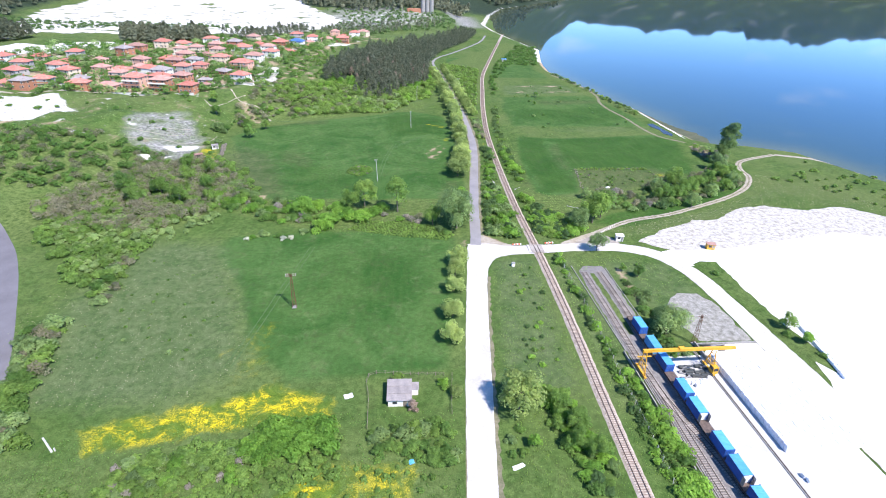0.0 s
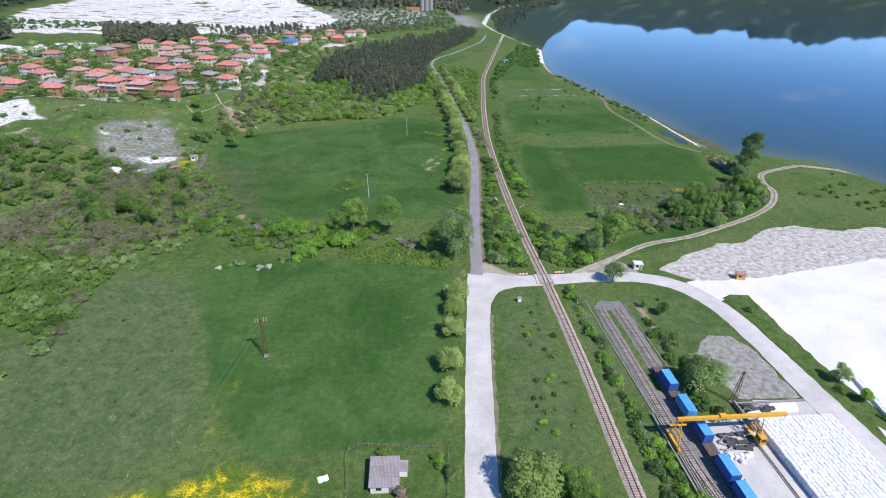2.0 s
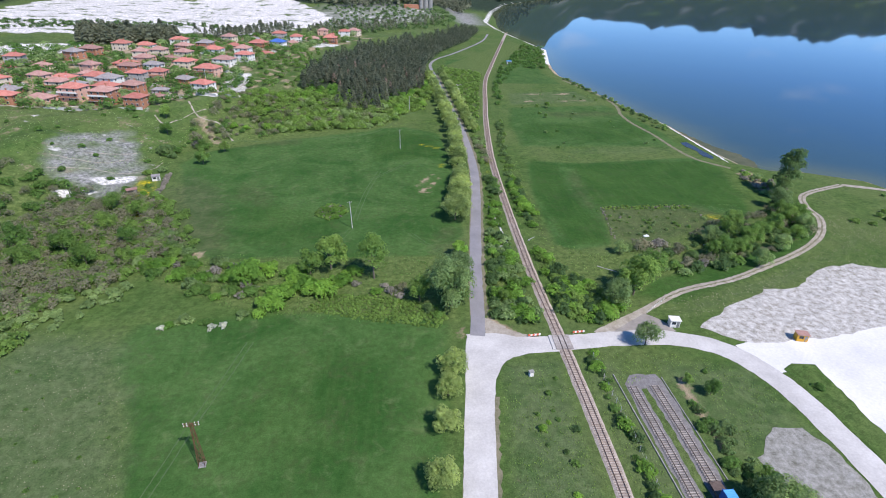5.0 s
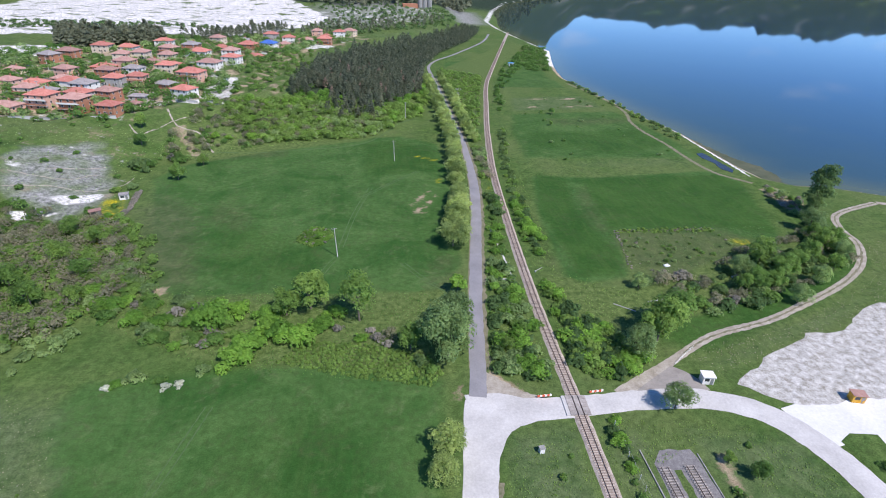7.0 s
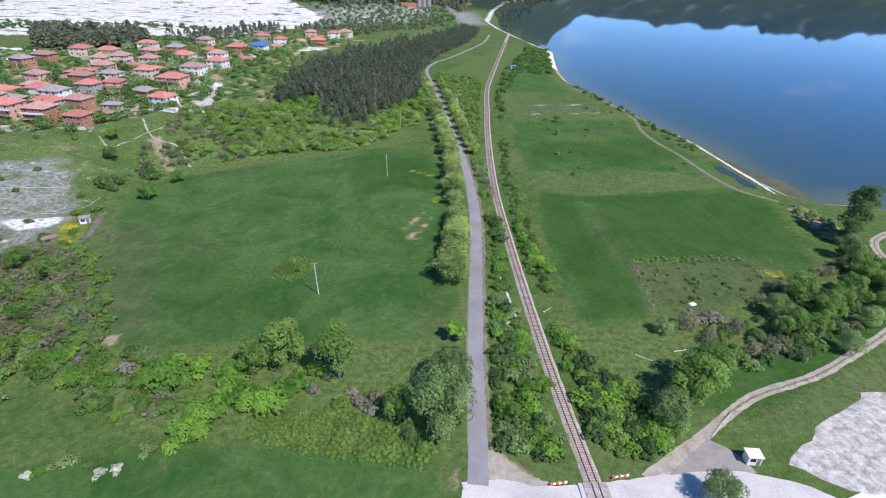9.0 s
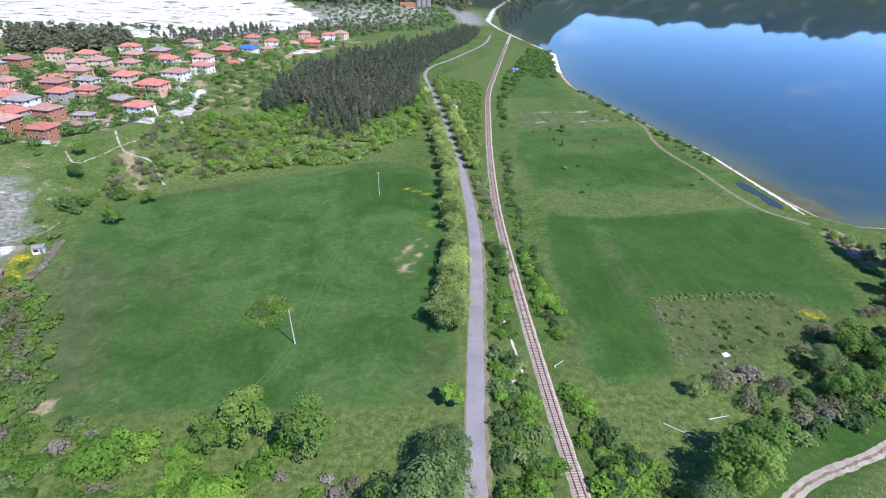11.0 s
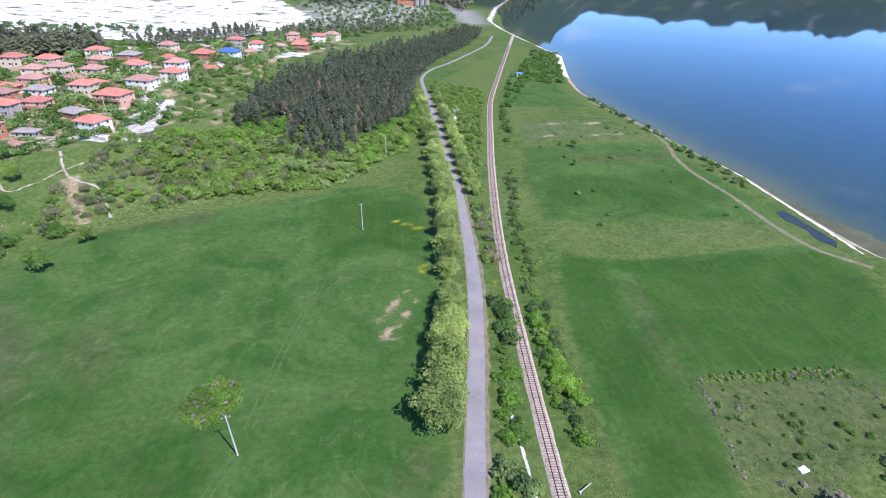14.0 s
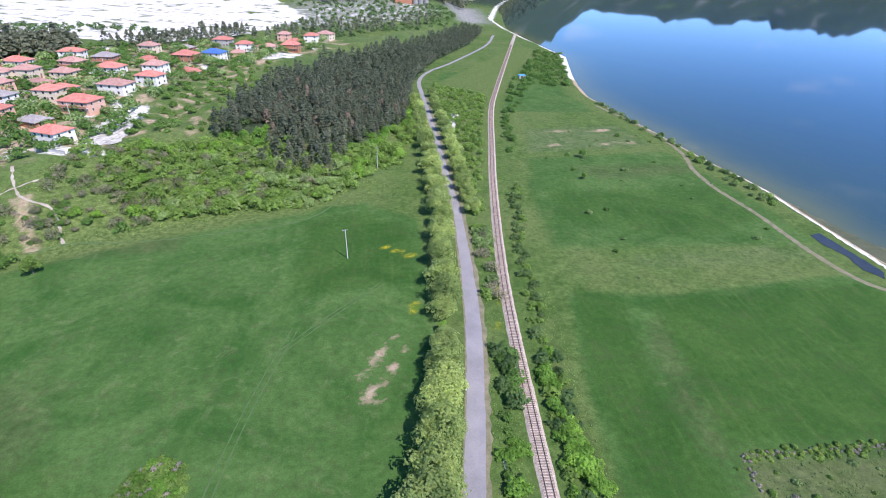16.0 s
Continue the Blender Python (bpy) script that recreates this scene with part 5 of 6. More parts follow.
for row in range(31):
    for column in range(5, 19):
        me = BAGS[rng.randint(4)]
        base, dx, dy, s = len(verts), 95.4 + column * 1.12 + rng.uniform(-0.06, 0.06), 80 + row * 1.13 + rng.uniform(-0.06, 0.06), rng.uniform(0.95, 1.1)
        verts.extend((dx + 1.06 * v.co.x, dy + 1.06 * v.co.y, 1.05 + s * v.co.z) for v in me.vertices)
        faces.extend(tuple(base + i for i in p.vertices) for p in me.polygons)
tagged(new("bulk_bags", mesh_from("bulk_bags", verts, faces, M["bag"])), "wide field of filled white woven bulk bags", "bulk bags", kind="stuff")
lower = boxes((96.1, 115.6, 79.6, 114.4, 0.06, 1.05))
me = bpy.data.meshes.new("lower_bags")
lower.to_mesh(me)
lower.free()
me.materials.append(M["bag"])
tagged(new("lower_bags", me), "lower layer of white bulk bags", "bulk bags", kind="stuff")

# scrap heaps
def scrap(x, y, w, d, n, seed, label):
    rng = np.random.RandomState(seed)
    ob = thing("scrap_heap", x, y, 0.06, 0, label, "scrap heap")
    for k in range(n):
        bm = bmesh.new()
        a, l = rng.uniform(-0.5, 0.5), rng.uniform(0.8, 2.2)
        c = Vector((rng.uniform(-w, w), rng.uniform(-d, d), rng.uniform(0.15, 0.7)))
        v = Vector((math.cos(a), math.sin(a), rng.uniform(-0.15, 0.15))) * l
        if k % 3:
            bar(bm, c - v, c + v, rng.uniform(0.15, 0.35), 8)
            part("pipe", bm, M["steel" if k % 2 else "dark"], ob)
        else:
            box(bm, c.x - l * 0.7, c.x + l * 0.7, c.y - 0.5, c.y + 0.5, 0, c.z + 0.2, 0.08)
            part("folded_tarp", bm, M["dark"], ob)


scrap(87, 108.5, 4.2, 2.4, 26, 3, "dark heap of pipes and folded tarpaulin")
scrap(99, 119.2, 3.2, 1.3, 16, 8, "heap of dark scrap metal by the wall")
heap = sheet("chalk_heap", [(95, 116.5), (110, 117), (111, 120.5), (104, 121), (96, 119.5)], 0.09, M["chalk"], "spilled white chalk powder", "chalk", 0.5, 1.5, 0.6, 9)


# guard hut, kiosk and boxes
def hut(x, y, rz, w, d, h, wall_mat, roof_mat, label, stripe=False):
    ob = thing("hut", x, y, 0.04, rz, label, "hut")
    part("wall", boxes((-w / 2, w / 2, -d / 2, d / 2, 0, h)), wall_mat, ob)
    part("roof", boxes((-w / 2 - 0.25, w / 2 + 0.25, -d / 2 - 0.25, d / 2 + 0.25, h, h + 0.16)), roof_mat, ob)
    part("window", boxes((-w * 0.36, w * 0.05, -d / 2 - 0.03, -d / 2, h * 0.45, h * 0.85)), M["glass"], ob)
    part("door", boxes((w * 0.15, w * 0.42, -d / 2 - 0.04, -d / 2, 0.02, h * 0.86)), M["steel"], ob)
    if stripe:
        for k in range(5):
            part("stripe", boxes((-w / 2 + k * w / 5, -w / 2 + (k + 0.5) * w / 5, -d / 2 - 0.05, -d / 2 - 0.03, 0.1, h * 0.4)), M["yellow"], ob)
    return ob


hut(97.4, 191.6, -8, 3.0, 2.4, 2.5, M["white"], M["white"], "small white guard hut beside the works road")
hut(134.0, 182.6, -12, 3.2, 2.2, 2.4, M["yellow"], M["tile_old"], "yellow kiosk with brown roof at the yard", True)
box_ob = thing("relay_box", 46.4, 171.6, 0, 10, "small white concrete relay box in the grass", "relay box")
part("body", boxes((-0.6, 0.6, -0.5, 0.5, 0, 1.5)), M["white"], box_ob)
part("lid", boxes((-0.7, 0.7, -0.6, 0.6, 1.5, 1.62)), M["concrete_dark"], box_ob)

# lattice masts, poles and fences
def lattice_mast(x, y, h, w, label, arms):
    ob = thing("lattice_mast", x, y, 0, 8, label, "pylon")
    top = w * 0.35
    bm = bmesh.new()
    corner = [(-1, -1), (1, -1), (1, 1), (-1, 1)]
    for sx, sy in corner:
        bar(bm, (sx * w / 2, sy * w / 2, 0), (sx * top / 2, sy * top / 2, h), 0.055, 5)
    part("legs", bm, M["rust"], ob)
    bm = bmesh.new()
    n = int(h / 1.4)
    for k in range(n):
        z0, z1 = h * k / n, h * (k + 1) / n
        w0, w1 = (w + (top - w) * k / n) / 2, (w + (top - w) * (k + 1) / n) / 2
        for (ax, ay), (bx, by) in zip(corner, corner[1:] + corner[:1]):
            a, b = (ax, bx), (ay, by)
            bar(bm, (a[0] * w0, b[0] * w0, z0), (a[1] * w1, b[1] * w1, z1), 0.03, 4)
            bar(bm, (a[1] * w0, b[1] * w0, z0), (a[0] * w1, b[0] * w1, z1), 0.03, 4)
    part("bracing", bm, M["rust"], ob)
    for z in arms:
        arm = part("cross_arm", bar(bar(bmesh.new(), (-1.6, 0, z), (1.6, 0, z), 0.08, 5), (-1.6, 0, z), (0, 0, z + 0.6), 0.05, 5), M["rust"], ob)
        for s in (-1.5, -0.8, 0.8, 1.5):
            part("insulator", bar(bmesh.new(), (s, 0, z), (s, 0, z + 0.35), 0.09, 6), M["white"], arm)
    part("footing", boxes((-w * 0.6, w * 0.6, -w * 0.6, w * 0.6, -0.1, 0.15)), M["concrete_dark"], ob)


lattice_mast(-33.6, 147.8, 13.0, 1.3, "rusty red lattice power mast in the field", (12.2, 12.9))
lattice_mast(93.8, 121.6, 11.0, 1.2, "rusty lattice mast beside the yard wall", (10.6,))


def pole(x, y, h, label, lean=0.0):
    z = float(height(x, y))
    ob = thing("power_pole", x, y, z, 20, label, "power pole", "power poles")
    part("shaft", bar(bmesh.new(), (0, 0, -0.2), (lean, 0, h), 0.2, 8, 0.12), M["concrete"], ob)
    part("cross_arm", boxes((lean - 0.9, lean + 0.9, -0.06, 0.06, h - 0.5, h - 0.36)), M["steel"], ob)
    for s in (-0.8, 0, 0.8):
        part("insulator", bar(bmesh.new(), (lean + s, 0, h - 0.36), (lean + s, 0, h - 0.1), 0.07, 6), M["white"], ob)


pole(-8.0, 263.4, 12.2, "tall pale concrete pole standing in the field", -0.5)
pole(13.8, 368.5, 11.5, "tall pale concrete pole standing in the field", -0.2)
pole(22, 452, 11, "pale concrete pole at the slope")
post = thing("concrete_post", -80.4, 91.4, 0, 25, "stout pale concrete post leaning in the grass", "post")
part("shaft", bar(bmesh.new(), (0, 0, -0.2), (-0.5, 0.3, 4.6), 0.34, 4, 0.26), M["concrete"], post)
part("stub", boxes((0.5, 0.8, -0.2, 0.1, -0.1, 0.9)), M["concrete"], post)
for x, y in ((-128, 478), (-165, 470), (-205, 442), (-150, 565), (-230, 500), (-95, 640)):
    pole(x, y, 9.0, "pale concrete pole among the houses")
sig = thing("fallen_post", 64.2, 249.6, 0.05, 30, "pale post lying beside the track", "post")
part("shaft", bar(bmesh.new(), (0, 0, 0.5), (3.2, 0, 0.9), 0.1, 6), M["concrete"], sig)
part("stand", boxes((-0.2, 0.2, -0.2, 0.2, 0, 0.6)), M["concrete"], sig)
bridge = thing("culvert", 55.2, 245.0, 0, 6, "small pale concrete culvert wall under the line", "culvert")
part("headwall", boxes((-4.6, 0.4, -0.25, 0.25, -0.1, 0.6)), M["concrete"], bridge)


for x, y, rz, length in ((85.6, 228.6, -42, 7.4), (97.6, 229.2, 4, 5.6)):
    log = thing("log", x, y, 0.12, rz, "bleached bare trunk lying in the grass", "log", "trunks in the grass")
    part("stem", bar(bmesh.new(), (0, 0, 0), (length, 0.3, 0.15), 0.17, 7, 0.09), M["concrete"], log)
    part("branch", bar(bmesh.new(), (length * 0.6, 0.2, 0.1), (length * 0.8, 1.1, 0.4), 0.07, 5, 0.03), M["concrete"], log)
strip("ditch", [(53.4, 285), (53.8, 278), (54.2, 271), (54.6, 262), (54.9, 247)], [(-0.35, 0.06), (0, 0.03), (0.35, 0.06)], M["concrete"], "narrow pale concrete drain beside the line", "drain", 1.0, 0.15)


def fence(points, gap, h, label, material, boards=False):
    q, d = spline(points, gap)
    ob = tagged(new("fence"), label, "fence")
    bm = bmesh.new()
    box(bm, -0.06, 0.06, -0.06, 0.06, -0.2, h)
    me = bpy.data.meshes.new("post")
    bm.to_mesh(me)
    bm.free()
    me.materials.append(material)
    for k in range(len(q)):
        attach("post", me, ob, m=pose(q[k, 0], q[k, 1], 0, random.uniform(-4, 4), random.uniform(-4, 4), random.uniform(0, 90)))
    for z in (h * 0.45, h * 0.9):
        for k in range(len(q) - 1):
            wires = bmesh.new()
            bar(wires, (q[k, 0], q[k, 1], z), (q[k + 1, 0], q[k + 1, 1], z), 0.035 if boards else 0.012, 4)
            part("board" if boards else "wire", wires, material, ob)


fence([(62.5, 70), (64.5, 110), (66, 145), (66.2, 180)], 3.0, 2.0, "wire fence on pale posts beside the railway", M["concrete"])
fence([(-7.4, 93.4), (-7.4, 103), (-7.3, 112.8), (4, 112.3), (15.9, 111.5)], 2.4, 1.3, "grey wooden garden fence round the shed", M["wood"], True)
fence([(15.9, 111.5), (15, 104), (14.3, 96.7)], 2.4, 1.2, "thin garden fence along the road", M["wood"], True)
fence([(92, 198.5), (97, 202.5), (101, 205.5)], 1.6, 1.0, "short pale rail fence at the track", M["white"], True)

# shed in the garden
shed = thing("shed", 0.9, 104.2, 0, -2, "small white shed with patched grey fibre-sheet roof", "shed")
part("wall", boxes((-3.0, 3.0, -3.6, 3.6, 0, 2.3)), M["white"], shed)
for k in range(3):
    y0 = -4.0 + k * 2.6
    attach("roof_sheet", mesh_from("roof_sheet", *corrugated(-3.4, 3.3, y0, y0 + 2.75, 2.32 + 0.16 * k, 22, 0.05, "y"), M["tile_grey"]), shed)
part("lean_to", boxes((3.0, 5.0, 0.4, 3.0, 0, 2.0)), M["white"], shed)
part("roof_sheet", boxes((3.0, 5.2, 0.2, 3.2, 2.05, 2.15)), M["tile_grey"], shed)
part("window", boxes((-1.8, -0.6, -3.64, -3.6, 0.9, 1.8)), M["glass"], shed)
part("door", boxes((1.0, 1.9, -3.64, -3.6, 0.02, 1.95)), M["wood"], shed)
for x, y, a, b, mt, label in ((-12.8, 105.0, 1.1, 0.7, "bag", "crumpled white plastic sheet on the grass"), (3.2, 82.9, 0.6, 0.5, "blue_light", "pale blue plastic tub lying in the weeds"), (28.2, 79.8, 1.5, 0.45, "bag", "white painted board lying in the grass"),
                              (115.4, 252, 1.1, 0.7, "bag", "white tarpaulin bundle on the fallow plot"), (120.9, 238.5, 1.2, 1.0, "concrete", "pale heap of broken concrete among bushes"), (136.8, 243.4, 0.8, 0.35, "bag", "white sack lying between bushes")):
    ob = new("litter", bpy.data.meshes.new("litter"))
    bm = boxes((-a, a, -b, b, 0, 0.25))
    bmesh.ops.subdivide_edges(bm, edges=bm.edges, cuts=3, use_grid_fill=True)
    for v in bm.verts:
        v.co += Vector((random.uniform(-0.12, 0.12), random.uniform(-0.12, 0.12), random.uniform(0, 0.15) if v.co.z > 0.1 else 0))
    bm.to_mesh(ob.data)
    bm.free()
    ob.data.materials.append(M[mt])
    ob.matrix_basis = pose(x, y, 0.0, 0, 0, 20)
    tagged(ob, label, "litter")

# ---------------------------------------------------------------- village
def hip_roof(w, d, z, rise, over=0.6):
    """A closed hipped roof with eaves."""
    a, b = w / 2 + over, d / 2 + over
    ridge = max(0.2, (max(w, d) - min(w, d)) / 2)
    if w >= d:
        top = [(-ridge, 0, z + rise), (ridge, 0, z + rise)]
        faces = [(4, 5, 9, 8), (5, 6, 9), (6, 7, 8, 9), (7, 4, 8)]
    else:
        top = [(0, -ridge, z + rise), (0, ridge, z + rise)]
        faces = [(4, 5, 8), (5, 6, 9, 8), (6, 7, 9), (7, 4, 8, 9)]
    low = [(-a, -b, z - 0.15), (a, -b, z - 0.15), (a, b, z - 0.15), (-a, b, z - 0.15)]
    up = [(x, y, z + 0.03) for x, y, _ in low]
    faces += [(0, 1, 5, 4), (1, 2, 6, 5), (2, 3, 7, 6), (3, 0, 4, 7), (3, 2, 1, 0)]
    return low + up + top, faces


def window(parent, x, y, z, w, h, along):
    """A dark pane in a pale frame, set on a wall that runs along x or y."""
    if along == "x":
        s = -1 if y < 0 else 1
        fr = part("window", boxes((x - w / 2 - 0.1, x + w / 2 + 0.1, min(y, y + s * 0.06), max(y, y + s * 0.06), z - 0.1, z + h + 0.1)), M["white"], parent)
        part("pane", boxes((x - w / 2, x + w / 2, min(y + s * 0.06, y + s * 0.08), max(y + s * 0.06, y + s * 0.08), z, z + h)), M["glass"], fr)
    else:
        s = -1 if x < 0 else 1
        fr = part("window", boxes((min(x, x + s * 0.06), max(x, x + s * 0.06), y - w / 2 - 0.1, y + w / 2 + 0.1, z - 0.1, z + h + 0.1)), M["white"], parent)
        part("pane", boxes((min(x + s * 0.06, x + s * 0.08), max(x + s * 0.06, x + s * 0.08), y - w / 2, y + w / 2, z, z + h)), M["glass"], fr)


WORDS = {"white": "white plastered", "cream": "cream plastered", "pink": "pink plastered", "brick": "bare orange brick", "grey_wall": "grey rendered",
         "tile_red": "red tiled hip roof", "tile_old": "weathered brown tiled roof", "tile_grey": "grey sheet roof", "roof_blue": "blue sheet roof"}


def house(x, y, w, d, floors, rz, walls, roof, balcony=False, detail=2):
    z = float(height(x, y))
    w, d = w * 1.12, d * 1.1
    tall = ("single-storey", "single-storey", "two-storey", "three-storey")[floors]
    ob = thing("house", x, y, z, rz, f"{tall} {WORDS[walls]} house with {WORDS[roof]}", "house", "houses of the village")
    h = floors * 2.85
    part("wall", boxes((-w / 2, w / 2, -d / 2, d / 2, -3.0, h)), M[walls], ob)
    r = attach("roof", mesh_from("roof", *hip_roof(w, d, h, 0.22 * min(w, d) + 0.3), M[roof]), ob)
    part("chimney", boxes((w * 0.12, w * 0.12 + 0.6, d * 0.05, d * 0.05 + 0.6, h + 0.4, h + 0.25 * min(w, d) + 1.0)), M["brick"], r)
    if detail:
        for f in range(floors):
            for k in range(3 if detail > 1 else 2):
                window(ob, -w * 0.32 + k * w * (0.32 if detail > 1 else 0.6), -d / 2, f * 2.85 + 1.0, 1.2, 1.3, "x")
            for k in range(2):
                window(ob, w / 2, -d * 0.25 + k * d * 0.5, f * 2.85 + 1.0, 1.1, 1.3, "y")
        part("door", boxes((w * 0.08, w * 0.08 + 1.0, -d / 2 - 0.07, -d / 2, 0.02, 2.1)), M["wood"], ob)
    if balcony:
        for f in range(1, floors):
            slab = part("balcony", boxes((-w / 2, w / 2, -d / 2 - 1.3, -d / 2, f * 2.85 - 0.15, f * 2.85)), M["concrete"], ob)
            part("railing", boxes((-w / 2, w / 2, -d / 2 - 1.3, -d / 2 - 1.22, f * 2.85, f * 2.85 + 0.9)), M["brick" if f % 2 else "white"], slab)
    return ob


house(-121.5, 451, 11.5, 9.5, 2, -22, "white", "tile_red")
house(-131, 496, 15, 11, 2, -14, "pink", "tile_red", True)
house(-127, 527, 14, 10, 2, -14, "white", "tile_old")
house(-115, 545, 12, 9, 2, -14, "white", "tile_red")
house(-145, 562, 13, 10, 2, -10, "white", "tile_red")
house(-123, 574, 11, 10, 2, -10, "white", "tile_old")
house(-106, 586, 13, 8, 1, -25, "white", "tile_red")
house(-120, 622, 14, 11, 2, -12, "brick", "tile_red")
house(-104, 634, 13, 10, 2, -12, "white", "roof_blue")
house(-152, 508, 11, 9, 2, -8, "cream", "tile_red")
house(-172, 534, 12, 10, 1, -20, "grey_wall", "tile_old")
house(-172, 500, 11, 8, 2, -10, "white", "tile_grey")
house(-184, 487, 12, 8, 2, -12, "brick", "tile_old")
house(-196, 508, 13, 9, 1, -8, "brick", "tile_red")
house(-162, 437, 11, 9, 2, -18, "brick", "tile_old", True)
house(-148, 407, 10, 8.5, 2, -14, "brick", "tile_red")
house(-168, 411, 11.5, 10, 3, -10, "brick", "tile_old", True)
house(-189, 418, 12, 10, 3, -12, "pink", "tile_red", True)
house(-183, 452, 12, 10, 2, -14, "white", "tile_grey", True)
house(-208, 476, 11, 8, 1, -12, "cream", "tile_old")
house(-146, 440, 9, 5, 1, -5, "grey_wall", "tile_grey")
house(-140, 420, 6, 5, 1, -8, "cream", "tile_old")
house(-220, 562, 12, 9, 2, -8, "cream", "tile_red")
house(-236, 542, 13, 9, 2, -14, "brick", "tile_old")
house(-166, 550, 11, 9, 2, -10, "cream", "tile_old")
house(-152, 520, 11, 9, 1, -12, "white", "tile_red")
for k, (x, y) in enumerate(((-206, 574), (-184, 545), (-174, 576), (-134, 662), (-112, 688), (-92, 676), (-77, 688), (-71, 738), (-58, 694), (-59, 722), (-46, 736), (-36, 760),
                            (-269, 404), (-256, 399), (-248, 408), (-264, 474), (-243, 434), (-229, 455), (-229, 420), (-286, 452), (-308, 468), (-246, 490), (-212, 489), (-238, 520),
                            (-278, 430), (-258, 448), (-210, 440), (-205, 410), (-222, 404), (-270, 500), (-290, 486), (-196, 540), (-160, 476), (-140, 470), (-172, 470), (-196, 462), (-218, 462), (-186, 520), (-160, 590), (-138, 600), (-186, 600), (-152, 640), (-94, 660), (-196, 434), (-176, 432))):
    rng = random.Random(k * 13)
    house(x, y, rng.uniform(9.5, 13), rng.uniform(8, 10), 1 + (k * 7 % 3 > 0), rng.uniform(-25, 5), ("white", "cream", "pink", "brick", "grey_wall")[k % 5], ("tile_red", "tile_old", "tile_red", "tile_old", "tile_grey")[k * 3 % 5 if k % 4 else 0], k % 6 == 2, 1)
# farm hut in the garden by the field, far hut by the line, silo block of the works
g = hut(-107.6, 319.4, 20, 3.6, 3.0, 2.3, M["white"], M["tile_grey"], "small white garden hut beside the field")
g.location.z = float(height(-107.6, 319.4))
hut(140.5, 668, 10, 5.5, 4.5, 3.0, M["white"], M["blue_light"], "small pale blue-roofed hut beside the line")
g = hut(-112, 302.5, 30, 4.2, 2.8, 2.1, M["wood"], M["tile_old"], "small brown wooden garden shed among bushes")
g.location.z = float(height(-112, 302.5))
works = thing("works_building", 72, 1062, float(height(72, 1062)), 5, "tall grey concrete silo block of the quarry works", "silo")
for k in range(3):
    part("silo", bar(bmesh.new(), (-10 + k * 8, 0, -5), (-10 + k * 8, 0, 26), 4, 14), M["concrete_dark"], works)
part("hall", boxes((-40, -15, -6, 6, -5, 8)), M["brick"], works)

# pale walls and yards between the houses
for x, y, w, rz in ((-150, 400, 14, 10), (-175, 398, 16, -8), (-116, 436, 16, -18), (-214, 430, 18, -12), (-190, 395, 12, 4), (-226, 470, 22, -15), (-140, 540, 14, -10)):
    ob = thing("garden_wall", x, y, float(height(x, y)), rz, "pale concrete garden wall between the houses", "wall", "garden walls")
    part("slab", boxes((-w / 2, w / 2, -0.15, 0.15, -1.5, 1.2)), M["concrete"], ob)
    part("coping", boxes((-w / 2, w / 2, -0.22, 0.22, 1.2, 1.3)), M["concrete_dark"], ob)

# ---------------------------------------------------------------- trees and bushes
G = "trees along the road"
for x, y, s in ((16.4, 103.6, 0.36), (17.6, 126.8, 0.73), (19.2, 139.6, 0.78), (21.2, 154.5, 0.73), (22.9, 165.5, 0.73), (24.5, 173.5, 0.83)):
    tree("plane", x, y, s, G)
for x, y, s in ((36.2, 270.5, 1.25), (37.9, 278.5, 1.13), (39.6, 287, 1.13), (41.0, 295.5, 1.07), (42.0, 303, 1.01), (42.6, 310.5, 1.01), (43.2, 317.5, 0.83), (45.2, 341, 1.05), (45.8, 350, 0.99), (46.2, 362, 0.95), (46.6, 371, 0.83),
                (44.4, 333, 0.8), (48.0, 380, 1.05), (48.4, 391, 1.0), (48.6, 402, 1.06), (48.8, 413, 1.0), (48.6, 424, 1.06), (48.4, 434, 1.0), (48.2, 446, 1.06), (47.8, 458, 1.0), (47.6, 471, 1.0), (47.2, 484, 1.06), (47.0, 497, 1.0), (46.8, 511, 1.0), (46.2, 526, 1.0), (46.0, 543, 0.95), (45.4, 560, 0.95), (45.0, 578, 0.9),
                (62.2, 404, 0.72), (62.0, 416, 0.8), (61.8, 428, 0.82), (61.6, 440, 0.82), (61.6, 452, 0.85), (61.2, 468, 0.88), (60.8, 484, 0.85), (60.4, 500, 0.85), (60.0, 517, 0.88), (59.2, 536, 0.85), (58.4, 556, 0.85), (58.0, 578, 0.8), (58.0, 600, 0.8)):
    tree("plane", x, y, s, G)
tree("young", 34.2, 238, 1.55, G)
tree("young", 43.6, 326, 0.9, G)
# the belt between the fields
G = "trees of the hedgerow"
tree("willow", 28.0, 205.5, 1.2, G)
tree("willow", 31.0, 217.5, 0.98, G)
tree("ash", 2.2, 223.5, 1.3, G)
tree("leafy", -13.5, 230.5, 1.6, G)
tree("leafy", -20.5, 227.5, 1.15, G)
tree("leafy", 17.5, 209, 1.0, G)
for x, y, s in ((-29, 211, 2.5), (-31, 206.5, 1.9), (-20, 216.5, 2.0), (-14.5, 214.5, 2.1), (-41, 224, 2.5), (-45, 227, 2.0), (-24, 220, 1.8), (-9, 220, 1.8), (-35, 229, 1.6), (-26, 226, 1.6), (-5, 226, 1.5)):
    shrub("fresh", x, y, s, "bushes of the hedgerow")
for x, y, s in ((-60.5, 197.6, 0.85), (-45.8, 197.4, 0.95), (-42.8, 198.2, 0.95), (-62, 226, 1.0), (-10, 224, 0.5)):
    shrub("blossom", x, y, s, "bushes of the hedgerow")
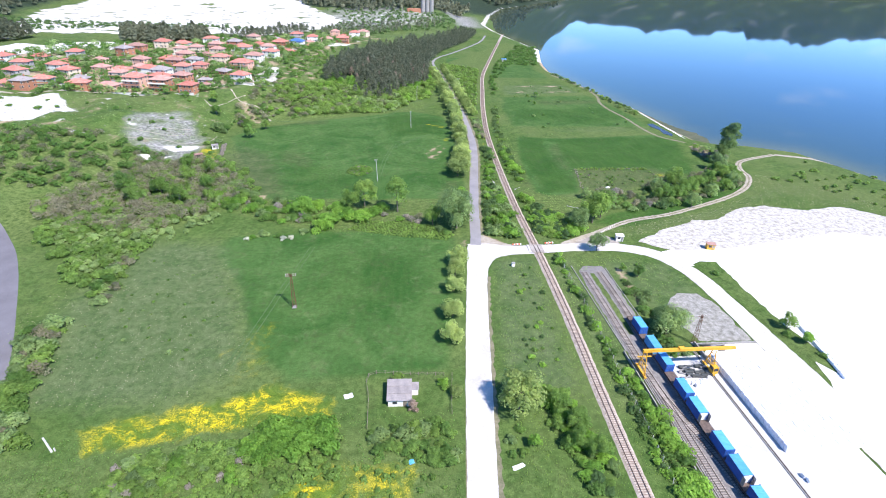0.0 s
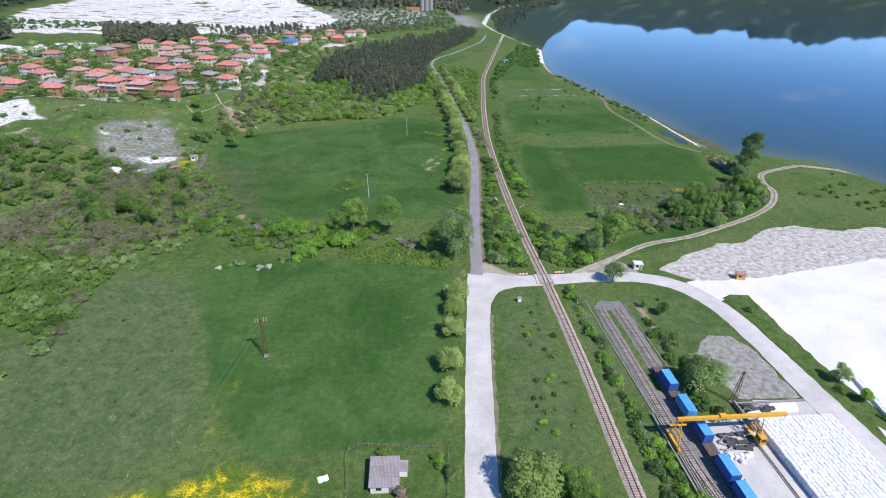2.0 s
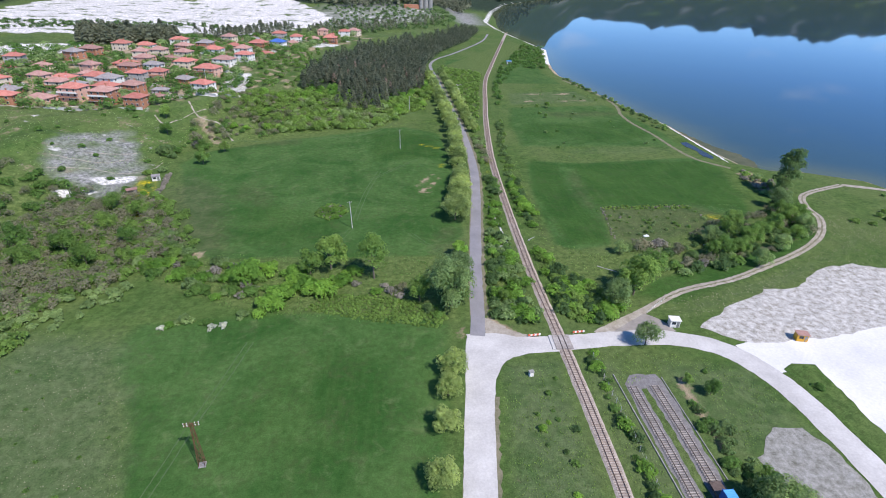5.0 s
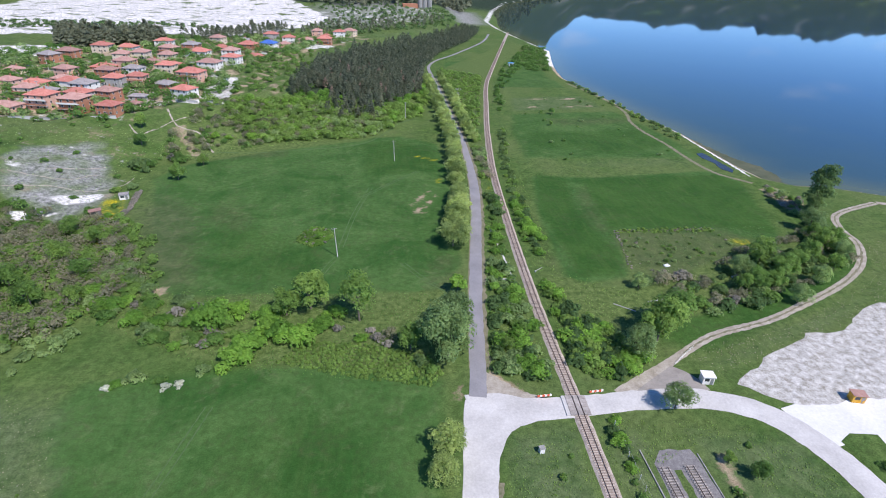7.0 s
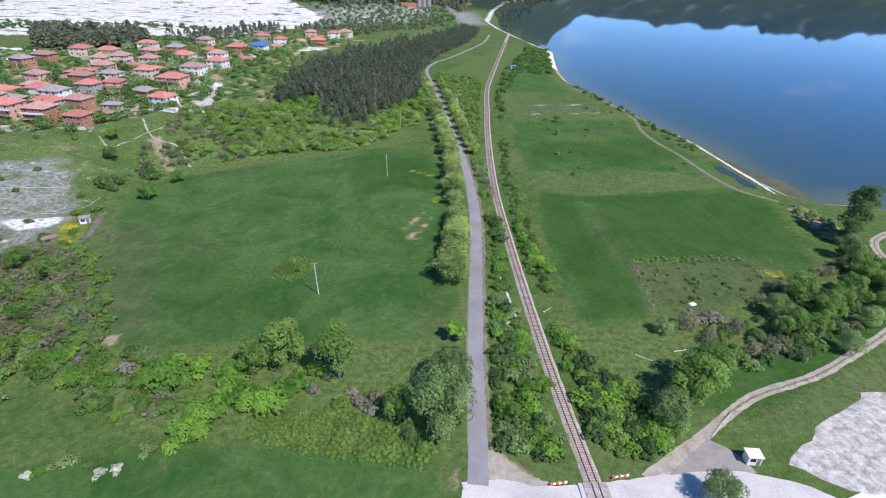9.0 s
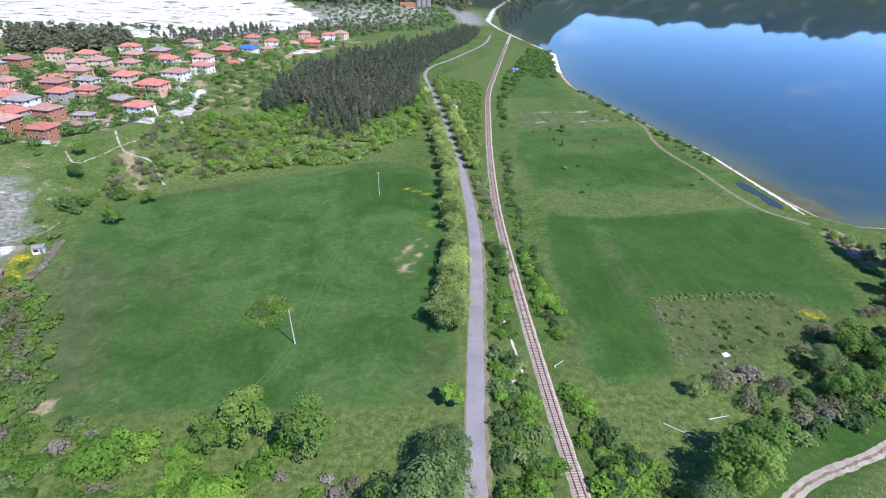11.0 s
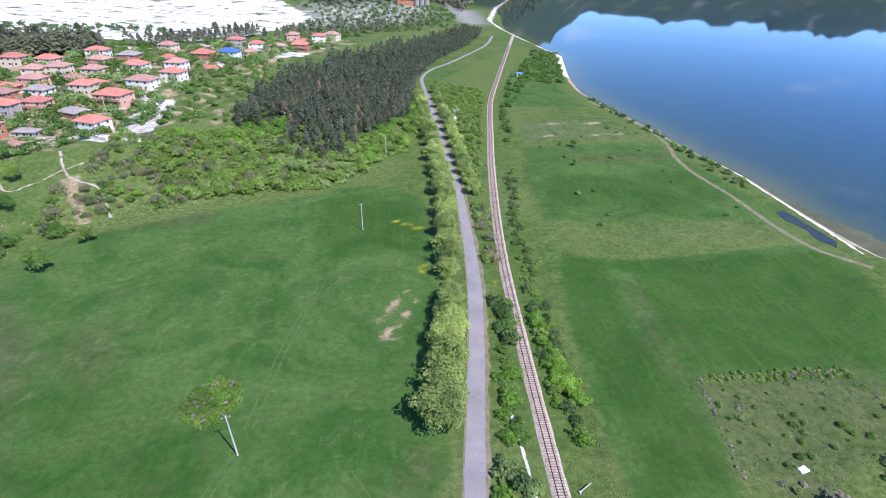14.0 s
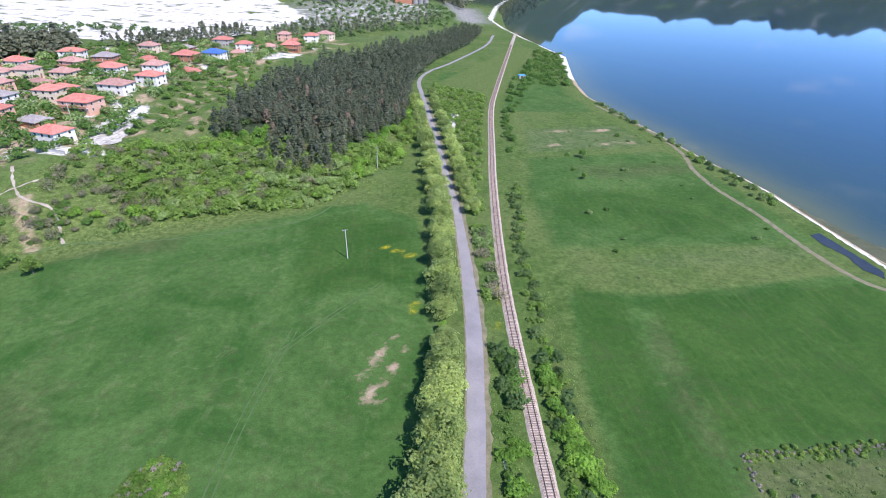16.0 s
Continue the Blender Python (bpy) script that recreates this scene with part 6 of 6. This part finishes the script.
for k, x, y, s in (("fresh", -58.5, 198.8, 0.7), ("olive", -55, 201, 1.3), ("mid", -48, 199.5, 1.0), ("olive", -38, 203, 1.0), ("purple", 8, 214, 1.3), ("purple", 11, 211, 1.1), ("purple", 6, 218, 1.0), ("purple", -4, 219, 1.2), ("dark", 20, 203, 1.2), ("mid", 23, 200, 1.2), ("bare", 12, 216, 1.2), ("fresh", 3, 214, 0.9)):
    shrub(k, x, y, s, "bushes of the hedgerow")
bushes([(-95, 240), (-45, 210), (-30, 216), (-44, 232), (-66, 240), (-80, 262)], 66, ["mid", "fresh", "olive", "mid", "purple"], 0.9, 1.7, "bushes of the hedgerow", 2.2, 3)
thicket("brambles", [(-12, 214), (4, 212), (22, 206), (26, 199), (22, 194), (0, 199), (-20, 206)], 260, "mid", 0.28, 0.5, "low yellowish-green bramble thicket", 1.1, 5, 6)
# western wood edge
thicket("wood_edge", [(-172, 236), (-142, 210), (-104, 206), (-82, 226), (-72, 250), (-88, 282), (-108, 300), (-132, 286), (-165, 230)], 230, "bare", 1.1, 2.2, "brownish-grey budding scrub of the western slope", 2.6, 7, 3)
thicket("wood_edge", [(-172, 236), (-142, 210), (-104, 206), (-82, 226), (-66, 248), (-86, 290), (-108, 300), (-132, 286), (-165, 230)], 320, "mid", 0.8, 1.7, "green scrub of the western slope", 2.3, 8, 3)
thicket("wood_edge", [(-112, 172), (-98, 194), (-76, 212), (-84, 232), (-146, 214), (-124, 186)], 100, "olive", 0.7, 1.3, "grey-green scrub above the meadow", 2.6, 9, 2)
bushes([(-103, 140), (-96, 108), (-88, 94), (-94, 92), (-104, 112), (-112, 138)], 34, ["bare", "olive", "mid", "mid"], 1.1, 1.9, "bushes beside the asphalt road", 2.4, 4)
bushes([(-108, 174), (-101, 152), (-95, 152), (-98, 186)], 14, ["bare", "olive", "mid"], 0.9, 1.5, "bushes beside the asphalt road", 2.4, 5)
# the hedge south of the meadow
for x, y, s in ((-27, 91, 1.9), (-23.5, 92.5, 1.7), (-29, 94, 1.6), (-22, 89, 1.7), (-33, 90, 1.4)):
    shrub("fresh", x, y, s, "bushes south of the meadow")
bushes([(-64, 86), (-38, 91), (-32, 88), (-36, 80), (-62, 78)], 34, ["mid", "olive", "purple", "fresh", "mid"], 0.7, 1.15, "bushes south of the meadow", 2.1, 6)
bushes([(-8, 92), (13, 95), (14, 80), (2, 84), (-6, 86)], 26, ["mid", "mid", "olive", "mid", "fresh"], 0.7, 1.2, "bushes behind the shed", 2.0, 7)
shrub("brown", 4.2, 99.4, 1.3, "bushes behind the shed")
shrub("mid", 0.5, 111.2, 0.9, "bushes behind the shed")
shrub("fresh", 13, 107.8, 0.8, "bushes behind the shed")
thicket("brambles", [(-80, 80), (-36, 86), (12, 84), (14, 60), (-85, 60)], 170, "mid", 0.3, 0.6, "low green weeds and brambles", 1.4, 10, 5)
# between gravel road and railway
tree("plane", 32.2, 97.4, 1.22, "trees beside the gravel road")
tree("young", 33.2, 85.4, 0.9, "trees beside the gravel road")
for x, y, s in ((42.4, 96.5, 0.85), (45.5, 90, 0.8), (43.5, 84.5, 0.7), (41.5, 101, 0.6), (48, 82, 0.75)):
    tree("leafy", x, y, s, "trees beside the gravel road")
bushes([(39, 104), (46, 104), (51, 84), (51, 70), (44, 72), (40, 86)], 30, ["fresh", "mid", "fresh", "dark"], 0.7, 1.25, "bushes between road and railway", 1.9, 11)
bushes([(28, 92), (31, 92), (30, 82), (27, 82)], 4, ["mid", "olive"], 0.6, 0.9, "bushes between road and railway", 1.8, 12)
bushes([(38, 115), (50, 112), (56, 172), (46, 168)], 26, ["mid", "fresh", "mid", "dark"], 0.25, 0.6, "bushes between road and railway", 2.5, 13, True)
bushes([(60.2, 62), (63, 62), (66.8, 130), (67.5, 180), (65, 180), (63.5, 120)], 50, ["mid", "fresh", "dark"], 0.45, 0.95, "bushes along the railway fence", 1.6, 14, True)
bushes([(64, 62), (69, 62), (69, 108), (66.5, 112)], 34, ["mid", "fresh", "fresh"], 0.6, 1.1, "bushes along the railway fence", 1.6, 15, True)
bushes([(41, 199), (54, 193), (56, 215), (55, 250), (50, 262), (45, 230)], 66, ["mid", "fresh", "olive", "dark"], 0.8, 1.4, "bushes between road and railway", 1.9, 16, True)
tree("leafy", 45.4, 208, 0.55, "trees beside the gravel road")
bushes([(50.5, 262), (56.5, 262), (58, 292), (55.5, 300)], 20, ["mid", "fresh"], 0.5, 1.0, "bushes between road and railway", 1.8, 17, True)
bushes([(56.6, 298), (59, 296), (61.5, 318), (58.5, 322)], 12, ["dark", "mid"], 1.1, 1.6, "bushes between road and railway", 1.7, 18, True)
bushes([(59, 340), (63, 340), (66, 390), (61, 392)], 20, ["bare", "mid", "olive"], 0.9, 1.4, "bushes between road and railway", 2.0, 19, True)
thicket("hedge", [(62, 392), (65, 395), (76.5, 470), (86, 540), (99, 606), (62, 640), (60, 520)], 260, "mid", 0.7, 1.4, "green scrub between road and railway", 2.2, 20, 3)
# east of the line
bushes([(64, 198), (72, 193), (84, 200), (80, 214), (72, 224), (65, 246)], 80, ["mid", "dark", "mid", "fresh"], 0.8, 1.4, "bushes east of the railway", 1.8, 21, True)
tree("willow", 82.5, 203.5, 0.78, "trees east of the railway")
tree("leafy", 91.5, 209, 1.75, "trees east of the railway")
tree("leafy", 97.5, 214.5, 1.65, "trees east of the railway")
for kind, x, y, s in (("willow", 138.5, 244, 0.62), ("leafy", 140, 235.5, 1.05), ("leafy", 155, 243, 1.2), ("willow", 149, 226, 0.55), ("leafy", 187, 262, 1.1), ("willow", 189, 255, 0.6), ("leafy", 186, 268, 1.1), ("leafy", 134.5, 235, 0.8),
                      ("leafy", 151, 251, 1.3), ("leafy", 162, 247, 1.1), ("leafy", 172, 253, 1.15), ("willow", 166, 238, 0.55), ("leafy", 178, 246, 0.9), ("leafy", 147, 236, 0.9), ("leafy", 195, 268, 1.0), ("willow", 98, 237.5, 0.42), ("willow", 192, 278, 0.75)):
    tree(kind, x, y, s, "trees east of the railway")
for kind, x, y, s in (("bare", 107.6, 240, 2.0), ("purple", 116, 242.5, 2.2), ("bare", 122, 238.5, 1.5), ("dark", 126, 233, 1.4), ("purple", 128, 228, 1.5), ("olive", 103, 240.5, 1.2), ("bare", 150, 259, 1.8), ("olive", 132, 226, 1.4)):
    shrub(kind, x, y, s, "bushes east of the railway")
tree("poplar", 207, 296, 1.0, "tall poplars by the shore")
tree("poplar", 201, 290, 0.6, "tall poplars by the shore")
bushes([(100, 226), (112, 220), (140, 226), (190, 252), (204, 274), (196, 284), (160, 262), (120, 244)], 105, ["dark", "olive", "mid", "dark", "bare"], 0.8, 1.6, "bushes east of the railway", 2.6, 22, True)
bushes([(103, 278), (150, 282), (160, 262), (140, 250), (110, 244), (104, 256)], 60, ["mid", "olive", "purple", "mid"], 0.2, 0.6, "bushes in the fallow plot", 2.4, 23, True)
bushes([(196, 286), (214, 300), (206, 332), (196, 318)], 20, ["olive", "purple", "mid"], 0.8, 1.5, "bushes by the shore", 2.4, 24)
bushes([(66, 262), (70, 262), (74, 318), (69, 316), (66, 290)], 34, ["mid", "fresh", "dark"], 0.6, 1.1, "bushes along the railway", 1.7, 25, True)
for x, y, s in ((70.2, 279, 1.5), (69.6, 285.5, 1.3), (71.6, 275, 1.2), (70.6, 290, 1.1)):
    shrub("fresh", x, y, s, "bushes along the railway")
bushes([(69, 320), (73, 320), (84, 410), (90, 440), (82, 420), (74, 370)], 50, ["mid", "dark"], 0.5, 1.0, "bushes along the railway", 1.8, 26, True)
bushes([(105, 350), (180, 350), (190, 520), (110, 520)], 24, ["mid", "olive", "mid"], 0.3, 0.9, "bushes in the eastern field", 7, 27, True)
tree("leafy", 131, 470, 0.6, "trees east of the railway")
tree("leafy", 122, 440, 0.4, "trees east of the railway")
bushes([(192, 410), (203, 408), (198, 476), (184, 585), (176, 585), (192, 480)], 46, ["dark", "mid", "olive"], 0.6, 1.2, "bushes by the shore", 2.2, 28, True)
thicket("hedge", [(92, 470), (100, 540), (125, 640), (190, 820), (212, 800), (190, 700), (176, 640), (140, 640), (112, 560), (100, 500)], 210, "mid", 0.9, 1.7, "green scrub between line and lake", 2.6, 29, 3)
thicket("shore_scrub", [(215, 262), (260, 292), (285, 262), (320, 150), (300, 130), (272, 200), (236, 240)], 70, "mid", 0.5, 1.3, "scattered green scrub on the shore meadow", 4, 30, 4)
# in and round the yard
tree("willow", 87.5, 127, 0.88, "trees in the yard")
tree("leafy", 90.2, 134, 0.7, "trees in the yard")
tree("willow", 84.0, 182.6, 0.6, "trees in the yard")
tree("leafy", 92.8, 161.5, 0.55, "trees in the yard")
tree("leafy", 88.5, 166, 0.4, "trees in the yard")
tree("leafy", 129.6, 127.5, 0.75, "trees in the yard")
tree("young", 130.4, 119.5, 1.1, "trees in the yard")
for k, x, y, s in (("mid", 127, 124, 0.9), ("mid", 124.5, 162, 0.9), ("mid", 131.5, 113, 0.8), ("dark", 88, 118, 0.9), ("mid", 85, 116, 0.8), ("olive", 90, 150, 0.9), ("mid", 96, 170, 0.5)):
    shrub(k, x, y, s, "bushes round the yard")
bushes([(84, 118), (90, 116), (92, 140), (90, 160), (84, 158)], 26, ["mid", "dark", "olive"], 0.5, 1.0, "bushes round the yard", 2.0, 31, True)
# bush island and tufts in the big field
bushes([(-25, 276), (-23, 284), (-18, 287.5), (-13, 285), (-11.5, 279), (-14, 273.5), (-19, 271.5)], 110, ["mid", "fresh", "mid", "mid", "purple"], 0.35, 0.6, "bush island in the field", 1.05, 32, True)
bushes([(-100, 130), (-60, 112), (-56, 160), (-90, 192)], 34, ["mid", "mid", "olive"], 0.18, 0.42, "tufts in the rough meadow", 4, 33, True)
# slope below the village
thicket("slope_scrub", [(-62, 396), (-26, 409), (-2, 409), (12, 432), (34, 466), (46, 540), (4, 456), (-40, 458), (-108, 436)], 200, "mid", 1.2, 2.7, "dense green scrub on the slope", 3.0, 34, 2)
thicket("slope_scrub", [(-90, 392), (-26, 412), (0, 412), (14, 434), (36, 470), (48, 600), (10, 456), (-80, 450)], 44, "fresh", 0.9, 2.0, "fresh green scrub on the slope", 4.0, 35, 2)
thicket("slope_scrub", [(-112, 372), (-26, 412), (-4, 412), (6, 446), (-108, 440)], 80, "bare", 0.8, 2.2, "dull green scrub on the slope", 3.6, 36, 2)
thicket("slope_scrub", [(-250, 390), (-140, 392), (-112, 360), (-118, 300), (-165, 300), (-210, 320), (-270, 350)], 22, "mid", 0.5, 1.3, "scattered green scrub on the knoll", 6, 37, 2)
for x, y, s in ((-92, 342, 1.0), (-86, 362, 0.8), (-122, 378, 0.9), (-128, 396, 0.9), (-100, 368, 0.7)):
    tree("leafy", x, y, s, "trees on the slope")
thicket("village_trees", [(-330, 400), (-320, 560), (-240, 600), (-60, 740), (-30, 740), (-70, 640), (-96, 560), (-104, 450), (-150, 392), (-240, 388)], 400, "mid", 1.5, 3.1, "green garden trees between the houses", 6.0, 38, 4, "trees")
thicket("village_trees", [(-330, 400), (-320, 560), (-240, 600), (-60, 740), (-30, 740), (-70, 640), (-96, 560), (-104, 450), (-150, 392), (-240, 388)], 170, "olive", 1.4, 3.0, "grey-green garden trees between the houses", 8, 39, 4, "trees")
# pine wood beside the road, and the woods beyond
PINES = [(-56, 458), (-44, 462), (-38, 478), (-31, 482), (-28, 462), (-30, 441), (-20, 434), (6, 442), (7, 468), (27, 512), (38, 560), (46, 650), (70, 742), (118, 850), (148, 950), (122, 945), (85, 860), (45, 780), (5, 705), (-24, 640), (-28, 600), (-48, 590), (-52, 540), (-58, 500)]
for x, y in scatter([(-55, 460), (-44, 464), (-38, 480), (-31, 484), (-28, 462), (-29, 442), (-20, 435), (5, 443), (8, 470), (36, 530), (39, 560), (0, 530), (-50, 500)], 150, 3.3, 40):
    pine(x, y, random.uniform(0.6, 0.95), "pines at the edge of the wood")
pine_wood("pine_wood", PINES, 1150, 0.5, 1.15, "dense dark pine wood beside the road", 3.2, 41, 150, 1.15)
pine_wood("pine_wood", [(-266, 582), (-224, 580), (-194, 604), (-198, 634), (-236, 640), (-282, 622)], 230, 1.0, 1.5, "dark strip of pines behind the village", 4.2, 42, 110, 2.2)
pine_wood("pine_wood", [(-190, 642), (-150, 652), (-108, 738), (-114, 762), (-160, 692)], 75, 0.8, 1.2, "dark row of pines above the last houses", 5, 78, 100, 1.6)
pine_wood("pine_wood", [(-560, 560), (-400, 570), (-360, 600), (-420, 660), (-560, 640)], 260, 1.0, 1.5, "dark pines on the far hillside", 5, 43, 100, 2.4)
pine_wood("far_wood", [(-150, 1040), (-60, 1010), (60, 1090), (150, 1180), (200, 1420), (-100, 1450), (-420, 1350), (-200, 1150)], 800, 0.9, 1.6, "dark wood on the hills behind the quarry", 7, 44, 45, 4.2)
pine_wood("far_wood", [(-660, 560), (-440, 620), (-490, 760), (-540, 900), (-600, 1100), (-900, 1100), (-900, 600)], 900, 0.9, 1.6, "dark wood on the hills behind the quarry", 7.5, 45, 45, 4.0)
pine_wood("far_wood", [(-110, 700), (-20, 780), (60, 880), (110, 985), (60, 960), (-60, 840), (-130, 730)], 90, 0.6, 1.0, "scattered dark pines by the quarry works", 9, 46, 90, 2.0)
pine_wood("far_wood", [(330, 1680), (560, 2080), (700, 2280), (500, 2500), (150, 1900)], 300, 1.4, 2.2, "dark wood above the far shore", 14, 47, 80, 5.0)
thicket("slope_scrub", [(-112, 366), (-60, 396), (-62, 440), (-108, 440)], 40, "mid", 0.7, 1.5, "scattered bushes on the grassy slope", 4.5, 48, 3)
thicket("quarry_scrub", [(-100, 790), (-20, 780), (90, 900), (130, 1060), (40, 1110), (-110, 1010), (-60, 900)], 330, "dark", 0.9, 2.4, "dark scrub dotted over the quarry waste", 7, 49, 12)
thicket("quarry_scrub", [(-420, 690), (-300, 715), (-180, 730), (-200, 760), (-420, 760), (-520, 800)], 170, "dark", 0.8, 2.2, "dark scrub on the chalk slope", 7, 50, 10)
pine_wood("pine_wood", [(-50, 470), (-22, 446), (8, 468), (36, 530), (40, 600), (-30, 560)], 40, 0.6, 0.9, "withered brown pines in the wood", 9, 51, 130, 1.4, "brown")
thicket("slope_scrub", [(-104, 455), (-62, 460), (-52, 560), (-66, 650), (-98, 600)], 80, "mid", 0.9, 2.0, "bushes on the rocky rise beside the pines", 5, 52, 3)
# garden hedge at the field's edge, bushes and scars of the knoll
thicket("garden_hedge", [(-103.2, 327), (-100, 308.5), (-99.6, 298), (-96.6, 286), (-93.2, 270), (-94.8, 270), (-98.2, 286), (-101.4, 298), (-101.8, 308.5), (-104.8, 327)], 75, "purple", 0.5, 0.85, "greyish bare hedge along the garden", 0.9, 79, 2)
for kind, x, y, s in (("dark", -115.4, 356, 2.6), ("mid", -112, 359, 1.8), ("purple", -103, 368, 2.2), ("mid", -99, 366.5, 2.0), ("mid", -114.7, 327, 1.3), ("olive", -108.8, 331, 1.3), ("mid", -116, 305, 1.2), ("fresh", -106, 300, 0.9), ("olive", -104, 294, 1.0), ("mid", -108, 310, 0.9), ("dark", -111, 352, 1.5)):
    shrub(kind, x, y, s, "bushes by the garden")
# coarse grass and weeds
weeds("weeds", [(-118, 108), (-60, 104), (-40, 116), (-56, 165), (-72, 195), (-104, 200), (-118, 160)], 13000, 0.42, "bare", "dull green weeds of the rough meadow", 61)
weeds("weeds", [(-95, 62), (14, 62), (15, 98), (-20, 100), (-60, 98), (-95, 92)], 26000, 0.5, "mid", "rank green weeds south of the meadow", 62)
weeds("weeds", [(26.5, 62), (52, 62), (57, 178), (44, 176), (37, 168)], 22000, 0.42, "mid", "coarse grass between road and railway", 63)
weeds("weeds", [(58, 62), (69, 62), (69.5, 165), (86, 172), (100, 176), (112, 160), (92, 142), (92, 178), (62, 180)], 16000, 0.42, "mid", "coarse grass beside the sidings", 64)
weeds("weeds", [(-100, 240), (-40, 205), (24, 194), (30, 238), (-30, 240), (-66, 244), (-100, 300)], 30000, 0.55, "mid", "coarse growth of the hedgerow", 65)
weeds("weeds", [(102, 252), (112, 234), (152, 246), (200, 262), (196, 284), (155, 283), (106, 280)], 16000, 0.5, "dark", "dull weeds of the fallow plot", 66)
weeds("weeds", [(96, 204), (140, 214), (190, 240), (212, 270), (240, 262), (262, 192), (225, 226), (150, 212), (104, 194)], 16000, 0.55, "bare", "dry grass beside the track", 67)
weeds("weeds", [(38, 200), (56, 196), (57, 262), (63, 340), (58, 340), (49, 262)], 12000, 0.42, "mid", "coarse grass between road and railway", 68)
weeds("weeds", [(62, 200), (80, 200), (98, 235), (72, 250), (80, 345), (74, 345), (63, 262)], 14000, 0.45, "mid", "coarse grass east of the railway", 69)
weeds("weeds", [(-115, 366), (-26, 405), (18, 416), (40, 430), (-60, 470), (-110, 450)], 16000, 0.8, "mid", "coarse grass of the slope", 70)
weeds("weeds", [(-275, 318), (-118, 292), (-106, 350), (-112, 392), (-270, 392)], 12000, 0.8, "olive", "dry grass of the knoll", 71)
thicket("pine_wood_edge", [(-55, 462), (-22, 440), (12, 462), (42, 525), (48, 600), (40, 600), (20, 520), (-10, 470), (-50, 480)], 70, "fresh", 0.8, 1.8, "light green bushes at the edge of the pines", 3.5, 55, 4)
thicket("slope_scrub", [(-62, 398), (-26, 411), (-2, 411), (14, 436), (6, 448), (-50, 450)], 60, "olive", 1.0, 2.2, "grey-green scrub on the slope", 4, 56, 2)
thicket("plot_hedge", [(100.2, 250), (101.4, 250), (107.2, 279.5), (150, 281), (150, 282.6), (106, 281.4)], 90, "purple", 0.2, 0.38, "low greyish hedge round the fallow plot", 1.0, 57, 3)
thicket("plot_hedge", [(107, 279), (150, 279), (150, 283), (106, 282)], 50, "mid", 0.25, 0.5, "low green hedge round the fallow plot", 1.4, 58, 3)
thicket("wood_edge", [(-150, 208), (-116, 168), (-104, 160), (-96, 190), (-104, 206), (-140, 222)], 70, "mid", 0.9, 1.8, "green scrub above the asphalt road", 3.0, 73, 2)
thicket("low_scrub", [(-62, 88), (-38, 92.5), (-14, 95), (-12, 80), (-30, 76), (-64, 74)], 90, "mid", 0.6, 1.15, "green scrub south of the meadow", 1.9, 74, 3)
thicket("low_scrub", [(-34, 96), (-16, 96), (-16, 86), (-34, 86)], 16, "fresh", 1.0, 1.7, "fresh green scrub south of the meadow", 2.4, 75, 2)
for x, y, s in ((-100, 236, 1.1), (-112, 246, 1.2), (-92, 252, 1.0), (-104, 262, 1.1), (-120, 236, 1.2), (-86, 236, 0.9), (-98, 276, 1.0), (-112, 284, 1.0), (-130, 250, 1.2)):
    tree("leafy", x, y, s, "trees of the western slope")
thicket("wood_edge", [(-262, 246), (-172, 238), (-132, 286), (-120, 300), (-172, 316), (-262, 308)], 170, "mid", 1.0, 2.1, "green scrub of the far western slope", 3.6, 76, 3)
thicket("wood_edge", [(-262, 246), (-172, 238), (-132, 286), (-120, 300), (-172, 316), (-262, 308)], 90, "bare", 1.0, 2.2, "dull budding scrub of the far western slope", 4, 77, 3)
